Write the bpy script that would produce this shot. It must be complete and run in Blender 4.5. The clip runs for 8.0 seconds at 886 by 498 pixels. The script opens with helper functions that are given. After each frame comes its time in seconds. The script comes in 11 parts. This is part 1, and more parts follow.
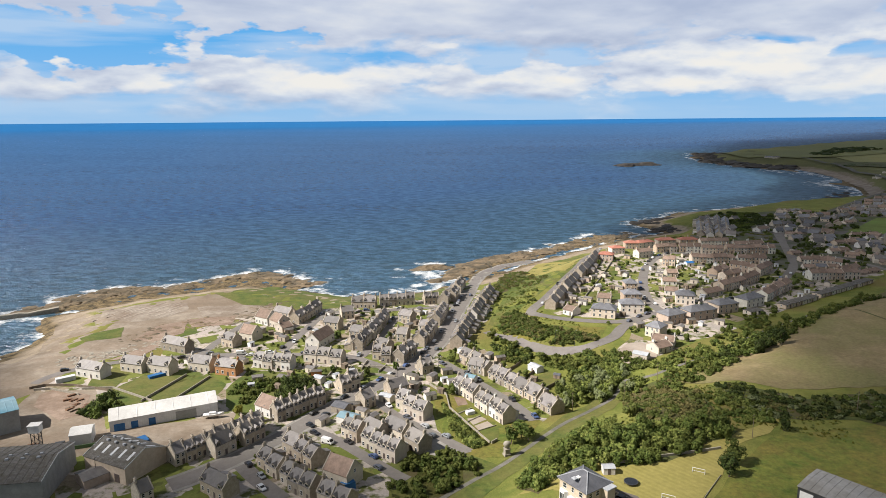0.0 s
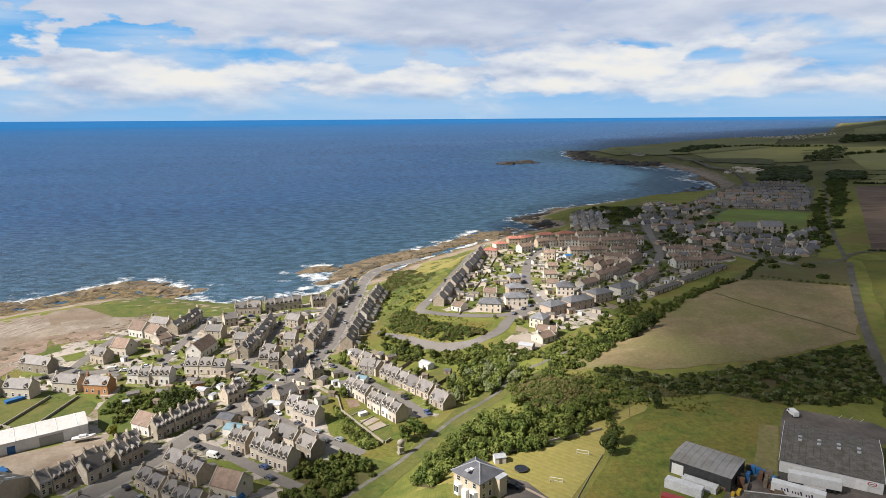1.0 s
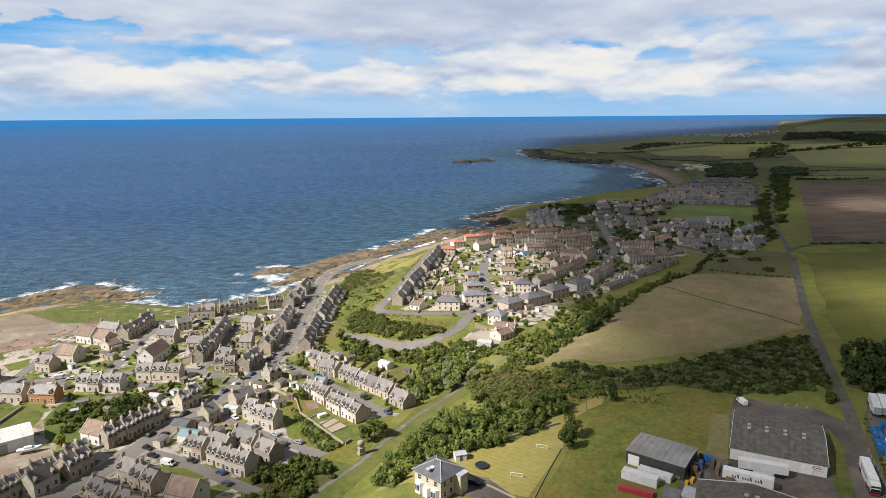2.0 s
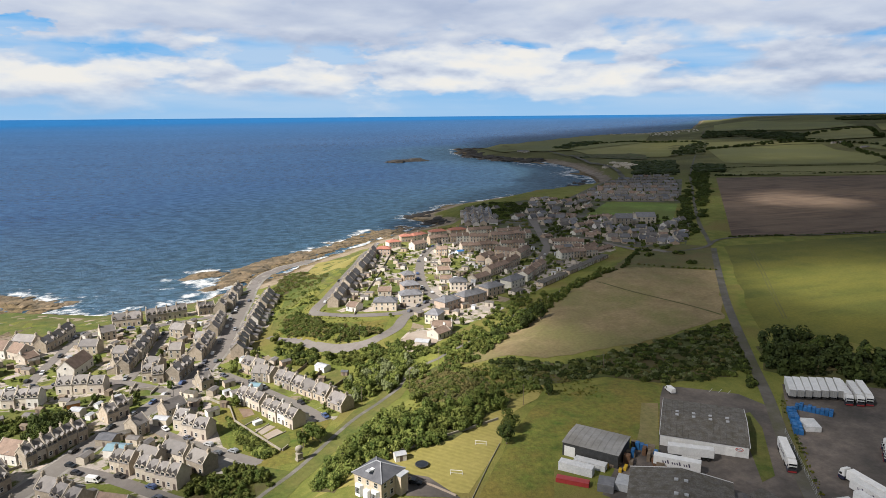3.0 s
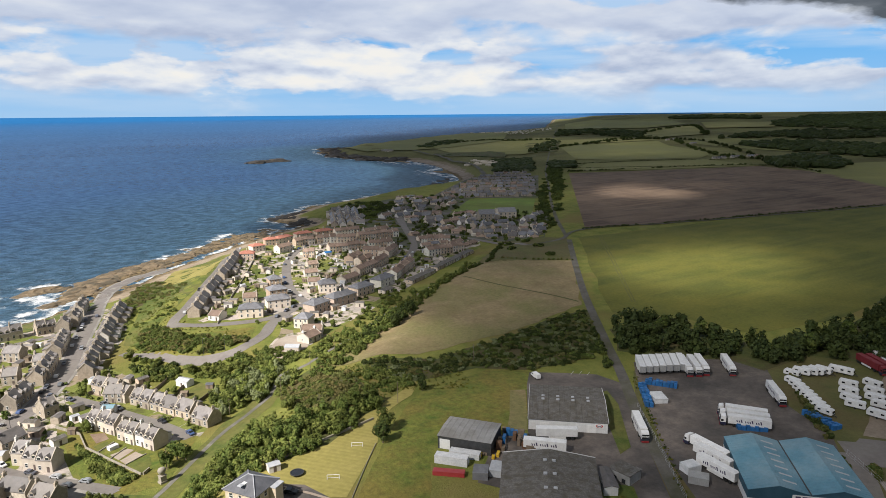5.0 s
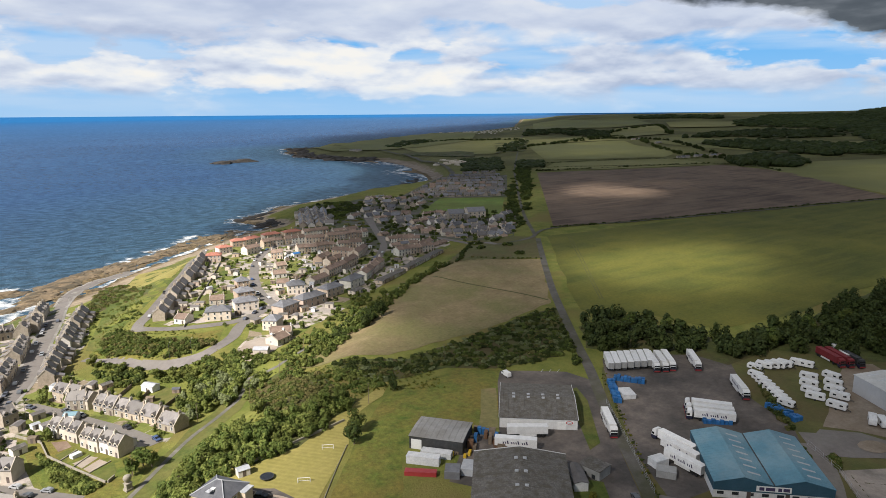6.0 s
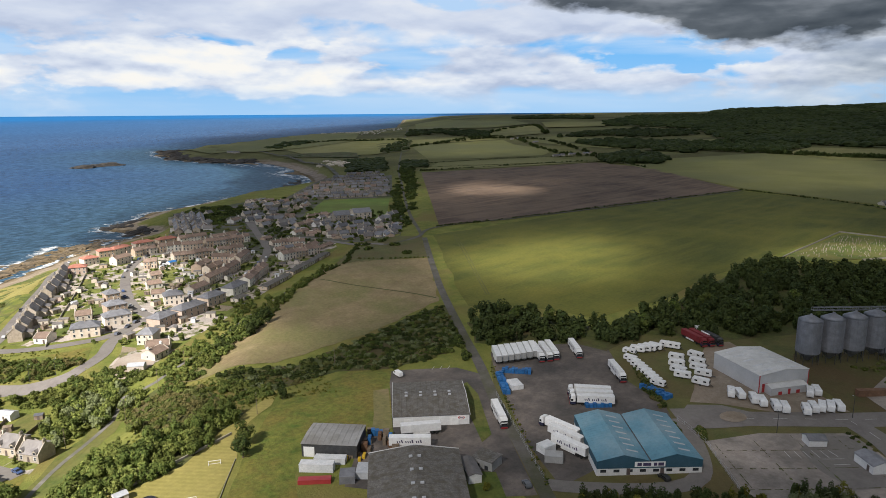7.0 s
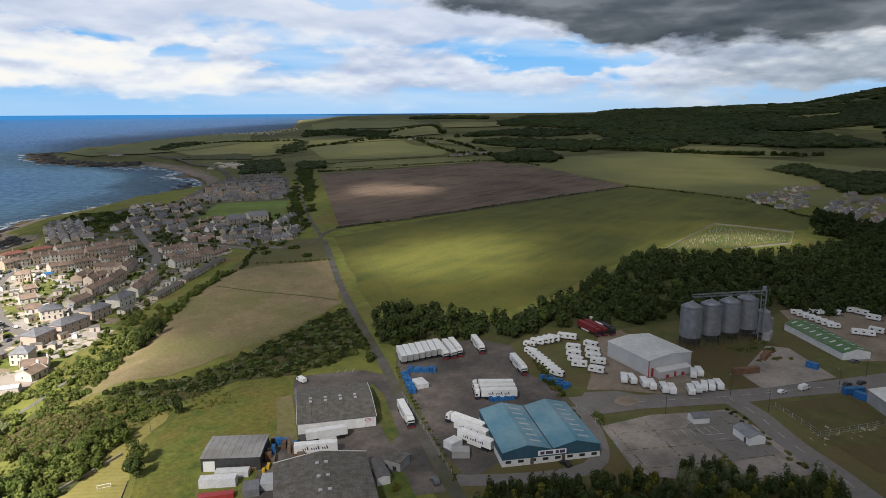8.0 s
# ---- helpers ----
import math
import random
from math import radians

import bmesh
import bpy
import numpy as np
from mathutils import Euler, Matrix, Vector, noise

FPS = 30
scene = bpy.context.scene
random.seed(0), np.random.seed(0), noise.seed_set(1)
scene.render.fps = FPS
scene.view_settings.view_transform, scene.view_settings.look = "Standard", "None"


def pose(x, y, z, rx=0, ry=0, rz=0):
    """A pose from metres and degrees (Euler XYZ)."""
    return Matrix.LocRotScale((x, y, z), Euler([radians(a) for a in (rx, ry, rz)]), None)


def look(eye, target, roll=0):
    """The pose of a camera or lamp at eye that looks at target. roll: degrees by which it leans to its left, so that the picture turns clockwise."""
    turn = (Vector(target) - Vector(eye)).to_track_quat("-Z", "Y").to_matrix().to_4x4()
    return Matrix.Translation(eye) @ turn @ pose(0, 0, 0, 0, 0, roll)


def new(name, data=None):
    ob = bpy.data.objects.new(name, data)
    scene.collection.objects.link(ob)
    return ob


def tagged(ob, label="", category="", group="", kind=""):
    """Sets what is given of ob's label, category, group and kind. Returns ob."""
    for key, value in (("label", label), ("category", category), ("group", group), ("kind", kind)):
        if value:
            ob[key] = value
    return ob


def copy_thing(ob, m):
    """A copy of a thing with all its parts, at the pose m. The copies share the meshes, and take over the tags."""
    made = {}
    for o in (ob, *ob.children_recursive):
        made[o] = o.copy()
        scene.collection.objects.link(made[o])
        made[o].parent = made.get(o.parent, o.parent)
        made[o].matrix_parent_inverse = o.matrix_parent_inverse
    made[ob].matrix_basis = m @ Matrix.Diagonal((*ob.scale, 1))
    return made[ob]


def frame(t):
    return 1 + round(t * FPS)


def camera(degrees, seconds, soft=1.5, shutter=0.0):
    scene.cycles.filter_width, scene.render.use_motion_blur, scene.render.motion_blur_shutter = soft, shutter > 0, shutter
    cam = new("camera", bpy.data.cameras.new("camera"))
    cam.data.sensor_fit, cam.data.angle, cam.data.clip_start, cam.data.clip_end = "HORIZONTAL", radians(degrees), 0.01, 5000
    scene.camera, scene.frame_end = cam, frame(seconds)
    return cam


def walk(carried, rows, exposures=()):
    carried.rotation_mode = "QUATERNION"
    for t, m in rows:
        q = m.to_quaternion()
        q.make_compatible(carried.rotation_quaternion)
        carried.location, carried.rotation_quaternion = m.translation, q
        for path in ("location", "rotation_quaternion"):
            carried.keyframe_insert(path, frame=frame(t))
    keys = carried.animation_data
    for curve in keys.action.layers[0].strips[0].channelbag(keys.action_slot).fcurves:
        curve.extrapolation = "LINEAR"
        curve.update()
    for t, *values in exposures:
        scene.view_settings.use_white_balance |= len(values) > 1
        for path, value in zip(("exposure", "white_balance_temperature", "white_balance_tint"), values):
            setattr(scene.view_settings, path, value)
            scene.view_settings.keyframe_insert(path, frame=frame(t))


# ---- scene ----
cam = camera(68.84, 8.0, soft=0.7)
PATH = [
    (0.0, 0, 0, 128, 78.736, 0.47, 0.0),
    (0.5, 0, 0, 128, 78.661, 0.36, -4.23),
    (1.0, 0, 0, 128, 78.609, 0.37, -10.126),
    (1.2, 0, 0, 128, 78.58, 0.38, -10.75),
    (2.3, 0, 0, 128, 78.43, 0.42, -16.25),
    (2.5, 0, 0, 128, 78.412, 0.43, -17.972),
    (3.0, 0, 0, 128, 78.393, 0.48, -19.793),
    (3.5, 0, 0, 128, 78.348, 0.456, -22.039),
    (4.0, 0, 0, 128, 78.297, 0.439, -25.129),
    (4.5, 0, 0, 128, 78.267, 0.46, -28.416),
    (5.0, 0, 0, 128, 78.228, 0.455, -31.675),
    (5.2, 0, 0, 128, 78.22, 0.445, -32.98),
    (6.3, 0, 0, 128, 78.175, 0.40, -35.7),
    (6.5, 0, 0, 128, 78.171, 0.383, -37.564),
    (7.0, 0, 0, 128, 78.151, 0.395, -44.578),
    (7.2, 0, 0, 128, 78.15, 0.35, -46.84),
    (7.5, 0, 0, 128, 78.14, 0.31, -49.64),
    (8.0, 0, 0, 128, 78.125, 0.31, -53.46),
]
walk(cam, [(t, pose(x, y, z, a, b, c)) for t, x, y, z, a, b, c in PATH], [(0.0, 0.85), (3.5, 0.85), (8.0, 1.0)])

# ---- light ----
SUN_FROM, SUN_UP = -105.0, 42.0
sun = new("sun", bpy.data.lights.new("sun", "SUN"))
sun.data.energy, sun.data.angle, sun.data.color = 5.0, radians(0.55), (1.0, 0.935, 0.87)
_a, _e = radians(SUN_FROM), radians(SUN_UP)
SUN_WAY = Vector((math.sin(_a) * math.cos(_e), math.cos(_a) * math.cos(_e), math.sin(_e)))
sun.matrix_world = look((0, 0, 900), Vector((0, 0, 900)) - SUN_WAY)


class Nodes:
    """A short way to write node trees."""

    def __init__(self, tree):
        self.tree = tree
        tree.nodes.clear()

    def add(self, kind, inputs=(), **settings):
        n = self.tree.nodes.new(kind)
        if "operation" in settings:
            n.operation = settings["operation"]
        if "data_type" in settings:
            n.data_type, n.blend_type = settings["data_type"], settings["blend_type"]
        if "attribute_name" in settings:
            n.attribute_name = settings["attribute_name"]
        if "rotation_type" in settings:
            n.rotation_type = settings["rotation_type"]
        for k, v in dict(inputs).items():
            if isinstance(v, bpy.types.NodeSocket):
                self.tree.links.new(v, n.inputs[k])
            else:
                n.inputs[k].default_value = v
        return n

    def sums(self, op, a, b=0.0, c=0.0):
        n = self.add("ShaderNodeMath", {0: a, 1: b, 2: c}, operation=op)
        return n.outputs[0]

    def ramp(self, v, *stops, mode="LINEAR"):
        n = self.add("ShaderNodeValToRGB", {0: v})
        e = n.color_ramp.elements
        n.color_ramp.interpolation = mode
        while len(e) < len(stops):
            e.new(0.5)
        for el, (p, c) in zip(e, stops):
            el.position = p
            el.color = (c, c, c, 1) if isinstance(c, (int, float)) else (*c, 1)
        return n.outputs[0]

    def noise(self, vec, scale, detail=4.0, rough=0.55, warp=0.0):
        n = self.add("ShaderNodeTexNoise", {"Vector": vec, "Scale": scale, "Detail": detail, "Roughness": rough, "Distortion": warp})
        return n.outputs[0]

    def mix(self, k, a, b, mode="MIX"):
        n = self.add("ShaderNodeMix", {0: k}, data_type="RGBA", blend_type=mode)
        for i, v in ((6, a), (7, b)):
            if isinstance(v, bpy.types.NodeSocket):
                self.tree.links.new(v, n.inputs[i])
            else:
                n.inputs[i].default_value = (*v, 1)
        return n.outputs[2]

    def link(self, a, b):
        self.tree.links.new(a, b)


world = bpy.data.worlds.new("sky")
scene.world = world
world.use_nodes = True
N = Nodes(world.node_tree)
sky = N.add("ShaderNodeTexSky")
sky.sky_type, sky.sun_disc, sky.sun_elevation, sky.sun_rotation = "NISHITA", False, _e, _a
sky.altitude, sky.dust_density, sky.ozone_density = 50.0, 0.6, 2.5
ray_way = N.add("ShaderNodeTexCoord").outputs["Generated"]
axes = N.add("ShaderNodeSeparateXYZ", {0: ray_way})
az = N.sums("MULTIPLY", N.sums("ARCTAN2", axes.outputs[0], axes.outputs[1]), 57.3)
el = N.sums("MULTIPLY", N.sums("ARCSINE", axes.outputs[2]), 57.3)
rag = N.add("ShaderNodeCombineXYZ", {0: N.sums("MULTIPLY", az, 0.12), 1: N.sums("MULTIPLY", el, 0.3), 2: 9.0}).outputs[0]
rag_a, rag_e = N.noise(rag, 1.3, 5.0, 0.52), N.noise(rag, 1.7, 5.0, 0.52)


def patch(a, e, wa, we, soft=1.0):
    """1 at the middle of an oval of sky, falling to 0 at its edge."""
    da = N.sums("DIVIDE", N.sums("ADD", N.sums("SUBTRACT", az, a), N.sums("MULTIPLY", N.sums("SUBTRACT", rag_a, 0.5), 3.4 * wa)), wa)
    de = N.sums("DIVIDE", N.sums("ADD", N.sums("SUBTRACT", el, e), N.sums("MULTIPLY", N.sums("SUBTRACT", rag_e, 0.5), 3.0 * we)), we)
    d = N.sums("SQRT", N.sums("ADD", N.sums("MULTIPLY", da, da), N.sums("MULTIPLY", de, de)))
    return N.sums("MAXIMUM", N.sums("SUBTRACT", 1.0, d), 0.0)


def strata(lift, z, wide=0.12, high=0.34):
    """Places in the sky by bearing and height, drawn out level as the cloud banks are."""
    return N.add("ShaderNodeCombineXYZ", {0: N.sums("MULTIPLY", az, wide), 1: N.sums("MULTIPLY", N.sums("ADD", el, lift), high), 2: z}).outputs[0]


body = N.noise(strata(0.0, 0.0), 0.95, 8.0, 0.5, 0.12)
above = N.noise(strata(0.45, 0.0), 0.95, 8.0, 0.5, 0.12)
shade = N.noise(strata(0.0, 5.0, 0.09, 0.34), 1.1, 6.0, 0.5, 0.15)
wisp = N.noise(strata(0.0, 9.0, 0.06, 0.5), 1.0, 6.0, 0.5, 0.2)
banks = N.ramp(N.sums("DIVIDE", el, 12.0), (0.0, 0.42), (0.12, 0.49), (0.2, 0.61), (0.36, 0.62), (0.46, 0.53), (0.54, 0.62), (0.66, 0.74), (1.0, 0.70))
cover = N.sums("ADD", body, N.sums("SUBTRACT", banks, 0.5))
for a, e, wa, we, k in ((-28, 6.3, 17, 2.3, -0.95), (5, 4.9, 7, 0.9, -0.34), (-8, 7.4, 10, 0.8, 0.22), (47, 9.4, 8, 1.3, -0.4), (62, 4.5, 7, 1.0, -0.4), (38, 4.6, 9, 0.6, -0.2),
                        (21, 4.4, 15, 2.2, 0.42), (33, 2.2, 7, 1.0, 0.3), (-20, 3.4, 24, 1.4, 0.16), (76, 4.0, 16, 3.0, 0.3)):
    cover = N.sums("ADD", cover, N.sums("MULTIPLY", patch(a, e, wa, we), k))
cover = N.ramp(cover, (0.475, 0.0), (0.61, 1.0))
bright = N.sums("ADD", N.sums("MULTIPLY", patch(21, 4.4, 16, 2.4), 0.5), N.sums("MULTIPLY", patch(33, 2.3, 8, 1.2), 0.4))
bright = N.sums("ADD", bright, N.sums("MULTIPLY", patch(-18, 3.9, 26, 1.6), 0.3))
relief = N.sums("MULTIPLY_ADD", N.sums("SUBTRACT", body, above), 2.2, 0.5)
glow = N.sums("ADD", N.sums("ADD", relief, bright), N.sums("MULTIPLY", N.sums("SUBTRACT", shade, 0.5), 1.3))
lit = N.ramp(glow, (0.22, (0.46, 0.54, 0.72)), (0.42, (0.60, 0.67, 0.82)), (0.60, (0.73, 0.79, 0.90)), (0.78, (0.88, 0.905, 0.94)), (0.97, (0.98, 0.96, 0.92)))
veil = N.ramp(N.sums("DIVIDE", N.sums("ADD", el, N.sums("MULTIPLY", N.sums("SUBTRACT", rag_e, 0.5), 3.0)), 12.0), (0.46, 0.0), (0.62, 0.72))
lit = N.mix(veil, lit, N.ramp(shade, (0.30, (0.50, 0.58, 0.76)), (0.52, (0.62, 0.69, 0.84)), (0.72, (0.80, 0.84, 0.91))))
slant = N.sums("ADD", el, N.sums("MULTIPLY", N.sums("MINIMUM", N.sums("SUBTRACT", az, 52.0), 17.0), 0.27))
dark = N.sums("ADD", N.sums("SUBTRACT", slant, 9.6), N.sums("MULTIPLY", N.sums("SUBTRACT", rag_e, 0.5), 5.5))
dark = N.sums("MULTIPLY", N.ramp(N.sums("MULTIPLY_ADD", dark, 0.25, 0.4), (0.30, 0.0), (0.56, 1.0)), N.ramp(N.sums("DIVIDE", az, 100.0), (0.47, 0.0), (0.53, 1.0)))
dark_col = N.ramp(N.sums("ADD", shade, N.sums("MULTIPLY", N.sums("SUBTRACT", body, above), 0.8)), (0.34, (0.045, 0.055, 0.07)), (0.52, (0.10, 0.115, 0.135)), (0.70, (0.22, 0.24, 0.27)))
rainy = N.ramp(glow, (0.25, (0.22, 0.27, 0.33)), (0.55, (0.40, 0.46, 0.53)), (0.8, (0.78, 0.80, 0.82)))
lit = N.mix(N.ramp(N.sums("DIVIDE", N.sums("ADD", az, N.sums("MULTIPLY", N.sums("SUBTRACT", rag_a, 0.5), 30.0)), 100.0), (0.66, 0.0), (0.82, 0.9)), lit, rainy)
cloud_col = N.mix(dark, lit, dark_col)
clear = N.mix(N.ramp(N.sums("DIVIDE", el, 12.0), (0.0, 0.0), (0.55, 1.0)), (0.34, 0.61, 0.95), (0.13, 0.48, 0.95))
clear = N.mix(N.ramp(wisp, (0.40, 0.0), (0.62, 0.7)), clear, (0.62, 0.76, 0.94))
haze = N.ramp(N.sums("DIVIDE", el, 6.0), (0.02, 1.0), (0.42, 0.0))
clouds_only = N.mix(N.sums("MAXIMUM", cover, dark), clear, cloud_col)
clouds_only = N.mix(N.sums("MULTIPLY", haze, 0.72), clouds_only, N.mix(N.ramp(N.sums("DIVIDE", az, 100.0), (0.6, 0.0), (0.85, 1.0)), (0.38, 0.64, 0.95), (0.46, 0.53, 0.60)))
SKY_LEVEL, CLOUD_LEVEL = 0.05, 0.50
low = N.ramp(N.sums("DIVIDE", el, 60.0), (0.25, 1.0), (0.6, 0.0))
b1 = N.add("ShaderNodeBackground", {0: sky.outputs[0], 1: SKY_LEVEL})
b2 = N.add("ShaderNodeBackground", {0: clouds_only, 1: CLOUD_LEVEL})
both = N.add("ShaderNodeMixShader", {0: N.sums("MULTIPLY", low, 0.97), 1: b1.outputs[0], 2: b2.outputs[0]})
N.link(both.outputs[0], N.add("ShaderNodeOutputWorld").inputs[0])


# ---- materials ----
def surface(name, c1, c2, scale=0.3, rough=0.85, bump=0.25, fine=6.0, c3=None, big=0.02, vary=0.0, metal=0.0, edges=(0.35, 0.65), palette=None, gloss=0.3, mottle=0.3, stripe=None, furrow=None):
    """A worn surface: two colours mottled at one scale, a third at a larger one, fine relief, and a shift of tone from piece to piece."""
    m = bpy.data.materials.new(name)
    m.use_nodes = True
    n = Nodes(m.node_tree)
    at = n.add("ShaderNodeNewGeometry").outputs["Position"]
    k = n.ramp(n.noise(at, scale, 6.0, 0.62), (edges[0], 0.0), (edges[1], 1.0))
    if palette:
        rnd = n.add("ShaderNodeObjectInfo").outputs["Random"]
        base = n.ramp(rnd, *[(i / len(palette), c) for i, c in enumerate(palette)], mode="CONSTANT")
        col = n.mix(n.sums("MULTIPLY", k, 0.5), base, c2, "MULTIPLY")
    else:
        col = n.mix(k, c1, c2)
    if c3:
        col = n.mix(n.ramp(n.noise(at, big, 5.0, 0.6), (0.42, 0.0), (0.62, 1.0)), col, c3)
    if stripe:
        size, turn, amount, tint = stripe
        rot = n.add("ShaderNodeVectorRotate", {"Vector": at, "Angle": radians(turn)}, rotation_type="Z_AXIS").outputs[0]
        w = n.add("ShaderNodeTexWave", {"Vector": rot, "Scale": size, "Distortion": 0.6, "Detail": 2.0, "Detail Scale": 0.4}).outputs["Fac"]
        col = n.mix(n.sums("MULTIPLY", w, amount), col, tint)
    if furrow:
        slow, fast, turn, tint = furrow
        rot = n.add("ShaderNodeMapping", {"Vector": at, "Rotation": (0, 0, radians(turn)), "Scale": (slow, fast, 0.0)}).outputs[0]
        col = n.mix(n.ramp(n.noise(rot, 1.0, 7.0, 0.65), (0.42, 0.0), (0.68, 0.8)), col, tint)
    if mottle:
        col = n.mix(mottle, col, n.ramp(n.noise(at, 0.55, 6.0, 0.7), (0.3, 0.35), (0.7, 1.0)), "MULTIPLY")
    if vary:
        rnd = n.add("ShaderNodeObjectInfo").outputs["Random"]
        col = n.add("ShaderNodeHueSaturation", {"Color": col, "Value": n.sums("ADD", 1 - vary, n.sums("MULTIPLY", rnd, 2 * vary))}).outputs[0]
    grain = n.noise(at, fine, 5.0, 0.65)
    col = n.mix(0.35, col, n.ramp(grain, (0.25, 0.55), (0.75, 1.0)), "MULTIPLY")
    b = n.add("ShaderNodeBsdfPrincipled", {"Base Color": col, "Metallic": metal, "Specular IOR Level": gloss, "Roughness": n.sums("ADD", rough - 0.08, n.sums("MULTIPLY", grain, 0.16))})
    if bump:
        bp = n.add("ShaderNodeBump", {"Height": grain, "Strength": bump, "Distance": 0.25 / fine if fine > 1 else 0.3})
        n.link(bp.outputs[0], b.inputs["Normal"])
    n.link(b.outputs[0], n.add("ShaderNodeOutputMaterial").inputs[0])
    return m


def foliage(name, c1, c2, c3):
    """Leaves: a tone for each leaf spray, another for each plant, a little light let through."""
    m = bpy.data.materials.new(name)
    m.use_nodes = True
    n = Nodes(m.node_tree)
    g = n.add("ShaderNodeNewGeometry")
    col = n.mix(g.outputs["Random Per Island"], c1, c2)
    col = n.mix(n.ramp(n.noise(g.outputs["Position"], 0.13, 3.0), (0.42, 0.0), (0.62, 1.0)), col, c3)
    rnd = n.add("ShaderNodeObjectInfo").outputs["Random"]
    col = n.add("ShaderNodeHueSaturation", {"Color": col, "Value": n.sums("ADD", 0.75, n.sums("MULTIPLY", rnd, 0.5))}).outputs[0]
    b = n.add("ShaderNodeBsdfPrincipled", {"Base Color": col, "Roughness": 0.75, "Specular IOR Level": 0.15})
    t = n.add("ShaderNodeBsdfTranslucent", {"Color": col})
    s = n.add("ShaderNodeMixShader", {0: 0.22, 1: b.outputs[0], 2: t.outputs[0]})
    n.link(s.outputs[0], n.add("ShaderNodeOutputMaterial").inputs[0])
    return m


def plots(name):
    """Small yards and gardens: lawns, beds, slabs and gravel, plot by plot."""
    m = bpy.data.materials.new(name)
    m.use_nodes = True
    n = Nodes(m.node_tree)
    at = n.add("ShaderNodeNewGeometry").outputs["Position"]
    turned = n.add("ShaderNodeVectorRotate", {"Vector": at, "Angle": radians(-32)}, rotation_type="Z_AXIS").outputs[0]
    v = n.add("ShaderNodeTexVoronoi", {"Vector": turned, "Scale": 0.105, "Randomness": 0.8})
    v.distance = "CHEBYCHEV"
    pick = n.add("ShaderNodeSeparateColor", {0: v.outputs["Color"]}).outputs[0]
    col = n.ramp(pick, (0.0, (0.38, 0.34, 0.30)), (0.22, (0.17, 0.19, 0.05)), (0.40, (0.46, 0.40, 0.34)), (0.56, (0.14, 0.165, 0.04)), (0.7, (0.27, 0.22, 0.155)), (0.8, (0.42, 0.37, 0.33)), (0.92, (0.20, 0.20, 0.06)), mode="CONSTANT")
    grain = n.noise(at, 0.9, 6.0, 0.7)
    col = n.mix(n.ramp(n.noise(at, 0.22, 5.0), (0.5, 0.0), (0.62, 1.0)), col, (0.10, 0.11, 0.035))
    col = n.mix(0.5, col, n.ramp(grain, (0.3, 0.4), (0.7, 1.0)), "MULTIPLY")
    b = n.add("ShaderNodeBsdfPrincipled", {"Base Color": col, "Roughness": 0.95, "Specular IOR Level": 0.1})
    n.link(n.add("ShaderNodeBump", {"Height": grain, "Strength": 0.8, "Distance": 0.3}).outputs[0], b.inputs["Normal"])
    n.link(b.outputs[0], n.add("ShaderNodeOutputMaterial").inputs[0])
    return m


def cloud_material():
    m = bpy.data.materials.new("cloud")
    m.use_nodes = True
    n = Nodes(m.node_tree)
    cover = n.add("ShaderNodeAttribute", attribute_name="cover").outputs["Fac"]
    t = n.add("ShaderNodeBsdfTranslucent", {"Color": (0.42, 0.44, 0.47, 1)})
    d = n.add("ShaderNodeBsdfDiffuse", {"Color": (0.6, 0.62, 0.65, 1)})
    body_ = n.add("ShaderNodeMixShader", {0: 0.5, 1: t.outputs[0], 2: d.outputs[0]})
    clear_ = n.add("ShaderNodeBsdfTransparent")
    s = n.add("ShaderNodeMixShader", {0: n.sums("MULTIPLY", cover, 0.86), 1: clear_.outputs[0], 2: body_.outputs[0]})
    n.link(s.outputs[0], n.add("ShaderNodeOutputMaterial").inputs[0])
    return m


STONES = [(0.40, 0.35, 0.28), (0.50, 0.43, 0.335), (0.61, 0.54, 0.44), (0.44, 0.385, 0.31), (0.335, 0.295, 0.24), (0.55, 0.47, 0.37), (0.67, 0.60, 0.50), (0.46, 0.39, 0.31)]
PALES = [(0.64, 0.585, 0.49), (0.69, 0.66, 0.61), (0.57, 0.515, 0.43), (0.62, 0.55, 0.45), (0.55, 0.49, 0.42), (0.71, 0.69, 0.65)]
DRABS = [(0.54, 0.429, 0.326), (0.632, 0.528, 0.42), (0.494, 0.385, 0.294), (0.736, 0.638, 0.525), (0.506, 0.407, 0.336), (0.782, 0.704, 0.609), (0.8, 0.781, 0.693)]
M = {}
M["stone"] = surface("stone_wall", (0.4, 0.35, 0.27), (0.5, 0.47, 0.42), 0.9, 0.9, 0.5, 3.0, palette=STONES)
M["harl"] = surface("pale_harl", (0.7, 0.65, 0.55), (0.72, 0.7, 0.66), 0.5, 0.9, 0.2, 8.0, palette=PALES)
M["drab"] = surface("drab_harl", (0.45, 0.38, 0.3), (0.7, 0.66, 0.6), 0.5, 0.9, 0.2, 8.0, palette=DRABS)
M["brick"] = surface("orange_brick", (0.42, 0.2, 0.09), (0.5, 0.27, 0.13), 1.2, 0.9, 0.3, 5.0)
M["slate"] = surface("slate_roof", (0.125, 0.115, 0.112), (0.215, 0.198, 0.19), 0.45, 0.62, 0.5, 4.0, c3=(0.17, 0.155, 0.14), big=0.12, vary=0.3, gloss=0.5)
M["blueslate"] = surface("blue_slate_roof", (0.15, 0.152, 0.165), (0.22, 0.222, 0.235), 0.5, 0.55, 0.4, 4.0, vary=0.2, gloss=0.5)
M["darkslate"] = surface("dark_slate_roof", (0.085, 0.088, 0.10), (0.135, 0.138, 0.15), 0.5, 0.55, 0.4, 4.0, gloss=0.5)
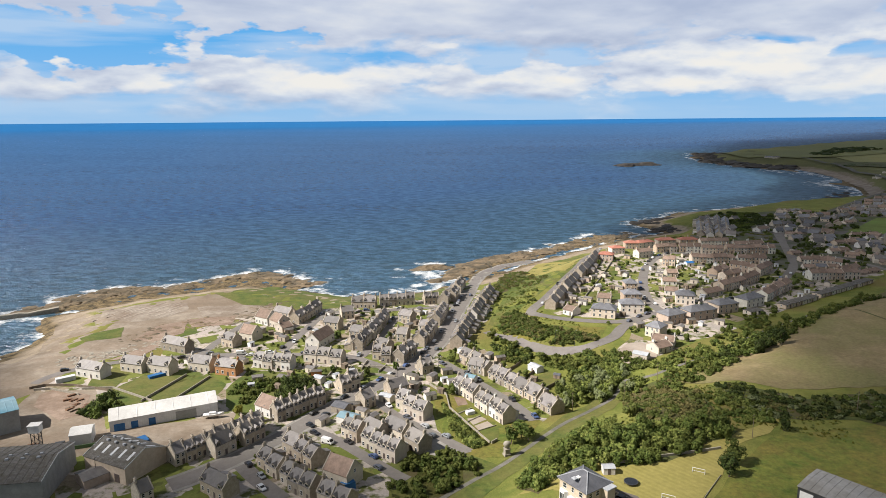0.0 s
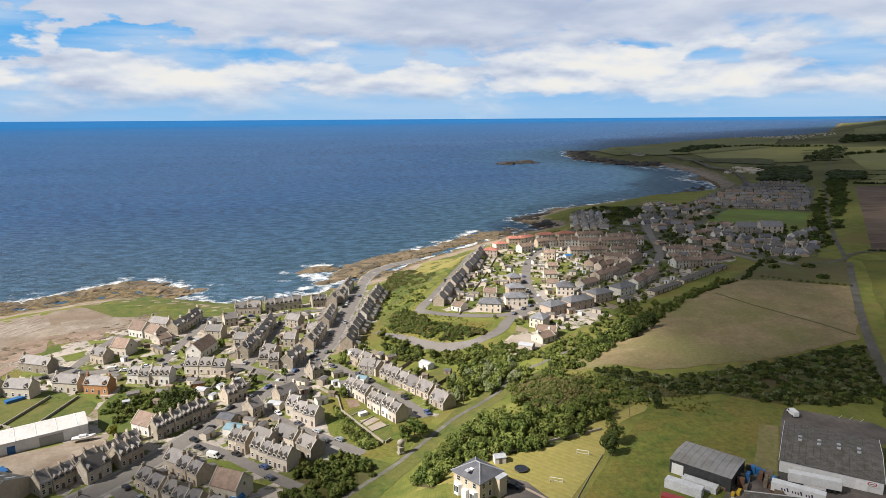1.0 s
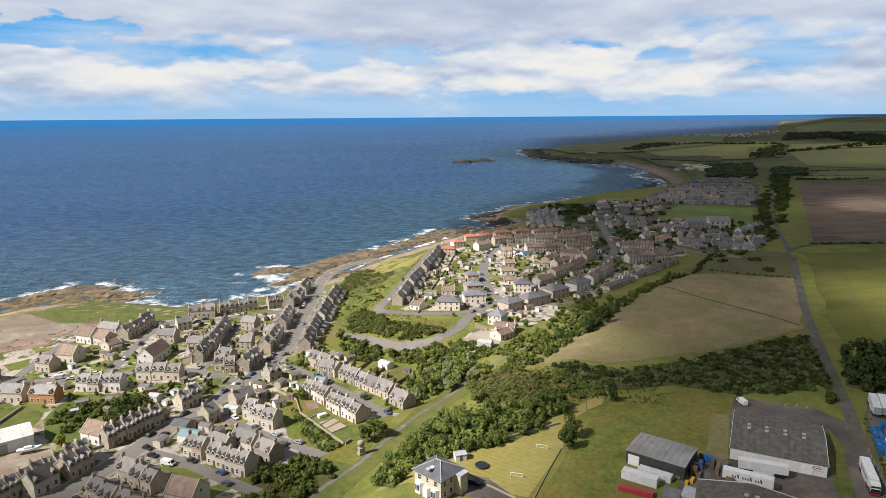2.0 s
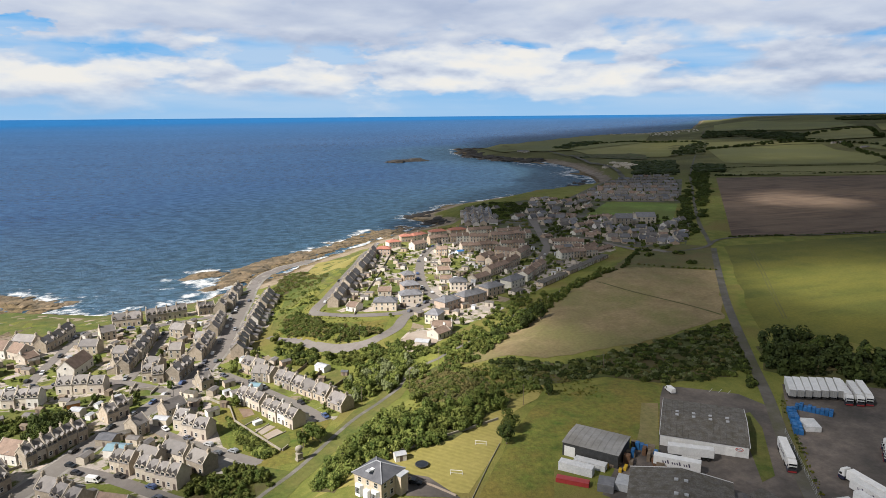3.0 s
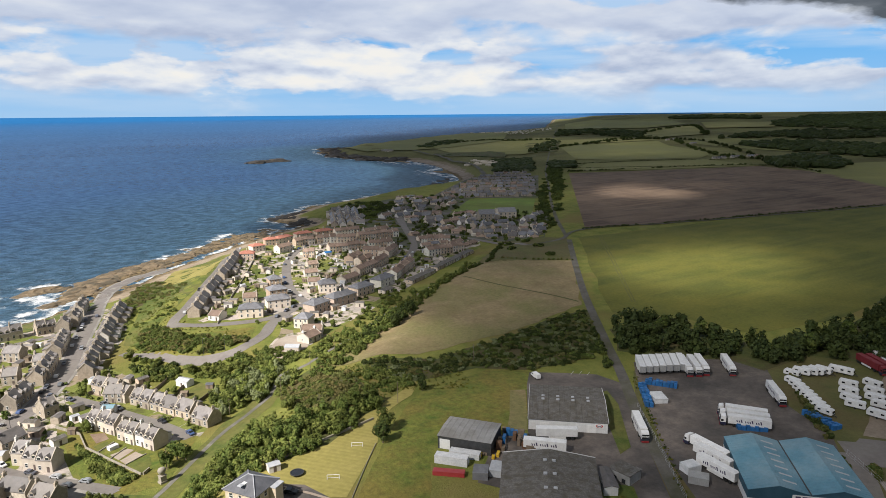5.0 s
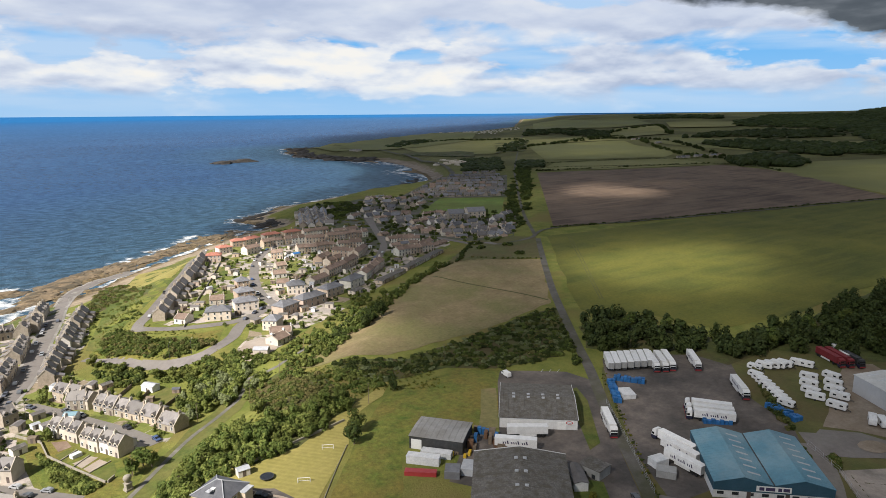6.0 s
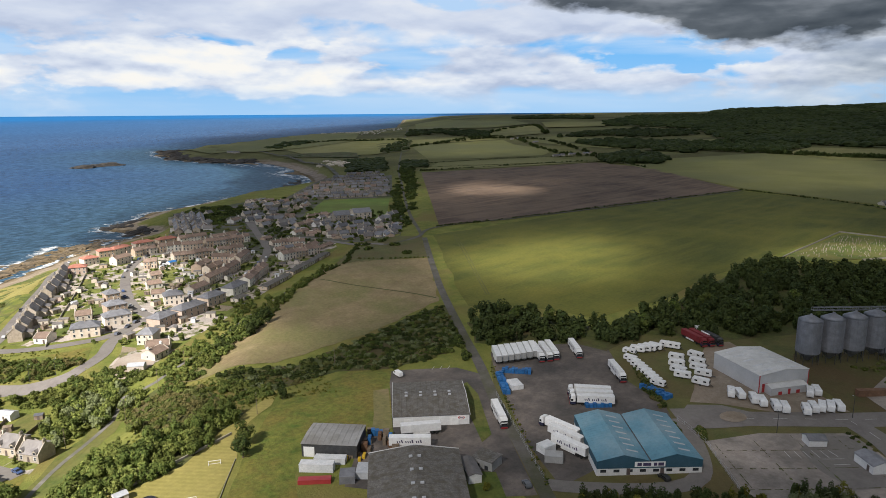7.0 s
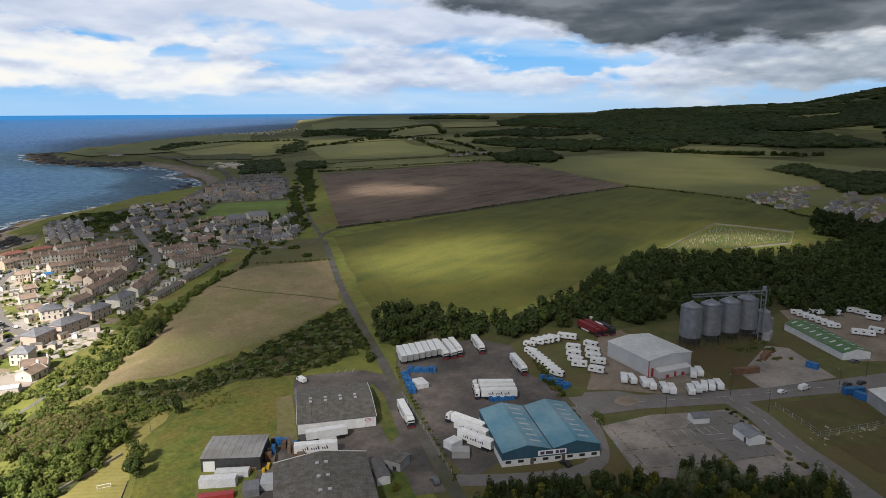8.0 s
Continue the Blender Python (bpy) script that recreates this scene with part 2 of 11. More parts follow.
M["browntile"] = surface("brown_tile_roof", (0.205, 0.148, 0.115), (0.30, 0.215, 0.165), 0.5, 0.8, 0.4, 4.0, vary=0.25)
M["redtile"] = surface("red_tile_roof", (0.40, 0.155, 0.11), (0.46, 0.21, 0.15), 0.5, 0.8, 0.4, 4.0, vary=0.15)
M["orangetile"] = surface("orange_tile_roof", (0.36, 0.20, 0.12), (0.43, 0.26, 0.16), 0.5, 0.8, 0.4, 4.0, vary=0.15)
M["lead"] = surface("lead_flashing", (0.38, 0.40, 0.43), (0.48, 0.49, 0.5), 1.0, 0.5, 0.1, 6.0)
M["white"] = surface("white_paint", (0.72, 0.72, 0.70), (0.8, 0.8, 0.78), 0.8, 0.55, 0.1, 5.0, vary=0.05)
M["cream"] = surface("cream_paint", (0.50, 0.42, 0.31), (0.57, 0.485, 0.37), 0.8, 0.8, 0.15, 6.0)
M["whitehull"] = surface("white_gelcoat", (0.74, 0.74, 0.73), (0.82, 0.82, 0.80), 1.2, 0.35, 0.05, 5.0, vary=0.06, gloss=0.5)
M["glass"] = surface("window_glass", (0.02, 0.025, 0.03), (0.05, 0.055, 0.06), 0.8, 0.12, 0.02, 2.0, gloss=0.6)
M["tint"] = surface("vehicle_glass", (0.012, 0.014, 0.016), (0.02, 0.022, 0.025), 0.8, 0.1, 0.0, 2.0, gloss=0.6)
M["door"] = surface("door_paint", (0.1, 0.08, 0.07), (0.14, 0.11, 0.1), 1.0, 0.5, 0.1, 5.0)
M["asphalt"] = surface("asphalt", (0.165, 0.148, 0.136), (0.225, 0.205, 0.19), 0.10, 0.9, 0.3, 3.0, c3=(0.19, 0.175, 0.155), big=0.05)
M["footway"] = surface("worn_footpath", (0.16, 0.15, 0.13), (0.21, 0.20, 0.175), 0.4, 0.95, 0.3, 2.5, c3=(0.13, 0.125, 0.10), big=0.08)
M["paving"] = surface("paving", (0.25, 0.235, 0.21), (0.33, 0.31, 0.28), 0.3, 0.9, 0.3, 2.5, c3=(0.20, 0.19, 0.17), big=0.06)
M["yard"] = surface("yard_concrete", (0.110, 0.096, 0.086), (0.205, 0.172, 0.148), 0.10, 0.9, 0.3, 2.0, c3=(0.082, 0.074, 0.068), big=0.04, mottle=0.5)
M["lane"] = surface("dusty_lane", (0.10, 0.092, 0.08), (0.145, 0.135, 0.118), 0.2, 0.95, 0.4, 2.0, c3=(0.085, 0.085, 0.05), big=0.06)
M["old_floor"] = surface("sandy_old_floor", (0.27, 0.225, 0.175), (0.37, 0.32, 0.26), 0.16, 0.95, 0.4, 2.0, c3=(0.23, 0.18, 0.135), big=0.06, mottle=0.5)
M["slab"] = surface("old_slab", (0.36, 0.31, 0.255), (0.45, 0.39, 0.325), 0.12, 0.9, 0.3, 2.0, c3=(0.29, 0.23, 0.18), big=0.06)
M["paint"] = surface("road_paint", (0.62, 0.62, 0.58), (0.5, 0.5, 0.47), 1.0, 0.7, 0.1, 5.0)
M["plots"] = plots("garden_plots")
M["gravel"] = surface("sandy_gravel", (0.25, 0.205, 0.155), (0.35, 0.298, 0.235), 0.14, 0.95, 0.6, 2.0, c3=(0.20, 0.155, 0.11), big=0.05, furrow=(0.02, 0.11, 30, (0.25, 0.19, 0.135)), mottle=0.4)
M["lawn"] = surface("mown_grass", (0.070, 0.104, 0.018), (0.122, 0.145, 0.028), 0.2, 0.95, 0.8, 1.6, c3=(0.145, 0.142, 0.038), big=0.05, mottle=0.5)
M["playing_field"] = surface("playing_field_grass", (0.125, 0.20, 0.034), (0.175, 0.245, 0.044), 0.05, 0.95, 0.4, 1.6, c3=(0.12, 0.15, 0.03), big=0.02)
M["pitch"] = surface("dry_lawn", (0.235, 0.21, 0.056), (0.29, 0.25, 0.076), 0.12, 0.95, 0.3, 3.0, stripe=(0.16, -40, 0.5, (0.33, 0.285, 0.085)), mottle=0.4)
M["meadow"] = surface("rough_meadow", (0.088, 0.138, 0.020), (0.190, 0.200, 0.036), 0.22, 0.95, 1.0, 0.9, c3=(0.205, 0.172, 0.038), big=0.06, mottle=0.75)
M["stubble"] = surface("dry_field", (0.225, 0.17, 0.085), (0.32, 0.25, 0.13), 0.09, 0.95, 0.8, 1.2, c3=(0.20, 0.185, 0.07), big=0.03, mottle=0.6, stripe=(0.06, 35, 0.18, (0.24, 0.19, 0.085)))
M["crop"] = surface("green_crop", (0.100, 0.116, 0.016), (0.165, 0.158, 0.025), 0.03, 0.95, 0.5, 1.2, c3=(0.085, 0.100, 0.016), big=0.018, mottle=0.5, furrow=(0.01, 0.07, 14, (0.168, 0.16, 0.026)))
M["tilled"] = surface("tilled_soil", (0.115, 0.078, 0.054), (0.185, 0.128, 0.085), 0.03, 0.95, 0.5, 1.2, c3=(0.085, 0.056, 0.04), big=0.012, furrow=(0.012, 0.11, 16, (0.23, 0.165, 0.11)))
M["pasture"] = surface("pasture", (0.165, 0.17, 0.05), (0.22, 0.215, 0.068), 0.012, 0.95, 0.4, 0.6, c3=(0.16, 0.165, 0.06), big=0.004)
M["pasture_dry"] = surface("dry_pasture", (0.20, 0.195, 0.065), (0.26, 0.24, 0.085), 0.012, 0.95, 0.4, 0.6, c3=(0.18, 0.18, 0.05), big=0.004)
M["wood"] = surface("weathered_wood", (0.16, 0.125, 0.09), (0.24, 0.19, 0.14), 0.6, 0.9, 0.3, 5.0, vary=0.25)
M["soil"] = surface("bare_soil", (0.26, 0.19, 0.14), (0.34, 0.26, 0.20), 0.3, 0.95, 0.9, 1.0, c3=(0.20, 0.14, 0.10), big=0.09)
M["dullgrass"] = surface("dull_grass", (0.085, 0.095, 0.028), (0.135, 0.13, 0.042), 0.12, 0.95, 0.7, 1.3, c3=(0.125, 0.10, 0.04), big=0.04)
M["tramline"] = surface("trodden_crop", (0.095, 0.10, 0.028), (0.125, 0.125, 0.035), 0.1, 0.95, 0.5, 1.2)
M["village"] = surface("village_ground", (0.095, 0.09, 0.08), (0.155, 0.142, 0.128), 0.08, 0.95, 0.4, 1.0, c3=(0.07, 0.085, 0.026), big=0.05)
M["orangewall"] = surface("orange_paint", (0.42, 0.17, 0.06), (0.48, 0.22, 0.09), 0.8, 0.8, 0.2, 5.0)
M["moor"] = surface("rough_brown_grass", (0.075, 0.075, 0.024), (0.115, 0.10, 0.035), 0.15, 0.95, 0.8, 1.3, c3=(0.105, 0.075, 0.032), big=0.05)
M["carpark"] = surface("old_car_park", (0.33, 0.285, 0.245), (0.44, 0.385, 0.335), 0.14, 0.9, 0.3, 2.0, c3=(0.22, 0.195, 0.17), big=0.07, mottle=0.45)
M["plainroof"] = surface("grey_sheet_roof", (0.27, 0.265, 0.255), (0.34, 0.335, 0.32), 0.2, 0.6, 0.3, 3.0, c3=(0.23, 0.22, 0.20), big=0.12)
M["rust"] = surface("rusty_steel", (0.14, 0.075, 0.045), (0.21, 0.12, 0.07), 0.6, 0.8, 0.3, 5.0, vary=0.2)
M["rock"] = surface("brown_rock", (0.15, 0.115, 0.075), (0.27, 0.20, 0.12), 0.25, 0.9, 0.8, 1.5, c3=(0.09, 0.075, 0.05), big=0.08)
M["darkrock"] = surface("dark_rock", (0.034, 0.032, 0.031), (0.066, 0.058, 0.050), 0.25, 0.85, 0.8, 1.5, c3=(0.04, 0.036, 0.03), big=0.08)
M["coping"] = surface("coping_stone", (0.36, 0.32, 0.26), (0.46, 0.41, 0.34), 0.8, 0.9, 0.3, 3.0)
M["wallstone"] = surface("boundary_wall", (0.26, 0.235, 0.19), (0.36, 0.33, 0.27), 0.8, 0.9, 0.5, 3.0)
M["asbestos"] = surface("mossy_sheet_roof", (0.125, 0.117, 0.108), (0.185, 0.175, 0.16), 2.2, 0.85, 0.5, 3.0, c3=(0.105, 0.095, 0.075), big=0.5, edges=(0.40, 0.62), mottle=0.45)
M["paleclad"] = surface("pale_grey_cladding", (0.46, 0.46, 0.46), (0.53, 0.53, 0.525), 0.12, 0.55, 0.1, 3.0, mottle=0.12)
M["greyclad"] = surface("grey_cladding", (0.30, 0.30, 0.29), (0.38, 0.38, 0.37), 0.25, 0.6, 0.15, 3.0, stripe=(0.9, 0, 0.15, (0.24, 0.24, 0.235)))
M["whiteclad"] = surface("white_cladding", (0.66, 0.66, 0.65), (0.75, 0.75, 0.74), 0.15, 0.55, 0.15, 3.0, stripe=(0.5, 20, 0.10, (0.5, 0.5, 0.49)))
M["whiteroof"] = surface("white_sheet_roof", (0.60, 0.60, 0.57), (0.72, 0.71, 0.68), 0.2, 0.55, 0.2, 3.0, c3=(0.60, 0.59, 0.56), big=0.08)
M["blueroof"] = surface("blue_sheet_roof", (0.085, 0.215, 0.285), (0.125, 0.27, 0.345), 0.15, 0.5, 0.2, 3.0, c3=(0.20, 0.31, 0.36), big=0.06, gloss=0.4)
M["bluetrim"] = surface("dark_blue_trim", (0.03, 0.085, 0.12), (0.045, 0.10, 0.14), 0.3, 0.5, 0.1, 3.0)
M["greenroof"] = surface("green_sheet_roof", (0.06, 0.14, 0.05), (0.09, 0.18, 0.07), 0.3, 0.6, 0.2, 3.0, c3=(0.12, 0.19, 0.09), big=0.1)
M["redtrim"] = surface("red_trim", (0.38, 0.03, 0.035), (0.45, 0.05, 0.05), 0.6, 0.5, 0.1, 4.0)
M["steel"] = surface("galvanised_steel", (0.215, 0.222, 0.242), (0.30, 0.308, 0.33), 0.35, 0.5, 0.15, 3.0, metal=0.35, stripe=(0.8, 0, 0.2, (0.16, 0.17, 0.185)))
M["darksteel"] = surface("dark_steel", (0.05, 0.052, 0.055), (0.085, 0.085, 0.085), 0.6, 0.5, 0.1, 5.0, metal=0.3)
M["tyre"] = surface("tyre_rubber", (0.015, 0.015, 0.015), (0.028, 0.028, 0.028), 2.0, 0.85, 0.1, 8.0)
M["bluebox"] = surface("blue_plastic", (0.02, 0.11, 0.30), (0.035, 0.16, 0.38), 0.6, 0.5, 0.1, 5.0, vary=0.2)
M["sheet"] = surface("tarpaulin", (0.55, 0.57, 0.58), (0.7, 0.7, 0.7), 0.5, 0.6, 0.4, 2.0)
M["carpaint"] = surface("car_paint", (0.3, 0.3, 0.3), (0.9, 0.9, 0.9), 0.5, 0.3, 0.0, 5.0, gloss=0.6,
                        palette=[(0.03, 0.03, 0.035), (0.45, 0.46, 0.47), (0.02, 0.025, 0.03), (0.72, 0.72, 0.72), (0.30, 0.32, 0.34), (0.10, 0.11, 0.14), (0.06, 0.10, 0.22), (0.12, 0.13, 0.14), (0.6, 0.61, 0.62), (0.03, 0.03, 0.03)])
M["dullred"] = surface("dull_red_curtain", (0.17, 0.022, 0.028), (0.21, 0.032, 0.036), 0.6, 0.6, 0.1, 4.0)
M["navy"] = surface("navy_cab_paint", (0.018, 0.020, 0.048), (0.026, 0.028, 0.06), 0.6, 0.4, 0.0, 4.0, gloss=0.5)
M["redpaint"] = surface("red_cab_paint", (0.32, 0.03, 0.035), (0.36, 0.045, 0.045), 0.6, 0.4, 0.0, 4.0, gloss=0.5)
M["yellow"] = surface("yellow_paint", (0.62, 0.40, 0.03), (0.68, 0.45, 0.05), 0.6, 0.5, 0.0, 4.0)
M["ink"] = surface("dark_lettering", (0.05, 0.04, 0.09), (0.08, 0.06, 0.12), 1.0, 0.6, 0.0, 4.0)
M["cloud"] = cloud_material()
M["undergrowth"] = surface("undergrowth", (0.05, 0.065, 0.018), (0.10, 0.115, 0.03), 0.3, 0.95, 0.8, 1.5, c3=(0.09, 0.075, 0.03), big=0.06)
M["bark"] = surface("bark", (0.10, 0.075, 0.055), (0.15, 0.12, 0.09), 1.5, 0.95, 0.5, 6.0)
M["leaf"] = foliage("green_leaves", (0.055, 0.09, 0.02), (0.126, 0.159, 0.038), (0.096, 0.114, 0.026))
M["leaf_light"] = foliage("light_leaves", (0.11, 0.147, 0.033), (0.204, 0.228, 0.061), (0.148, 0.165, 0.042))
M["leaf_dark"] = foliage("dark_leaves", (0.029, 0.048, 0.013), (0.069, 0.088, 0.024), (0.044, 0.059, 0.015))
M["leaf_deep"] = foliage("deep_green_leaves", (0.022, 0.036, 0.012), (0.055, 0.072, 0.022), (0.036, 0.048, 0.014))
M["leaf_grey"] = foliage("silver_leaves", (0.138, 0.167, 0.069), (0.207, 0.23, 0.115), (0.161, 0.184, 0.086))
M["gorse"] = foliage("brown_scrub", (0.112, 0.108, 0.038), (0.186, 0.159, 0.061), (0.117, 0.14, 0.04))
M["yew"] = foliage("yellow_green_leaves", (0.104, 0.108, 0.016), (0.16, 0.152, 0.028), (0.12, 0.12, 0.019))
# ---- the lie of the land ----
CAM_Z = 128.0
SHORE = [(-3000, -1500), (-900, -150), (-420, 190), (-290, 300), (-247, 336), (-246, 374), (-262, 402), (-268, 412), (-262, 424),
         (-246, 440), (-224, 462), (-197, 478), (-156, 499), (-97, 477), (-78, 463), (-24, 472), (29, 513), (56, 545),
         (87, 584), (146, 641), (200, 692), (250, 722), (236, 790), (321, 875), (454, 945), (614, 1004), (704, 1078), (768, 1208),
         (854, 1400), (899, 1640), (780, 1860), (800, 2000), (930, 2330), (1040, 2400)]
SHORE_FAR = [(1290, 2590), (1690, 3020), (2150, 3330), (2500, 3440), (3100, 3850), (3800, 4450), (5048, 5877), (9192, 10260), (40000, 30000), (40000, -40000), (-3000, -40000)]
ESTATE = [(98, 268), (86, 292), (66, 322), (50, 345), (50, 400), (90, 490), (128, 545), (190, 590), (262, 650), (300, 760), (470, 890),
          (640, 955), (735, 1040), (800, 1200), (895, 1400), (960, 1650), (900, 1900), (1100, 2400), (9000, 9000), (9000, 3000), (400, 440), (262, 388), (180, 325), (130, 280)]
PLATEAU = [(-150, -40), (-60, 70), (0, 152), (40, 192), (72, 232), (108, 252), (160, 300), (215, 350), (262, 380), (330, 425), (420, 470),
           (560, 620), (760, 850), (1500, 1900), (5000, 5200), (40000, 20000), (40000, -40000), (-4000, -40000), (-1500, -1200)]

REEFS = [[(-293, 426), (-279, 441), (-265, 460), (-242, 481), (-205, 497)], [(-284, 463), (-268, 482), (-242, 491), (-218, 486)], [(-189, 517), (-165, 530), (-135, 525), (-107, 503)], [(-24, 535), (-10, 548), (6, 550)], [(-10, 500), (12, 508), (34, 540), (58, 575)], [(66, 594), (111, 641), (167, 686), (213, 719)]]


# Flat rock shelves that the tide leaves half bare.
SHELVES = [[(-300, 412), (-302, 422), (-294, 440), (-282, 453), (-270, 469), (-262, 494), (-237, 497), (-222, 488), (-217, 494), (-212, 514), (-195, 510), (-183, 526), (-174, 541), (-162, 553), (-140, 544), (-130, 520),
            (-106, 509), (-105, 494), (-116, 484), (-130, 488), (-150, 490), (-171, 486), (-191, 480), (-210, 466), (-226, 452), (-240, 438), (-256, 432), (-270, 428), (-285, 418)],
           [(-23, 546), (-13, 571), (2, 566), (-4, 545)],
           [(-10, 528), (6, 522), (20, 504), (40, 512), (58, 553), (90, 592), (128, 632), (190, 686), (208, 698), (170, 720), (128, 671), (92, 627), (60, 597), (49, 588), (33, 566), (30, 545), (10, 540)],
           [(256, 728), (236, 765), (232, 806), (278, 834), (322, 890), (368, 895), (340, 862), (300, 800), (280, 742)],
           [(461, 891), (500, 928), (547, 974), (630, 1018), (700, 1068), (650, 985), (540, 915)],
           [(735, 1205), (752, 1278), (815, 1322), (800, 1240)],
           [(842, 1500), (788, 1750), (764, 1900), (806, 2130), (900, 2410), (1000, 2470), (950, 2300), (845, 2000), (822, 1860), (882, 1650)]]


def shelf_gap(X, Y):
    return np.maximum.reduce([edge_gap(X, Y, q) for q in SHELVES])


def edge_gap(X, Y, line, closed=True):
    """Distance from points to a line, negative outside it where it is closed."""
    P = np.array(line, float)
    Q = np.roll(P, -1, 0) if closed else P[1:]
    best = np.full(X.shape, 1e12)
    inside = np.zeros(X.shape, bool)
    for (ax, ay), (bx, by) in zip(P if closed else P[:-1], Q):
        dx, dy = bx - ax, by - ay
        k = np.clip(((X - ax) * dx + (Y - ay) * dy) / (dx * dx + dy * dy), 0, 1)
        best = np.minimum(best, (X - ax - k * dx) ** 2 + (Y - ay - k * dy) ** 2)
        if closed and ay != by:
            inside ^= ((ay > Y) != (by > Y)) & (X < (bx - ax) * (Y - ay) / (by - ay) + ax)
    best = np.sqrt(best)
    return np.where(inside, best, -best) if closed else best


def step(v, a, b):
    k = np.clip((v - a) / (b - a), 0, 1)
    return k * k * (3 - 2 * k)


def ripple(X, Y, size):
    """A smooth uneven field of about -1 to 1."""
    x, y = X / size, Y / size
    return (np.sin(x * 1.9 + 1.3 * np.sin(y * 1.1 + 0.5)) + np.sin(y * 2.3 + 1.7 * np.sin(x * 0.9 + 2.0)) + np.sin((x + y) * 1.3 + np.sin(x * 2.1))) / 3


def shore_gap(X, Y):
    return edge_gap(X, Y, SHORE + SHORE_FAR)


def ground_true(X, Y):
    """Height of the ground at true places, in metres over the sea."""
    X, Y = np.asarray(X, float), np.asarray(Y, float)
    d = shore_gap(X, Y) + 3.5 * ripple(X, Y, 9) + 2 * ripple(Y, X, 3.7)
    z = np.where(d < 0, np.maximum(d * 0.12, -4), 0.16 * np.minimum(d, 14) + 4.7 * step(d, 8, 45))
    f = shelf_gap(X, Y)
    z = np.where(f > -12, np.maximum(z, -1.0 + 1.4 * step(f, -6, 6) + 0.75 * ripple(X, Y, 7) + 0.6 * ripple(Y, X, 3.3)), z)
    z = z + 8.5 * step(edge_gap(X, Y, ESTATE), -22, 6) * step(d, 0, 60)
    up = step(edge_gap(X, Y, PLATEAU), -24, 12) * step(d, 20, 90)
    z = z * (1 - up) + 21.5 * up
    R, A = np.hypot(X, Y), np.degrees(np.arctan2(X, Y))
    A = np.where(A < -90, A + 360, A)
    top = np.interp(A, [20, 30, 38, 45, 55, 65, 70, 76, 82, 87, 95, 110, 180, 270], [0, 4, 20, 62, 84, 96, 118, 135, 165, 285, 300, 150, 60, 20])
    z = z + step(R, 700, 7500) * top * step(d, 0, 500) + step(R, 900, 2500) * step(d, 50, 600) * (5 * ripple(X, Y, 420) + 5)
    return z + 0.25 * ripple(X, Y, 23) * step(d, 30, 80)


NEAR, REACH = 1500.0, 3300.0


def draw_in(X, Y, Z):
    """What lies past 1.5 km is drawn in along the line of sight, so that the horizon lies within 5 km of the eye."""
    R = np.maximum(np.hypot(X, Y), 1)
    k = np.where(R > NEAR, (NEAR + REACH * (R - NEAR) / (R - NEAR + REACH)) / R, 1.0)
    return X * k, Y * k, CAM_Z + (Z - CAM_Z) * k


def cell_lines(a, b, fine, grow, end):
    """Grid lines: even from a to b, then wider and wider out to end on both sides."""
    mid = list(np.arange(a, b + 0.01, fine))
    s, lo = fine, []
    v = a
    while v > -end:
        s *= grow
        v -= s
        lo.append(v)
    s, hi = fine, []
    v = b
    while v < end:
        s *= grow
        v += s
        hi.append(v)
    return np.array(lo[::-1] + mid + hi)


GX = cell_lines(-330, 470, 4.0, 1.07, 14000)
GY = cell_lines(60, 640, 4.0, 1.07, 14000)
GXX, GYY = np.meshgrid(GX, GY)
GZ = ground_true(GXX, GYY)


def ground(x, y):
    """Height of the ground mesh at a place, or at arrays of places."""
    x, y = np.asarray(x, float), np.asarray(y, float)
    i = np.clip(np.searchsorted(GX, x) - 1, 0, len(GX) - 2)
    j = np.clip(np.searchsorted(GY, y) - 1, 0, len(GY) - 2)
    u, v = (x - GX[i]) / (GX[i + 1] - GX[i]), (y - GY[j]) / (GY[j + 1] - GY[j])
    return (GZ[j, i] * (1 - u) + GZ[j, i + 1] * u) * (1 - v) + (GZ[j + 1, i] * (1 - u) + GZ[j + 1, i + 1] * u) * v
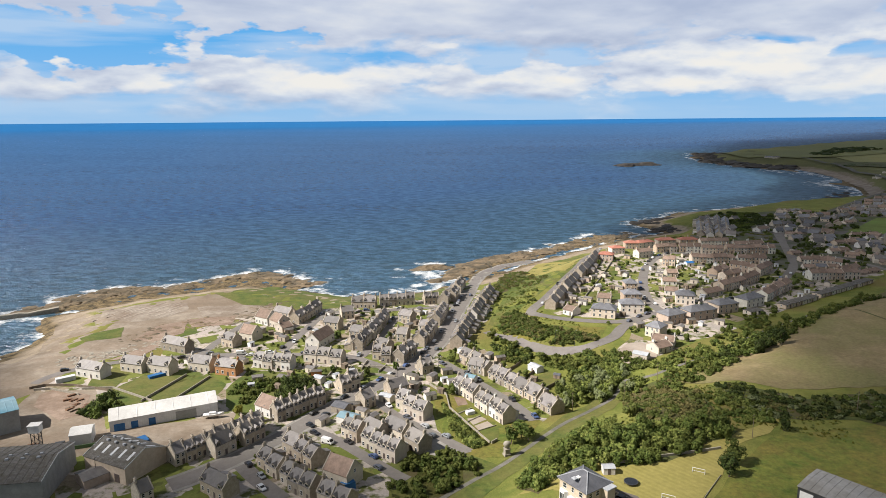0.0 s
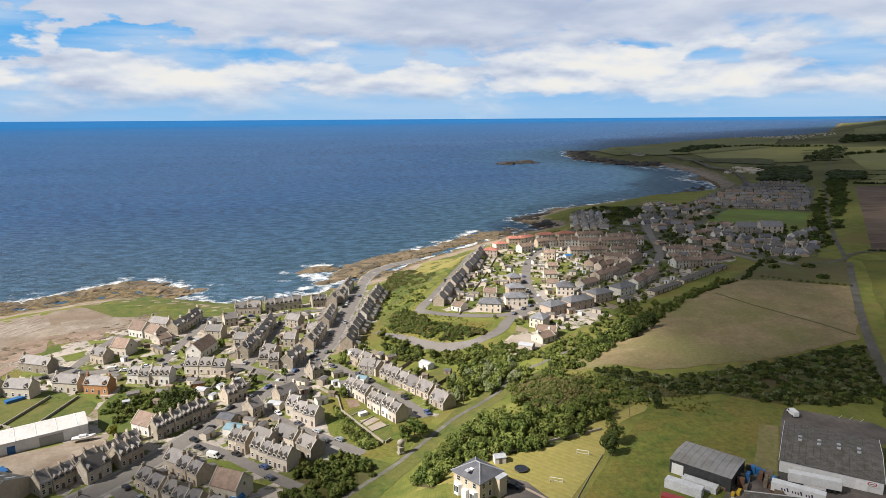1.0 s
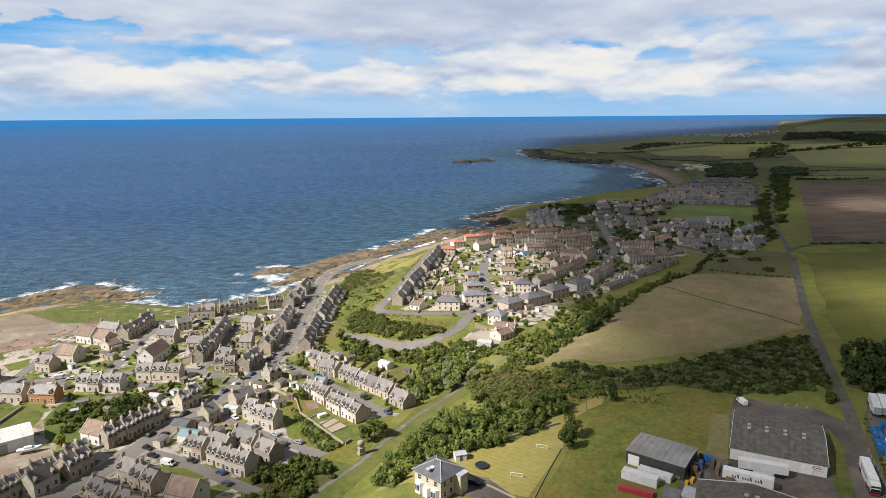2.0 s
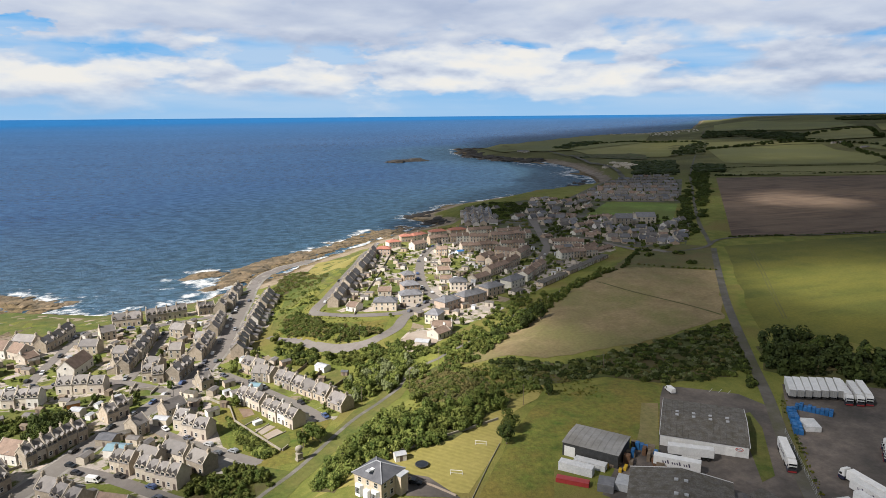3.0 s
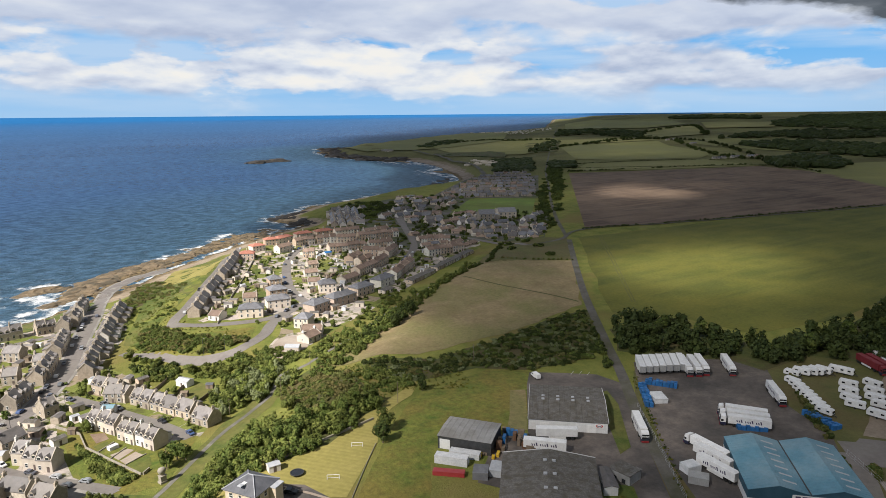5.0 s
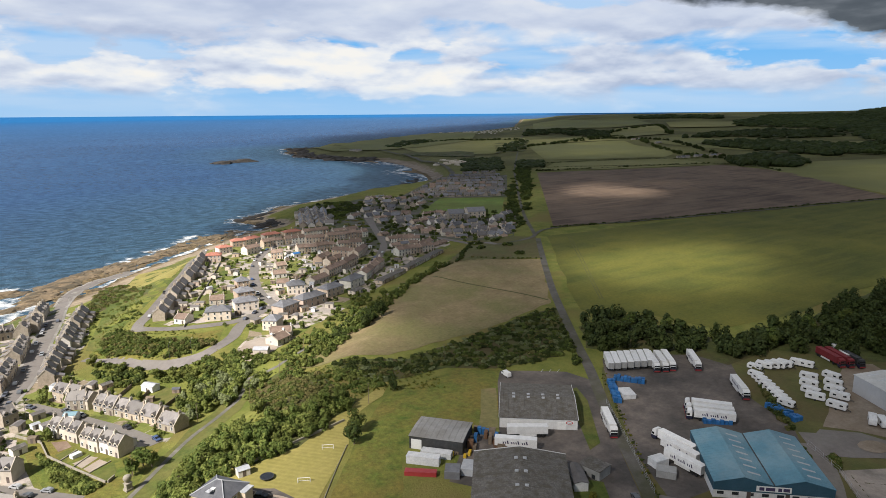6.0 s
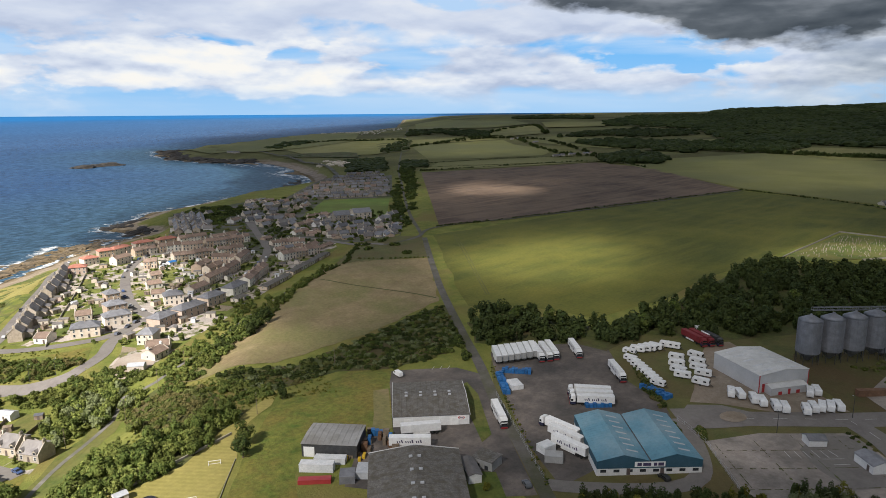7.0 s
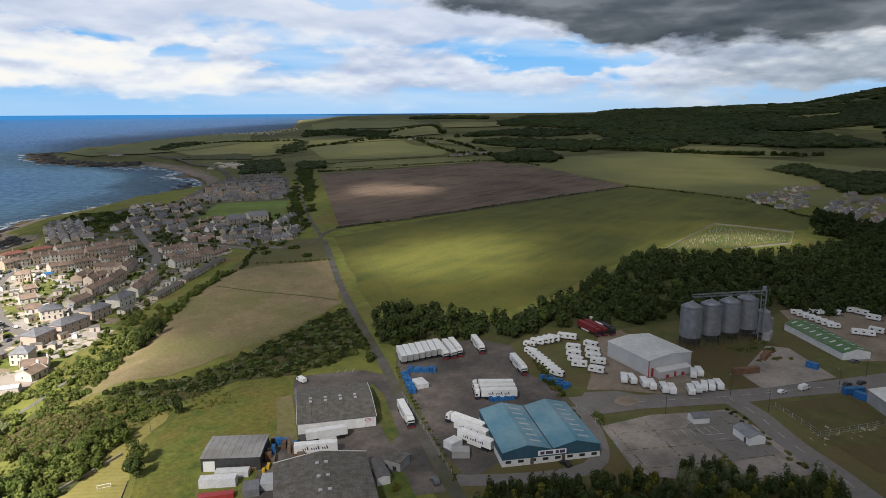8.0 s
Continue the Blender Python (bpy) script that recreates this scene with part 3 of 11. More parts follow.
# ---- ground and sea ----
def land_material():
    m = bpy.data.materials.new("land")
    m.use_nodes = True
    n = Nodes(m.node_tree)
    at = n.add("ShaderNodeNewGeometry").outputs["Position"]
    d = n.add("ShaderNodeAttribute", attribute_name="inland").outputs["Fac"]
    far = n.add("ShaderNodeAttribute", attribute_name="far").outputs["Fac"]
    rough_grass = n.mix(n.ramp(n.noise(at, 0.09, 7.0, 0.65), (0.36, 0.0), (0.64, 1.0)), (0.125, 0.15, 0.034), (0.215, 0.215, 0.056))
    rough_grass = n.mix(n.ramp(n.noise(at, 0.022, 5.0), (0.5, 0.0), (0.66, 1.0)), rough_grass, (0.19, 0.16, 0.055))
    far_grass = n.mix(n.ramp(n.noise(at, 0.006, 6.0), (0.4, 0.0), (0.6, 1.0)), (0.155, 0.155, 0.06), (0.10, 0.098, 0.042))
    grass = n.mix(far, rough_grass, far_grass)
    sand = n.mix(n.ramp(n.noise(at, 0.12, 6.0, 0.6), (0.38, 0.0), (0.62, 1.0)), (0.37, 0.305, 0.225), (0.25, 0.20, 0.14))
    rock = n.mix(n.ramp(n.noise(at, 0.2, 8.0, 0.7), (0.4, 0.0), (0.6, 1.0)), (0.06, 0.05, 0.034), (0.235, 0.175, 0.095))
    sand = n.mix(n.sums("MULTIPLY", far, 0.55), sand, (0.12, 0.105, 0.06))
    wob = n.sums("ADD", d, n.sums("MULTIPLY", n.sums("SUBTRACT", n.noise(at, 0.06, 4.0), 0.5), 22.0))
    col = n.mix(n.ramp(n.sums("DIVIDE", wob, 40.0), (0.12, 0.0), (0.3, 1.0)), rock, sand)
    col = n.mix(n.ramp(n.sums("DIVIDE", wob, 60.0), (0.42, 0.0), (0.5, 1.0)), col, grass)
    grain = n.noise(at, 1.4, 6.0, 0.7)
    col = n.mix(0.45, col, n.ramp(grain, (0.3, 0.45), (0.7, 1.0)), "MULTIPLY")
    b = n.add("ShaderNodeBsdfPrincipled", {"Base Color": col, "Roughness": 0.95, "Specular IOR Level": 0.1})
    n.link(n.add("ShaderNodeBump", {"Height": grain, "Strength": 0.9, "Distance": 0.5}).outputs[0], b.inputs["Normal"])
    n.link(b.outputs[0], n.add("ShaderNodeOutputMaterial").inputs[0])
    return m


def sea_material():
    m = bpy.data.materials.new("sea_water")
    m.use_nodes = True
    n = Nodes(m.node_tree)
    at = n.add("ShaderNodeNewGeometry").outputs["Position"]
    d = n.add("ShaderNodeAttribute", attribute_name="off").outputs["Fac"]
    turn = n.add("ShaderNodeMapping", {"Vector": at, "Rotation": (0, 0, radians(28)), "Scale": (0.55, 1.0, 1.0)}).outputs[0]
    streak = n.add("ShaderNodeMapping", {"Vector": at, "Rotation": (0, 0, radians(20)), "Scale": (0.25, 1.0, 1.0)}).outputs[0]
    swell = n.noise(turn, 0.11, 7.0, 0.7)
    chop = n.noise(turn, 0.33, 4.0, 0.6)
    deep = n.mix(n.ramp(n.noise(streak, 0.006, 4.0), (0.38, 0.0), (0.62, 1.0)), (0.017, 0.060, 0.155), (0.027, 0.084, 0.205))
    shallow = n.mix(n.ramp(n.sums("DIVIDE", d, 420.0), (0.01, 0.0), (1.0, 1.0)), (0.050, 0.105, 0.135), deep)
    # Wave shading painted into the colour: swell lows darkened, swell crests lightened.
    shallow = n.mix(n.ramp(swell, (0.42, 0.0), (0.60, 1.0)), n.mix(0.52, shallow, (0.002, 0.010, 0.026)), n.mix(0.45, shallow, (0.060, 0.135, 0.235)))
    # Blue haze of distance painted into the water, stronger farther out from shore.
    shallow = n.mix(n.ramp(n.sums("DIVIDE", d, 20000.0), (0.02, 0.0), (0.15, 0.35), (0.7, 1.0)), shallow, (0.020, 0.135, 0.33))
    crest = n.ramp(n.noise(turn, 0.13, 6.0, 0.74), (0.685, 0.0), (0.73, 1.0))
    edge = n.sums("SUBTRACT", 1.0, n.ramp(n.sums("DIVIDE", d, 30.0), (0.0, 0.0), (1.0, 1.0)))
    surf = n.ramp(n.sums("ADD", n.noise(at, 0.055, 7.0, 0.7), n.sums("MULTIPLY", edge, 0.22)), (0.67, 0.0), (0.80, 1.0))
    foam = n.sums("MAXIMUM", n.sums("MULTIPLY", crest, 0.75), n.sums("MULTIPLY", surf, n.ramp(edge, (0.05, 0.0), (0.3, 1.0))))
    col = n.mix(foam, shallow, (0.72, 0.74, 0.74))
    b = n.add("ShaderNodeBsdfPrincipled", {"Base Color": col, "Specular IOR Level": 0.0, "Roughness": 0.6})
    g = n.add("ShaderNodeBsdfGlossy", {"Color": (0.8, 0.88, 1.0, 1), "Roughness": 0.22})
    h = n.sums("ADD", swell, n.sums("MULTIPLY", chop, 0.35))
    bump = n.add("ShaderNodeBump", {"Height": h, "Strength": 1.0, "Distance": 4.2}).outputs[0]
    n.link(bump, b.inputs["Normal"])
    n.link(bump, g.inputs["Normal"])
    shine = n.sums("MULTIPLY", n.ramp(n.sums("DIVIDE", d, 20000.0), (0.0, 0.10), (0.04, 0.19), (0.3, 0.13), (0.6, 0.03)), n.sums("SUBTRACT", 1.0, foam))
    w = n.add("ShaderNodeMixShader", {0: shine, 1: b.outputs[0], 2: g.outputs[0]})
    n.link(w.outputs[0], n.add("ShaderNodeOutputMaterial").inputs[0])
    return m


def grid_mesh(name, X, Y, Z, keep=None, **layers):
    """A sheet over a grid of places; cells whose keep is false are left out."""
    rows, cols = X.shape
    me = bpy.data.meshes.new(name)
    idx = np.arange(rows * cols).reshape(rows, cols)
    quads = np.stack([idx[:-1, :-1], idx[:-1, 1:], idx[1:, 1:], idx[1:, :-1]], -1).reshape(-1, 4)
    if keep is not None:
        quads = quads[keep.reshape(-1)]
    co = np.stack([X, Y, Z], -1).reshape(-1, 3)
    used = np.unique(quads)
    back = np.zeros(len(co), int)
    back[used] = np.arange(len(used))
    quads = back[quads]
    me.vertices.add(len(used))
    me.vertices.foreach_set("co", co[used].astype(np.float32).ravel())
    me.loops.add(quads.size)
    me.loops.foreach_set("vertex_index", quads.ravel().astype(np.int32))
    me.polygons.add(len(quads))
    me.polygons.foreach_set("loop_start", (np.arange(len(quads)) * 4).astype(np.int32))
    me.update(calc_edges=True)
    me.shade_smooth()
    for k, v in layers.items():
        me.attributes.new(k, "FLOAT", "POINT").data.foreach_set("value", v.reshape(-1)[used].astype(np.float32))
    return me


gap = shore_gap(GXX, GYY)
farness = step(np.hypot(GXX, GYY), 900, 1600)
x2, y2, z2 = draw_in(GXX, GYY, GZ)
cell = lambda a: np.maximum.reduce([a[:-1, :-1], a[:-1, 1:], a[1:, 1:], a[1:, :-1]])
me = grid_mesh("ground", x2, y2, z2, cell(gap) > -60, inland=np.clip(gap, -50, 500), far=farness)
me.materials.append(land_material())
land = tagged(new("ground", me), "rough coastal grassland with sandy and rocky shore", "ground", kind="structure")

SX = cell_lines(-420, 720, 8.0, 1.09, 300000)
SY = cell_lines(330, 1200, 8.0, 1.09, 300000)
SXX, SYY = np.meshgrid(SX, SY)
sgap = shore_gap(SXX, SYY)
for reef in REEFS:
    sgap = np.where(edge_gap(SXX, SYY, reef, False) < 40, np.maximum(sgap, -np.maximum(edge_gap(SXX, SYY, reef, False) - 7, 0) * 1.3), sgap)
fgap = shelf_gap(SXX, SYY)
sgap = np.where(fgap > 4, -60, np.maximum(sgap, fgap))
sgap = np.where(edge_gap(SXX, SYY, [(860, 1500), (815, 1310), (745, 1160), (704, 1078)], False) < 150, sgap * 0.4, sgap)
x3, y3, z3 = draw_in(SXX, SYY, np.zeros(SXX.shape))
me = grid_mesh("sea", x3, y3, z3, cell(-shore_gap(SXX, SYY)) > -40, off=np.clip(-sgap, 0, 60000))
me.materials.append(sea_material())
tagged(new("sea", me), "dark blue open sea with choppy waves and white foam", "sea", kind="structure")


def inside(x, y, pts):
    return edge_gap(np.asarray(x, float), np.asarray(y, float), pts) > 0


def sheet(name, pts, mat, lift=0.06, label="", size=0.0, category="", kind="structure", wobble=0.0):
    """A flat cover laid over the ground inside an outline, cut into cells so that it follows the slopes."""
    out = []
    if not size:
        size = 4.0 if max(max(p[i] for p in pts) - min(p[i] for p in pts) for i in (0, 1)) < 150 else 8.0
    for (ax, ay), (bx, by) in zip(pts, pts[1:] + pts[:1]):
        n = max(1, int(math.hypot(bx - ax, by - ay) / (size * 1.5))) if wobble else 1
        for i in range(n):
            k = i / n
            s = wobble * noise.noise(Vector((ax + (bx - ax) * k, ay + (by - ay) * k, 3.3)) * (0.35 / size * 3))
            out.append((ax + (bx - ax) * k + s, ay + (by - ay) * k - s))
    bm = bmesh.new()
    bm.faces.new([bm.verts.new((x, y, 0)) for x, y in out])
    xs, ys = [p[0] for p in out], [p[1] for p in out]
    for axis, a, b in ((0, min(xs), max(xs)), (1, min(ys), max(ys))):
        v = math.floor((a - (-330 if axis == 0 else 60)) / size) * size + size + (-330 if axis == 0 else 60)
        while v < b:
            co, no = [0, 0, 0], [0, 0, 0]
            co[axis], no[axis] = v, 1
            bmesh.ops.bisect_plane(bm, geom=bm.verts[:] + bm.edges[:] + bm.faces[:], plane_co=co, plane_no=no)
            v += size
    bmesh.ops.triangulate(bm, faces=[f for f in bm.faces if len(f.verts) > 4])
    P = np.array([v.co[:] for v in bm.verts])
    X, Y, Z = draw_in(P[:, 0], P[:, 1], ground(P[:, 0], P[:, 1]) + lift * np.maximum(1, np.hypot(P[:, 0], P[:, 1]) / 400))
    for v, x, y, z in zip(bm.verts, X, Y, Z):
        v.co = x, y, z
    bmesh.ops.recalc_face_normals(bm, faces=bm.faces[:])
    if sum(f.normal.z for f in bm.faces) < 0:
        bmesh.ops.reverse_faces(bm, faces=bm.faces[:])
    me = bpy.data.meshes.new(name)
    bm.to_mesh(me)
    bm.free()
    me.materials.append(M[mat])
    return tagged(new(name, me), label, category or name.split("_")[0], kind=kind)


def smooth_line(pts, gap_m=4.0, closed=False):
    """A rounded line through the points, as evenly spaced places."""
    P = [Vector((*p, 0)) for p in pts]
    out = []
    for i in range(len(P) - 1):
        a, b, c, d = P[max(i - 1, 0)], P[i], P[i + 1], P[min(i + 2, len(P) - 1)]
        n = max(2, int((c - b).length / gap_m))
        for j in range(n):
            t = j / n
            out.append(0.5 * ((2 * b) + (c - a) * t + (2 * a - 5 * b + 4 * c - d) * t * t + (3 * b - a - 3 * c + d) * t ** 3))
    out.append(P[-1])
    return out


LANES = []


def off_road(x, y):
    """Distance from places to the nearest road's edge."""
    x, y = np.atleast_1d(np.asarray(x, float)), np.atleast_1d(np.asarray(y, float))
    best = np.full(x.shape, 1e9)
    for line, half in LANES:
        for i in range(0, len(x), 4000):
            d = np.hypot(x[i:i + 4000, None] - line[:, 0], y[i:i + 4000, None] - line[:, 1]).min(1) - half
            best[i:i + 4000] = np.minimum(best[i:i + 4000], d)
    return best


def ribbon(name, pts, width, mat, lift=0.12, label="", offset=0.0, thick=0.0, category="road", kind="structure", gap_m=4.0):
    """A strip of road, path or kerb along a line; thick gives it real sides."""
    L = smooth_line(pts, gap_m)
    if category in ("road", "footpath"):
        LANES.append((np.array([p[:2] for p in L]), width / 2))
    bm = bmesh.new()
    rows = []
    for i, p in enumerate(L):
        d = (L[min(i + 1, len(L) - 1)] - L[max(i - 1, 0)]).normalized()
        s = Vector((-d.y, d.x, 0))
        row = []
        for k in (-0.5, -0.17, 0.17, 0.5):
            q = p + s * (offset + width * k)
            far = max(1.0, math.hypot(q.x, q.y) / 400)
            z = float(ground(q.x, q.y))
            row.append((q.x, q.y, z + lift * far))
        if thick:
            row = [(row[0][0], row[0][1], row[0][2] - thick)] + row + [(row[3][0], row[3][1], row[3][2] - thick)]
        P = np.array(row)
        rows.append([bm.verts.new(v) for v in np.stack(draw_in(P[:, 0], P[:, 1], P[:, 2]), -1)])
    for a, b in zip(rows, rows[1:]):
        for i in range(len(a) - 1):
            bm.faces.new((a[i + 1], a[i], b[i], b[i + 1]))
    bmesh.ops.recalc_face_normals(bm, faces=bm.faces[:])
    if sum(f.normal.z for f in bm.faces) < 0:
        bmesh.ops.reverse_faces(bm, faces=bm.faces[:])
    me = bpy.data.meshes.new(name)
    bm.to_mesh(me)
    bm.free()
    me.materials.append(M[mat])
    return tagged(new(name, me), label, category, kind=kind)
# ---- roads, fields and open ground ----
sheet("town_ground", [(-191.1, 281.8), (-189.5, 317.0), (-148.0, 315.9), (-157.3, 352.4), (-131.5, 394.0), (-99.9, 412.7), (-72.6, 429.7), (-26.6, 441.8), (18.3, 464.4), (33.5, 443.9), (29.5, 389.8), (13.7, 347.9), (31.7, 305.0), (47.4, 256.7), (39.8, 246.1), (22.9, 238.8), (3.1, 277.8), (-7.3, 284.4), (-4.2, 239.3), (8.7, 221.2), (2.3, 216.6), (-18.7, 221.9), (-18.4, 191.3), (-41.3, 185.9), (-143.0, 187.1), (-167.9, 223.9)], "plots", label="worn yards and gardens between the houses", lift=0.03, wobble=2.0)
sheet("demolition_site", [(-209.5, 302.5), (-232.5, 355.5), (-249.6, 401.6), (-230.4, 411.2), (-207.1, 425.7), (-183.1, 443.3), (-162.9, 466.9), (-145.7, 466.0), (-120.0, 439.9), (-111.2, 413.1), (-123.7, 391.7), (-158.4, 389.3), (-156.5, 342.8), (-173.8, 320.8), (-190.9, 309.3)], "gravel", label="sandy cleared ground of a demolished works", lift=0.05, wobble=4.0)
sheet("grass_patch", [(-210.3, 354.6), (-207.5, 364.7), (-193.2, 373.2), (-186.3, 355.5), (-202.9, 347.1)], "lawn", label="patch of rough grass on cleared ground", lift=0.12, wobble=1.5)
sheet("slab", [(-219.4, 388.7), (-226.3, 414.0), (-177.2, 428.3), (-168.3, 405.6), (-188.0, 384.2)], "old_floor", label="broken concrete floor slab of a removed building", lift=0.1, wobble=4.5)
sheet("slab", [(-164.2, 414.3), (-132.2, 420.5), (-125.9, 399.1), (-152.5, 392.4)], "old_floor", label="broken concrete floor slab of a removed building", lift=0.1, wobble=4.5)
sheet("yard_boat", [(-187.0, 252.4), (-189.1, 278.6), (-161.8, 281.1), (-135.1, 239.1), (-107.2, 248.5), (-88.5, 256.2), (-87.4, 238.2), (-105.2, 226.8), (-129.1, 223.2), (-159.6, 211.7)], "gravel", label="sandy boatyard ground", lift=0.07, wobble=1.5)
sheet("beach_head", [(-201.2, 252.4), (-260.4, 332.5), (-227.5, 320.8), (-221.3, 340.1), (-186.5, 316.9), (-189.1, 278.6)], "gravel", label="sandy ground behind the beach", lift=0.06, wobble=2.0)
sheet("bare_soil", [(-177.5, 350.6), (-174.0, 376.2), (-160.0, 385.9), (-153.1, 362.2), (-164.5, 346.7)], "soil", label="bare reddish brown soil and rubble", lift=0.13, wobble=2.0)
sheet("bare_soil", [(-174.7, 316.8), (-165.2, 341.1), (-155.7, 348.5), (-160.0, 323.0)], "soil", label="bare reddish brown soil and rubble", lift=0.13, wobble=2.0)
sheet("bare_soil", [(-161.6, 388.3), (-131.5, 394.0), (-129.9, 377.7), (-152.0, 372.4)], "soil", label="bare reddish brown soil and rubble", lift=0.13, wobble=2.0)
sheet("rubble_patch", [(-184.5, 275.4), (-181.2, 282.9), (-161.0, 274.8), (-154.9, 254.5), (-160.4, 249.4), (-179.6, 263.4)], "soil", label="brown earth littered with timber", lift=0.13, wobble=1.0)
sheet("garden_lawn", [(-172.0, 297.9), (-166.3, 308.7), (-155.5, 301.0), (-153.7, 280.8), (-167.1, 281.2)], "lawn", label="green garden lawn between the houses", lift=0.09, wobble=1.2)
sheet("garden_lawn", [(-155.8, 274.6), (-145.8, 304.4), (-129.0, 304.7), (-118.7, 299.5), (-127.5, 286.9), (-131.6, 266.4), (-145.5, 259.5)], "lawn", label="green garden lawn between the houses", lift=0.09, wobble=1.2)
sheet("garden_lawn", [(-135.3, 266.5), (-126.2, 297.5), (-113.8, 297.3), (-103.3, 286.5), (-102.9, 273.6), (-122.6, 268.9)], "lawn", label="green garden lawn between the houses", lift=0.09, wobble=1.2)
sheet("garden_lawn", [(-101.1, 279.8), (-97.9, 304.3), (-68.4, 297.9), (-64.5, 306.6), (-27.6, 306.1), (-24.2, 298.6), (-47.1, 285.2), (-57.9, 272.4), (-76.6, 265.9), (-95.2, 261.8)], "lawn", label="green garden lawn between the houses", lift=0.09, wobble=1.2)
sheet("garden_lawn", [(-95.2, 261.8), (-80.2, 270.0), (-69.8, 258.5), (-73.3, 244.5), (-81.3, 248.1)], "lawn", label="green garden lawn between the houses", lift=0.09, wobble=1.2)
sheet("garden_lawn", [(-104.2, 315.9), (-98.4, 315.9), (-96.8, 300.4)], "lawn", label="green garden lawn between the houses", lift=0.09, wobble=1.2)
sheet("garden_lawn", [(-74.4, 357.9), (-60.7, 365.0), (-60.0, 349.7), (-68.7, 344.9)], "lawn", label="green garden lawn between the houses", lift=0.09, wobble=1.2)
sheet("garden_lawn", [(-158.1, 362.3), (-151.1, 374.4), (-144.7, 361.9), (-152.0, 355.3)], "lawn", label="green garden lawn between the houses", lift=0.09, wobble=1.2)
sheet("garden_lawn", [(-20.8, 221.9), (0.3, 225.7), (22.1, 208.7), (-5.4, 188.7), (-18.1, 188.8)], "lawn", label="green garden lawn between the houses", lift=0.09, wobble=1.2)
sheet("sea_bank", [(-165.6, 450.8), (-136.8, 495.1), (-96.7, 472.8), (-35.2, 449.4), (19.8, 502.5), (22.7, 470.0), (-10.4, 431.3), (-69.7, 411.5), (-97.8, 403.6), (-116.1, 417.3), (-136.0, 420.5)], "lawn", label="grassy bank above the beach", lift=0.12, wobble=2.0)
sheet("bank", [(-7.2, 277.9), (3.1, 277.8), (21.2, 246.2), (39.8, 246.1), (22.9, 216.6), (12.6, 216.1), (0.3, 225.7), (-3.1, 249.0)], "meadow", label="weedy waste ground below the railway path", lift=0.06, wobble=1.5)
sheet("verge", [(-3.5, 188.7), (21.8, 215.8), (50.0, 251.3), (77.0, 273.6), (83.6, 270.1), (45.9, 229.6), (21.5, 202.3), (7.2, 183.0)], "lawn", label="mown grass beside the footpath", lift=0.07, wobble=1.0)
ribbon("pavement", [(-94.1, 200.1), (-85.3, 207.7), (-68.7, 227.4), (-53.9, 251.1), (-42.2, 268.6), (-28.8, 287.7), (-16.3, 307.3), (-8.8, 326.1), (-1.0, 351.3), (7.7, 399.5), (16.7, 444.4), (28.8, 519.5), (51.0, 558.6), (82.6, 580.5)], 11.0, "paving", label="raised pavement slabs beside the main street", lift=0.14, thick=0.3, category='pavement')
ribbon("road", [(-94.1, 200.1), (-85.3, 207.7), (-68.7, 227.4), (-53.9, 251.1), (-42.2, 268.6), (-28.8, 287.7), (-16.3, 307.3), (-8.8, 326.1), (-1.0, 351.3), (7.7, 399.5), (16.7, 444.4), (28.8, 519.5), (51.0, 558.6), (82.6, 580.5)], 8.0, "asphalt", label="worn asphalt main street", lift=0.17)
ribbon("road", [(-195.2, 288.4), (-189.5, 301.9), (-165.8, 316.5), (-135.9, 322.4), (-104.1, 325.4), (-80.0, 324.9), (-49.4, 320.5), (-24.2, 298.6)], 5, "asphalt", label="narrow asphalt side street", lift=0.13)
ribbon("road", [(-129.9, 322.3), (-126.1, 355.7), (-120.9, 382.4)], 5, "asphalt", label="narrow asphalt side street", lift=0.13)
ribbon("road", [(-87.3, 330.2), (-82.5, 365.3), (-75.0, 399.0), (-53.6, 401.9), (-9.9, 410.1), (10.7, 416.2)], 5, "asphalt", label="narrow asphalt side street", lift=0.13)
ribbon("road", [(-43.5, 320.4), (-35.1, 358.9), (-29.2, 391.7)], 4.5, "asphalt", label="narrow asphalt side street", lift=0.13)
ribbon("road", [(-56.6, 241.8), (-41.1, 229.8), (-19.7, 207.9), (-13.4, 202.3)], 5, "asphalt", label="narrow asphalt side street", lift=0.13)
ribbon("road", [(-32.3, 270.5), (-20.9, 252.2), (0.3, 230.1), (8.7, 221.2)], 4.5, "asphalt", label="narrow asphalt side street", lift=0.13)
ribbon("road", [(-76.0, 216.1), (-66.5, 204.5), (-53.3, 190.7)], 6, "asphalt", label="narrow asphalt side street", lift=0.13)
ribbon("road", [(-0.7, 311.6), (16.4, 284.2), (30.8, 259.4), (36.3, 246.1)], 5, "asphalt", label="narrow asphalt side street", lift=0.13)
sheet("turning_place", [(-11.9, 234.9), (0.3, 232.3), (9.7, 221.2), (0.2, 216.7), (-10.3, 221.8)], "paving", label="paved turning place at the street end", lift=0.11)
ribbon("footpath", [(-5.3, 187.1), (9.8, 201.8), (21.5, 212.6), (45.8, 241.0), (60.0, 253.9), (74.1, 267.0), (82.2, 277.9), (95.1, 275.0), (114.8, 288.0), (134.4, 300.2), (166.7, 326.9), (209.4, 353.1), (264.8, 388.9)], 1.7, "footway", label="tarred footpath along the old railway", lift=0.14, category='footpath')
sheet("estate_ground", [(60.6, 374.1), (127.1, 543.3), (170.1, 638.5), (241.6, 598.4), (303.7, 554.9), (337.0, 486.1), (317.3, 450.4), (209.0, 375.4), (148.5, 329.4), (115.6, 304.5), (89.6, 287.3), (79.7, 295.2), (95.1, 321.4), (114.2, 355.0), (69.8, 359.9)], "plots", label="gardens and yards of a housing estate", lift=0.04, wobble=2.0)
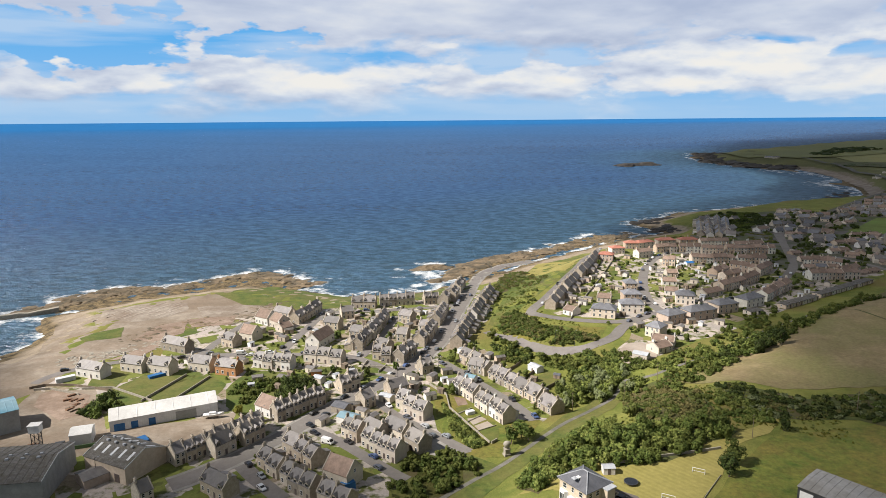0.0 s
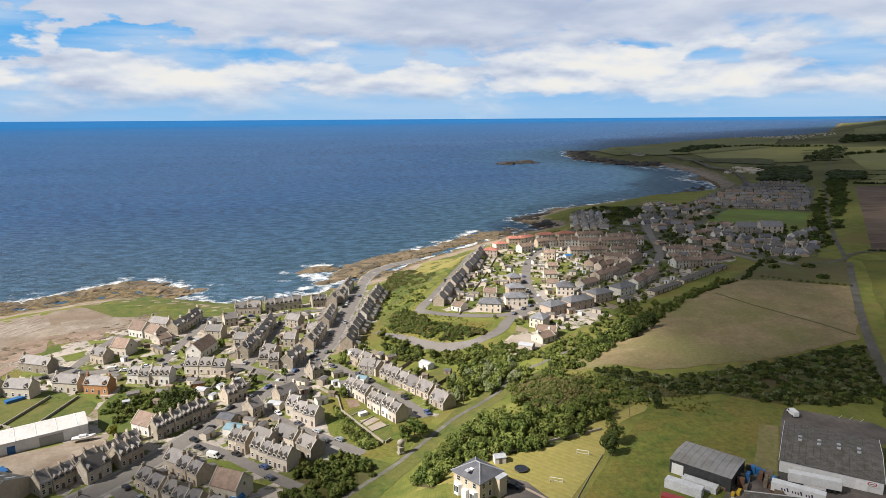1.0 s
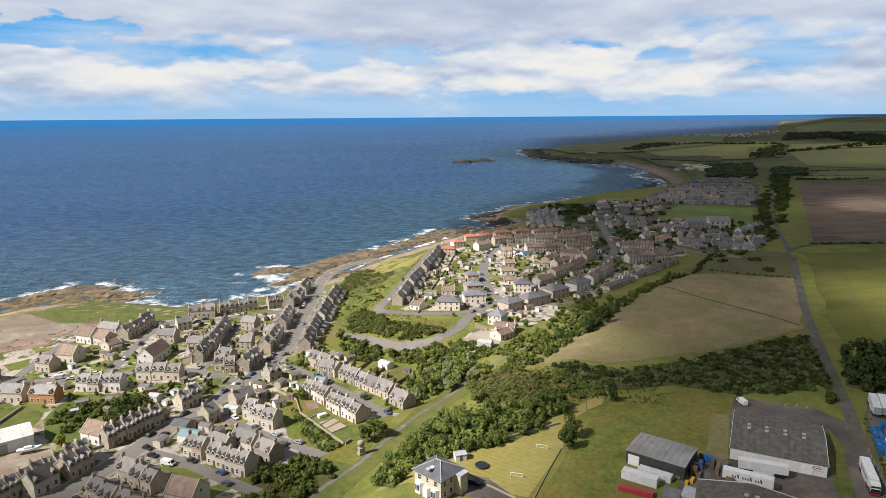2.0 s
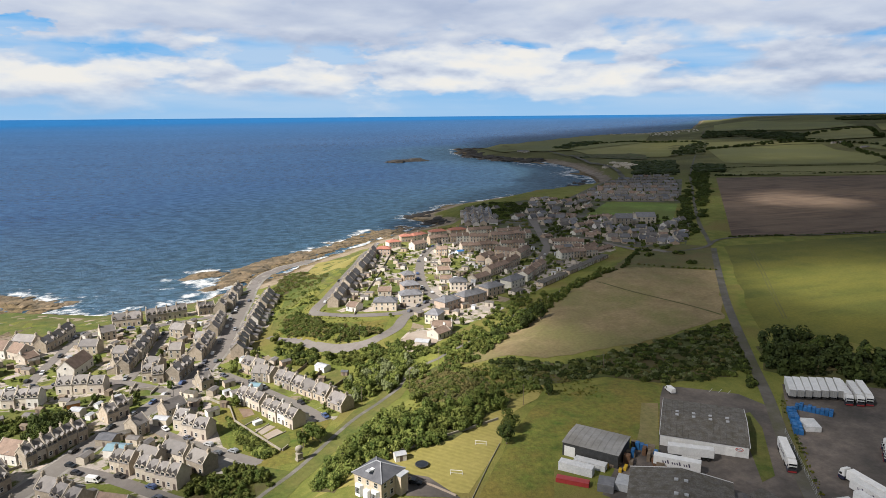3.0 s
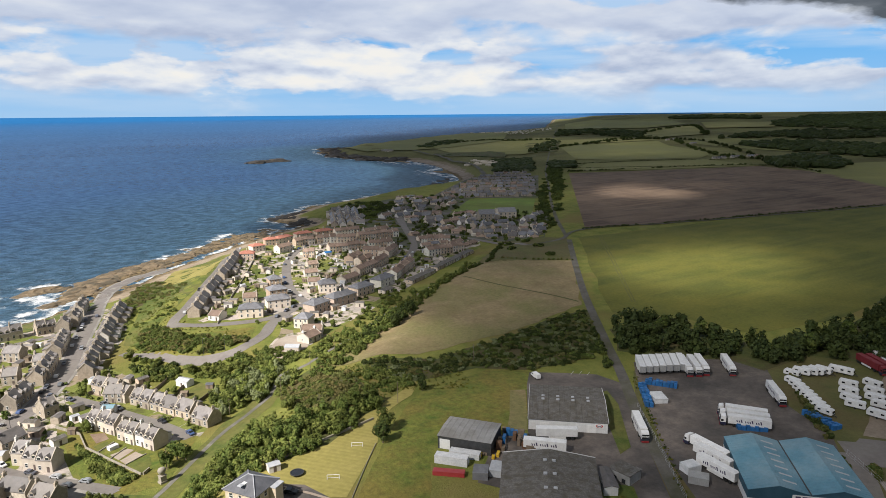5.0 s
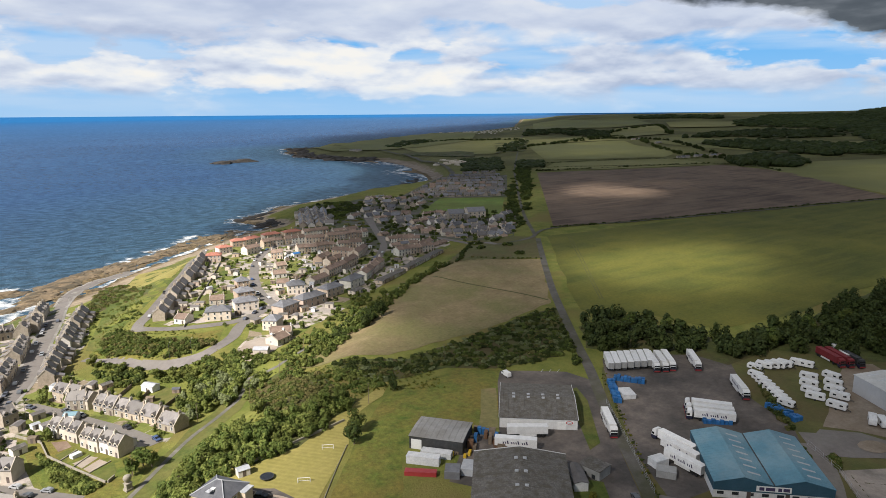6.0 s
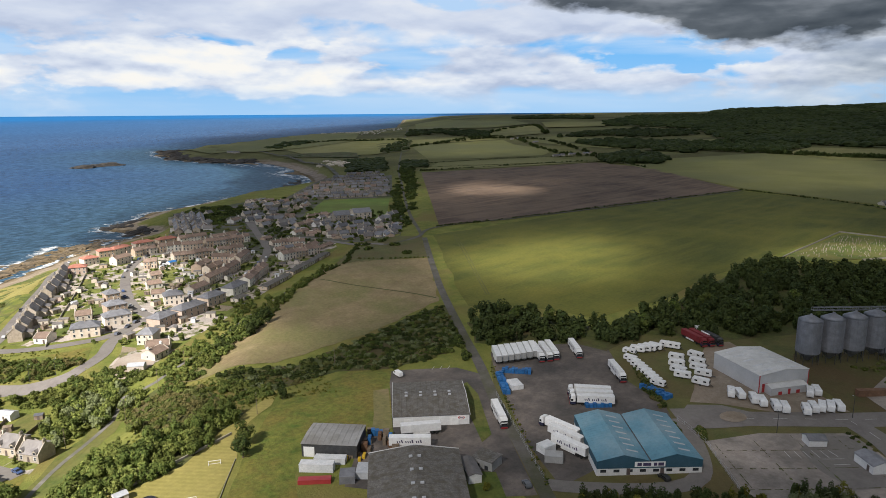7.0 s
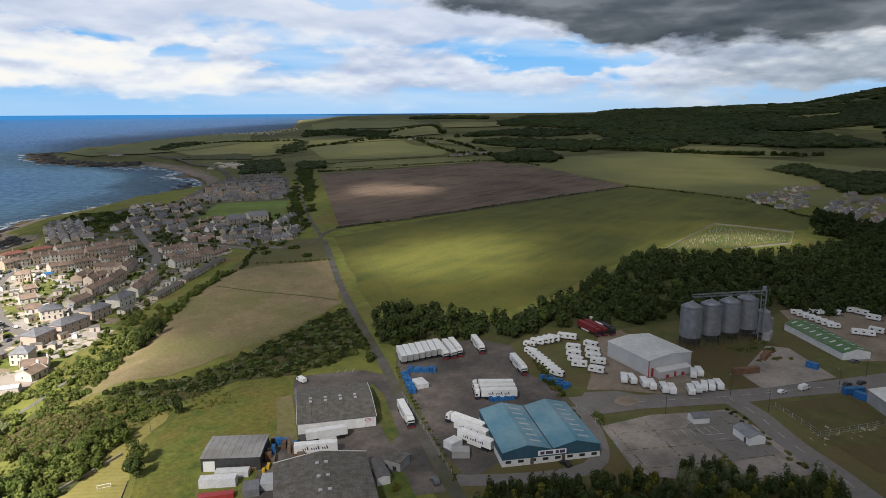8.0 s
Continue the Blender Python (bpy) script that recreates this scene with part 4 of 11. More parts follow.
ribbon("road", [(152.4, 623.7), (110.2, 504.6), (86.5, 449.6), (64.3, 398.0), (53.3, 377.6), (53.0, 368.3), (69.2, 356.6), (96.7, 349.9), (115.2, 358.2)], 6.5, "asphalt", label="asphalt estate road with parked cars", lift=0.13)
ribbon("road", [(44.8, 329.7), (56.4, 318.1), (72.5, 312.2), (88.5, 324.3), (99.2, 341.6), (119.7, 362.4), (151.6, 376.8), (183.3, 394.4), (225.6, 428.9), (258.5, 469.4), (278.1, 504.8), (309.9, 581.3), (331.5, 634.3), (358.8, 676.5)], 6.5, "asphalt", label="asphalt estate road", lift=0.13)
ribbon("road", [(129.0, 365.6), (128.4, 390.1), (136.8, 431.7), (154.8, 483.9), (177.3, 523.6), (199.6, 540.2), (230.4, 522.1)], 6.5, "asphalt", label="curving asphalt estate road with parked cars", lift=0.13)
ribbon("road", [(24.0, 359.6), (35.6, 344.1), (44.8, 329.7)], 5, "asphalt", label="narrow asphalt side street", lift=0.13)
sheet("slope", [(25.5, 357.5), (32.9, 387.7), (49.4, 366.5), (54.7, 346.4), (89.4, 340.0), (80.6, 322.1), (62.6, 320.4), (44.1, 336.5), (32.5, 345.0)], "meadow", label="rough grass and scrub inside the road bend", lift=0.06, wobble=1.0)
sheet("parking_plot", [(8.9, 247.8), (15.0, 249.5), (17.0, 247.2), (11.2, 242.2)], "slab", label="pale slabbed parking plot before the terrace", lift=0.16)
sheet("parking_plot", [(11.6, 241.5), (17.2, 245.6), (19.6, 241.2), (13.2, 237.6)], "slab", label="pale slabbed parking plot before the terrace", lift=0.16)
sheet("garden_bed", [(3.8, 270.0), (8.7, 267.9), (9.6, 261.8), (5.6, 259.9)], "soil", label="dug garden bed", lift=0.13, wobble=0.5)
sheet("garden_lawn", [(13.6, 237.6), (21.3, 241.1), (21.0, 233.1), (17.5, 227.6)], "lawn", label="mown corner lawn beside the terrace", lift=0.13)
sheet("garden_lawn", [(4.2, 258.0), (8.8, 259.9), (10.0, 255.8), (6.2, 251.9)], "lawn", label="small front lawn", lift=0.13)
sheet("garden_lawn", [(39.7, 289.3), (50.9, 299.7), (54.9, 286.8), (42.9, 276.7)], "lawn", label="long back garden lawn behind the cottages", lift=0.13, wobble=0.8)
sheet("links", [(51.0, 477.2), (81.0, 551.9), (129.3, 581.4), (119.4, 525.8), (79.1, 442.1), (50.6, 389.3), (31.2, 366.6), (26.6, 373.1)], "lawn", label="mown green above the shore road", lift=0.08, wobble=1.5)
sheet("dry_green", [(64.8, 501.3), (82.7, 563.3), (119.3, 536.0), (91.2, 475.5)], "pitch", label="dry yellow grass above the shore", lift=0.16, wobble=1.5)
sheet("garden_lawn", [(73.5, 361.9), (110.7, 441.0), (112.7, 433.4), (85.7, 372.6)], "lawn", label="green back garden lawn", lift=0.1, wobble=1.0)
sheet("garden_lawn", [(123.1, 474.8), (143.3, 510.3), (143.3, 494.0), (121.8, 453.4)], "lawn", label="green back garden lawn", lift=0.1, wobble=1.0)
sheet("garden_lawn", [(183.4, 454.6), (199.8, 459.7), (195.6, 435.4), (176.0, 430.5)], "lawn", label="green back garden lawn", lift=0.1, wobble=1.0)
sheet("garden_lawn", [(97.9, 411.0), (121.2, 428.6), (111.8, 396.7), (91.8, 384.3)], "lawn", label="green back garden lawn", lift=0.1, wobble=1.0)
sheet("garden_lawn", [(134.7, 377.4), (145.4, 383.2), (135.7, 365.6)], "lawn", label="green back garden lawn", lift=0.1, wobble=1.0)
sheet("garden_lawn", [(249.4, 452.1), (281.0, 479.3), (263.4, 451.6), (243.0, 436.3)], "lawn", label="green back garden lawn", lift=0.1, wobble=1.0)
sheet("garden_lawn", [(236.3, 406.4), (275.1, 427.8), (254.6, 406.3)], "lawn", label="green back garden lawn", lift=0.1, wobble=1.0)
sheet("forecourt", [(81.1, 297.1), (93.0, 314.0), (100.0, 316.0), (107.0, 306.0), (102.0, 295.0), (87.5, 284.9)], "slab", label="pale concrete forecourt", lift=0.16)
sheet("pitch", [(21.3, 178.7), (32.5, 187.2), (44.1, 188.9), (52.7, 188.8), (65.8, 195.2), (83.8, 203.4), (95.7, 204.7), (107.7, 210.0), (116.1, 214.6), (119.0, 217.6), (120.0, 214.8), (111.5, 205.7), (94.2, 196.6), (84.0, 179.3), (63.4, 155.6)], "pitch", label="mown yellowing grass with faint stripes", lift=0.08, wobble=0.6)
sheet("drive", [(49.3, 172.6), (55.0, 168.5), (60.1, 154.6), (45.8, 161.3)], "yard", label="grey gravel drive beside the villa", lift=0.14)
sheet("meadow", [(64.3, 152.2), (89.0, 182.0), (110.4, 203.0), (153.3, 211.4), (165.6, 200.3), (156.6, 185.6), (132.6, 162.4), (97.6, 168.2), (82.4, 141.9)], "meadow", label="rough meadow with brown seed heads", lift=0.05, wobble=1.0)
sheet("dry_field", [(101.7, 266.5), (132.5, 285.5), (201.0, 338.8), (264.8, 388.9), (325.4, 346.8), (250.9, 259.0), (228.4, 254.4), (190.6, 244.5), (159.8, 243.2), (134.7, 242.1), (117.8, 254.3)], "stubble", label="dry tan hay field", lift=0.14, wobble=2.0, size=4.0)
sheet("green_field", [(391.0, 410.7), (315.8, 316.0), (254.3, 240.1), (278.0, 216.5), (286.9, 176.9), (350.4, 167.7), (408.6, 170.8), (505.6, 164.9), (659.2, 156.0), (663.6, 78.8), (746.3, 89.9), (868.4, 187.9), (900.7, 339.7), (611.1, 393.5)], "crop", label="green cereal field with tramlines", lift=0.12, size=14.0, wobble=2.0)
sheet("tilled_field", [(807, 877), (432, 445), (535, 416), (914, 345), (1140, 603), (1178, 745)], "tilled", label="brown tilled field", lift=0.12, size=20.0)
sheet("pasture", [(1218, 727), (935, 353), (820, 27), (1346, 53), (1476, 219), (1593, 548)], "pasture", label="wide green field", lift=0.12, size=40.0)
for outline, mat in (([(842, 910), (988, 1017), (1236, 909), (1202, 817), (1184, 750), (1082, 794), (937, 845)], "pasture_dry"),
                     ([(1050, 1118), (1351, 1514), (1644, 1489), (1710, 1442), (1567, 1280), (1412, 1016), (1264, 944), (1106, 1032)], "pasture"),
                     ([(1593, 1785), (1794, 1613), (1753, 1490), (1667, 1510), (1409, 1578)], "pasture_dry"),
                     ([(3973, 4387), (3520, 3302), (3560, 2896), (3014, 2357), (2527, 2222), (2279, 2514)], "pasture"),
                     ([(2447, 2117), (2899, 2232), (2176, 1608), (1853, 1576), (1893, 1689)], "pasture_dry"),
                     ([(1935, 1430), (1988, 1402), (1910, 1153), (1705, 936), (1554, 907), (1589, 1084), (1711, 1344)], "pasture"),
                     ([(3288, 2474), (3530, 2159), (2914, 1793), (2667, 1974)], "pasture_dry"),
                     ([(979, 2295), (1097, 2400), (1303, 2502), (1596, 2794), (2045, 3096), (2118, 2773), (1553, 2069), (1164, 1831), (976, 1798), (898, 1922)], "pasture"),
                     ([(1115, 1896), (1396, 2196), (1633, 2176), (1671, 1890), (1308, 1477), (1143, 1370), (1063, 1495), (1023, 1610)], "pasture_dry"),
                     ([(1612, 512), (1812, 524), (1789, 331), (1604, 206), (1560, 232), (1489, 386)], "pasture_dry"),
                     ([(1754, 1130), (2108, 872), (1962, 792), (1638, 978)], "pasture"),
                     ([(3800, 532), (3633, 344), (3330, 324), (3527, 469)], "pasture_dry"),
                     ([(3654, 755), (3792, 656), (3595, 626)], "pasture"),
                     ([(2551, 277), (2574, 175), (2444, 110), (2305, 102)], "pasture_dry"),
                     ([(2682, 580), (2565, 389), (2272, 209), (2196, 215), (2515, 506)], "pasture_dry")):
    far = max(math.hypot(*p) for p in outline)
    sheet("pasture", outline, mat, label="far field of dull green and straw", lift=0.25 if far < 3000 else 0.5, size=40.0 if far < 2500 else 90.0)
SCHOOL_FIELD = [(385, 616), (487, 721), (566, 679), (455, 553), (434, 554), (457, 619), (425, 620)]
sheet("school_field", SCHOOL_FIELD, "playing_field", label="mown school playing field", lift=0.2, size=15.0)
sheet("village_ground", [(226, 587), (322, 814), (339, 757), (402, 784), (455, 767), (544, 832), (647, 954), (779, 928), (571, 679), (497, 725), (407, 644), (416, 607), (461, 602), (471, 573), (469, 538), (364, 424), (328, 482), (292, 446), (248, 485), (251, 562)], "village", label="dark lanes and yards of the far village", lift=0.08, size=12.0)
sheet("turning_island", [(225.3, 76.0), (222.9, 75.7), (220.3, 76.5), (218.4, 78.1), (217.6, 80.2), (218.0, 82.2), (219.7, 83.5), (222.2, 83.8), (224.8, 83.0), (226.8, 81.4), (227.6, 79.2), (227.1, 77.3)], "gravel", label="gravel island in the turning circle", lift=0.3)
sheet("road_apron", [(204.5, 92.9), (220.5, 95.7), (229.1, 86.6), (231.9, 72.0), (222.6, 71.0), (209.4, 80.8), (203.2, 86.7)], "asphalt", label="wide asphalt turning place", lift=0.12)
sheet("rough_corner", [(265.7, 386.5), (339.8, 451.0), (382.1, 415.3), (329.6, 348.4), (299.2, 366.0)], "dullgrass", label="rough grass corner beside the crossroads", lift=0.05, wobble=2.0)
sheet("yard_grass", [(202.1, 176.6), (250.2, 180.6), (269.4, 149.5), (308.5, 121.6), (343.6, 97.7), (396.0, 51.2), (421.2, -10.0), (177.6, -11.6), (118.7, 69.1), (134.3, 105.3)], "dullgrass", label="rough dull grass round the yards", lift=0.03, wobble=1.5)
sheet("dry_strip", [(146.2, 188.7), (151.9, 185.6), (131.8, 159.6), (125.1, 162.3)], "stubble", label="strip of dry straw coloured grass beside the warehouse", lift=0.1, wobble=0.6)
sheet("yard_lawn", [(125.1, 120.3), (130.2, 122.0), (135.5, 115.8), (125.9, 102.8), (117.4, 112.0)], "lawn", label="small lawn beside the office", lift=0.16, wobble=0.5)
sheet("parking_apron", [(214.8, 55.5), (228.4, 54.8), (235.4, 46.9), (228.6, 39.0), (214.3, 25.5), (200.4, 36.7), (204.6, 46.2)], "asphalt", label="dark asphalt parking apron", lift=0.15, wobble=0.8)
ribbon("road", [(134.0, 94.0), (152.4, 119.2), (171.7, 146.3), (196.7, 178.4), (224.3, 216.1), (267.1, 272.9), (315.6, 332.8), (377.6, 407.3)], 4.4, "lane", label="straight asphalt farm road", lift=0.16)
ribbon("road", [(334, 410), (373, 413), (426, 439), (532, 413), (673, 385), (901, 340)], 3.6, "lane", label="narrow lane between the fields", lift=0.25)
ribbon("road", [(331.5, 634.3), (361.2, 648.1), (426.1, 728.6), (532.0, 837.3), (614.6, 917.1), (696.3, 984.7), (803.6, 1168.3), (853.1, 1295.5), (882.5, 1388.2), (938.6, 1558.3), (979.0, 1783.3)], 7, "lane", label="coast road round the bay", lift=1.1, gap_m=12.0)
sheet("beach", [(884.1, 1642.6), (868.3, 1524.2), (843.8, 1401.4), (793.3, 1270.7), (743.4, 1138.9), (660, 990), (607.2, 922.0), (734.7, 1077.3), (776.6, 1179.3), (856.7, 1372.1), (904.3, 1543.5)], "gravel", 0.3, "grey sandy beach round the bay", wobble=4.0)
ribbon("road", [(350, 667), (288, 525), (316, 519), (333, 461), (334, 410)], 6, "asphalt", label="village road", lift=0.2)
ribbon("road", [(385, 419), (481, 544), (682, 788), (956, 1110), (1927, 2192), (3299, 3715)], 3.4, "lane", label="old railway track running to the far town", lift=0.25)
sheet("lorry_park", [(200.3, 173.4), (210.1, 183.5), (246.7, 178.1), (252.2, 149.0), (224.9, 123.1), (213.8, 100.8), (206.0, 94.7), (156.1, 95.6), (143.1, 97.3), (158.3, 123.8)], "yard", label="stained concrete lorry park", lift=0.08)
sheet("industrial_yard", [(98.5, 141.9), (108.3, 150.9), (120.7, 163.2), (129.2, 155.9), (132.3, 160.2), (155.5, 189.5), (164.2, 198.6), (186.2, 181.8), (188.9, 168.3), (163.4, 138.0), (135.0, 99.6), (116.5, 115.5)], "yard", label="patched asphalt yard between the sheds", lift=0.06)
sheet("verge", [(171.6, 167.9), (178.3, 168.1), (173.0, 157.3), (152.3, 132.2), (146.1, 130.9), (154.6, 143.0)], "lawn", label="mown grass verge", lift=0.15)
sheet("verge", [(176.4, 152.7), (177.7, 151.0), (144.6, 106.7), (142.3, 107.1)], "lawn", label="mown grass verge", lift=0.15)
sheet("caravan_field", [(248.9, 147.0), (288.2, 150.1), (303.6, 113.6), (268.2, 107.7), (233.9, 90.9), (219.7, 101.3), (226.9, 120.2)], "dullgrass", label="worn grass of a caravan park", lift=0.07)
sheet("caravan_yard", [(289.0, 119.4), (299.6, 112.0), (269.3, 71.4), (256.1, 51.3), (238.1, 67.6), (230.1, 87.0), (223.6, 95.9)], "gravel", label="dusty gravel yard", lift=0.09, wobble=1.0)
sheet("silo_yard", [(276.4, 72.3), (305.3, 55.6), (281.5, 25.4), (258.4, 43.6), (257.4, 49.5)], "moor", label="rough weedy ground below the silos", lift=0.1, wobble=1.0)
sheet("concrete_yard", [(316.2, 49.2), (319.5, 40.4), (293.4, 18.7), (264.9, 40.7), (275.3, 51.2)], "carpark", label="pale concrete yard beside the green roofed shed", lift=0.2)
ribbon("road", [(208.9, 95.0), (215.8, 87.9), (224.7, 76.0), (235.4, 64.6), (250.6, 48.0), (269.2, 31.6), (287.8, 14.4), (310.1, -3.3)], 11, "asphalt", label="industrial estate road", lift=0.13)
ribbon("road", [(247.8, 49.4), (238.5, 37.7), (223.1, 24.5), (210.7, 10.4), (198.7, -1.5)], 9, "asphalt", label="industrial estate road", lift=0.145)
ribbon("road", [(139.6, 103.0), (147.6, 92.2), (162.9, 75.9), (176.2, 70.9), (194.2, 80.6), (207.3, 93.1)], 6, "asphalt", label="asphalt service lane", lift=0.15)
sheet("car_park", [(197.9, 79.1), (216.8, 68.9), (237.6, 47.0), (230.4, 37.9), (208.4, 14.6), (189.0, 29.5), (175.7, 58.1)], "carpark", label="cracked pinkish concrete car park", lift=0.12)
sheet("silo_grass", [(275.7, 73.3), (303.6, 85.4), (336.3, 59.5), (306.7, 30.8), (281.5, 25.4), (304.6, 54.3)], "moor", label="brown weedy ground below the silos", lift=0.07, wobble=1.0)
sheet("waste_plot", [(252.2, 34.6), (277.0, 13.5), (263.0, 0.6), (257.9, 0.3), (234.9, 17.8)], "moor", label="fenced plot of rough brown grass", lift=0.1)
sheet("rubble_plot", [(233.3, 16.8), (259.1, -4.8), (231.2, -12.6), (218.7, -0.4)], "moor", label="rubble strewn rough plot", lift=0.1, wobble=1.0)
sheet("caravan_yard", [(381.1, 54.4), (395.3, 42.7), (426.3, 0.1), (338.2, -12.5), (319.5, 13.1), (363.3, 46.1)], "gravel", label="gravel caravan yard", lift=0.1)
sheet("cemetery", [(510.4, 157.5), (642.7, 151.9), (633.9, 88.0), (589.9, 83.3), (541.4, 113.9), (498.8, 145.0)], "lawn", label="mown cemetery grass", lift=0.25, size=10.0)
ribbon("field_track", [(231.9, 351.7), (237.5, 324.7), (244.7, 302.7), (251.0, 282.5), (254.2, 264.8)], 1.6, "undergrowth", label="old ditch line across the hay field", lift=0.2, category='track')
ribbon("tramline", [(406.8, 400.8), (369.7, 355.8), (334.5, 313.4), (301.2, 273.8), (279.5, 247.3)], 0.8, "tramline", label="wheel track worn through the green crop", lift=0.22, category='track')
ribbon("tramline", [(408.9, 400.1), (371.9, 354.9), (336.6, 312.7), (303.0, 273.1), (281.1, 246.7)], 0.8, "tramline", label="wheel track worn through the green crop", lift=0.22, category='track')
# ---- builders ----
def part(name, bm, mat, parent, label="", smooth=False):
    """One mesh under a thing or under a part."""
    me = bpy.data.meshes.new(name)
    bmesh.ops.recalc_face_normals(bm, faces=bm.faces[:])
    bm.to_mesh(me)
    bm.free()
    me.materials.append(M[mat])
    if smooth:
        me.shade_smooth()
    ob = new(name, me)
    ob.parent = parent
    return tagged(ob, label)


def thing(name, label, category, group="", kind=""):
    return tagged(new(name), label, category, group, kind)


def box(bm, x0, x1, y0, y1, z0, z1, bevel=0.0):
    v = [bm.verts.new((x, y, z)) for z in (z0, z1) for y in (y0, y1) for x in (x0, x1)]
    fs = [bm.faces.new([v[i] for i in f]) for f in ((0, 2, 3, 1), (4, 5, 7, 6), (0, 1, 5, 4), (2, 6, 7, 3), (0, 4, 6, 2), (1, 3, 7, 5))]
    if bevel:
        bmesh.ops.bevel(bm, geom=list({e for f in fs for e in f.edges}), offset=bevel, segments=2, affect="EDGES")
    return v


def boxes(*b, bevel=0.0):
    bm = bmesh.new()
    for q in b:
        box(bm, *q, bevel=bevel)
    return bm


def drum(bm, x, y, z0, z1, r0, r1=None, n=8):
    r1 = r0 if r1 is None else r1
    lo = [bm.verts.new((x + r0 * math.cos(6.2832 * i / n), y + r0 * math.sin(6.2832 * i / n), z0)) for i in range(n)]
    hi = [bm.verts.new((x + r1 * math.cos(6.2832 * i / n), y + r1 * math.sin(6.2832 * i / n), z1)) for i in range(n)]
    for i in range(n):
        bm.faces.new((lo[i], lo[(i + 1) % n], hi[(i + 1) % n], hi[i]))
    bm.faces.new(lo[::-1])
    bm.faces.new(hi)


def beam(bm, a, b, w):
    """A square bar from a to b."""
    a, b = Vector(a), Vector(b)
    d = (b - a).normalized()
    s = d.cross(Vector((0, 0, 1)) if abs(d.z) < 0.9 else Vector((1, 0, 0))).normalized() * w / 2
    t = d.cross(s).normalized() * w / 2
    lo = [bm.verts.new(a + i * s + j * t) for i, j in ((-1, -1), (1, -1), (1, 1), (-1, 1))]
    hi = [bm.verts.new(b + i * s + j * t) for i, j in ((-1, -1), (1, -1), (1, 1), (-1, 1))]
    for i in range(4):
        bm.faces.new((lo[i], lo[(i + 1) % 4], hi[(i + 1) % 4], hi[i]))
    bm.faces.new(lo[::-1])
    bm.faces.new(hi)


def beams(w, *pairs):
    bm = bmesh.new()
    for a, b in pairs:
        beam(bm, a, b, w)
    return bm


def prism(bm, outline, y0, y1):
    """An outline in x and z, drawn out from y0 to y1."""
    a = [bm.verts.new((x, y0, z)) for x, z in outline]
    b = [bm.verts.new((x, y1, z)) for x, z in outline]
    n = len(outline)
    for i in range(n):
        bm.faces.new((a[i], a[(i + 1) % n], b[(i + 1) % n], b[i]))
    bm.faces.new(a[::-1])
    bm.faces.new(b)


def prism_x(bm, outline, x0, x1):
    """An outline in y and z, drawn out from x0 to x1."""
    a = [bm.verts.new((x0, y, z)) for y, z in outline]
    b = [bm.verts.new((x1, y, z)) for y, z in outline]
    n = len(outline)
    for i in range(n):
        bm.faces.new((a[i], a[(i + 1) % n], b[(i + 1) % n], b[i]))
    bm.faces.new(a[::-1])
    bm.faces.new(b)


def gable_walls(w, d, eave, ridge, below=2.0):
    bm = bmesh.new()
    prism_x(bm, [(0, -below), (d, -below), (d, eave), (d / 2, ridge), (0, eave)], -w / 2, w / 2)
    return bm


def gable_roof(w, d, eave, ridge, over=0.25, end=0.12, thick=0.2):
    k = (ridge - eave) / (d / 2)
    bm = bmesh.new()
    o = [(-over, eave - over * k), (d / 2, ridge), (d + over, eave - over * k)]
    up = [(y, z + thick) for y, z in o]
    prism_x(bm, [o[0], o[1], up[1], up[0]], -w / 2 - end, w / 2 + end)
    prism_x(bm, [o[1], o[2], up[2], up[1]], -w / 2 - end, w / 2 + end)
    return bm


def coped_roof(w, d, eave, ridge, over=0.25, thick=0.2):
    """A gable roof in one piece, its stone copings raised along both gables."""
    k = (ridge - eave) / (d / 2)
    bm = bmesh.new()
    rows = []
    for x, up in ((-w / 2 - 0.14, 0.24), (-w / 2 + 0.2, 0.24), (-w / 2 + 0.22, 0.0), (w / 2 - 0.22, 0.0), (w / 2 - 0.2, 0.24), (w / 2 + 0.14, 0.24)):
        z = thick + up
        rows.append([bm.verts.new(p) for p in ((x, -over, eave - over * k), (x, -over, eave - over * k + z), (x, d / 2, ridge + z), (x, d + over, eave - over * k + z), (x, d + over, eave - over * k), (x, d / 2, ridge))])
    for j, (a, b) in enumerate(zip(rows, rows[1:])):
        for i in range(6):
            bm.faces.new((a[i], a[(i + 1) % 6], b[(i + 1) % 6], b[i])).material_index = 0 if j == 2 else 1
    for f in (bm.faces.new(rows[0][::-1]), bm.faces.new(rows[-1])):
        f.material_index = 1
    return bm


def hip_roof(w, d, eave, ridge, over=0.4):
    bm = bmesh.new()
    x, y0, y1, in_ = w / 2 + over, -over, d + over, min(d, w) / 2 * 0.95
    base = [bm.verts.new(p) for p in ((-x, y0, eave), (x, y0, eave), (x, y1, eave), (-x, y1, eave))]
    rim = [bm.verts.new((v.co.x, v.co.y, eave + 0.18)) for v in base]
    a, b = (bm.verts.new((s * max(0.05, w / 2 - in_), d / 2, ridge)) for s in (-1, 1))
    bm.faces.new(base[::-1])
    for i in range(4):
        bm.faces.new((base[i], base[(i + 1) % 4], rim[(i + 1) % 4], rim[i]))
    bm.faces.new((rim[0], rim[1], b, a))
    bm.faces.new((rim[1], rim[2], b))
    bm.faces.new((rim[2], rim[3], a, b))
    bm.faces.new((rim[3], rim[0], a))
    return bm


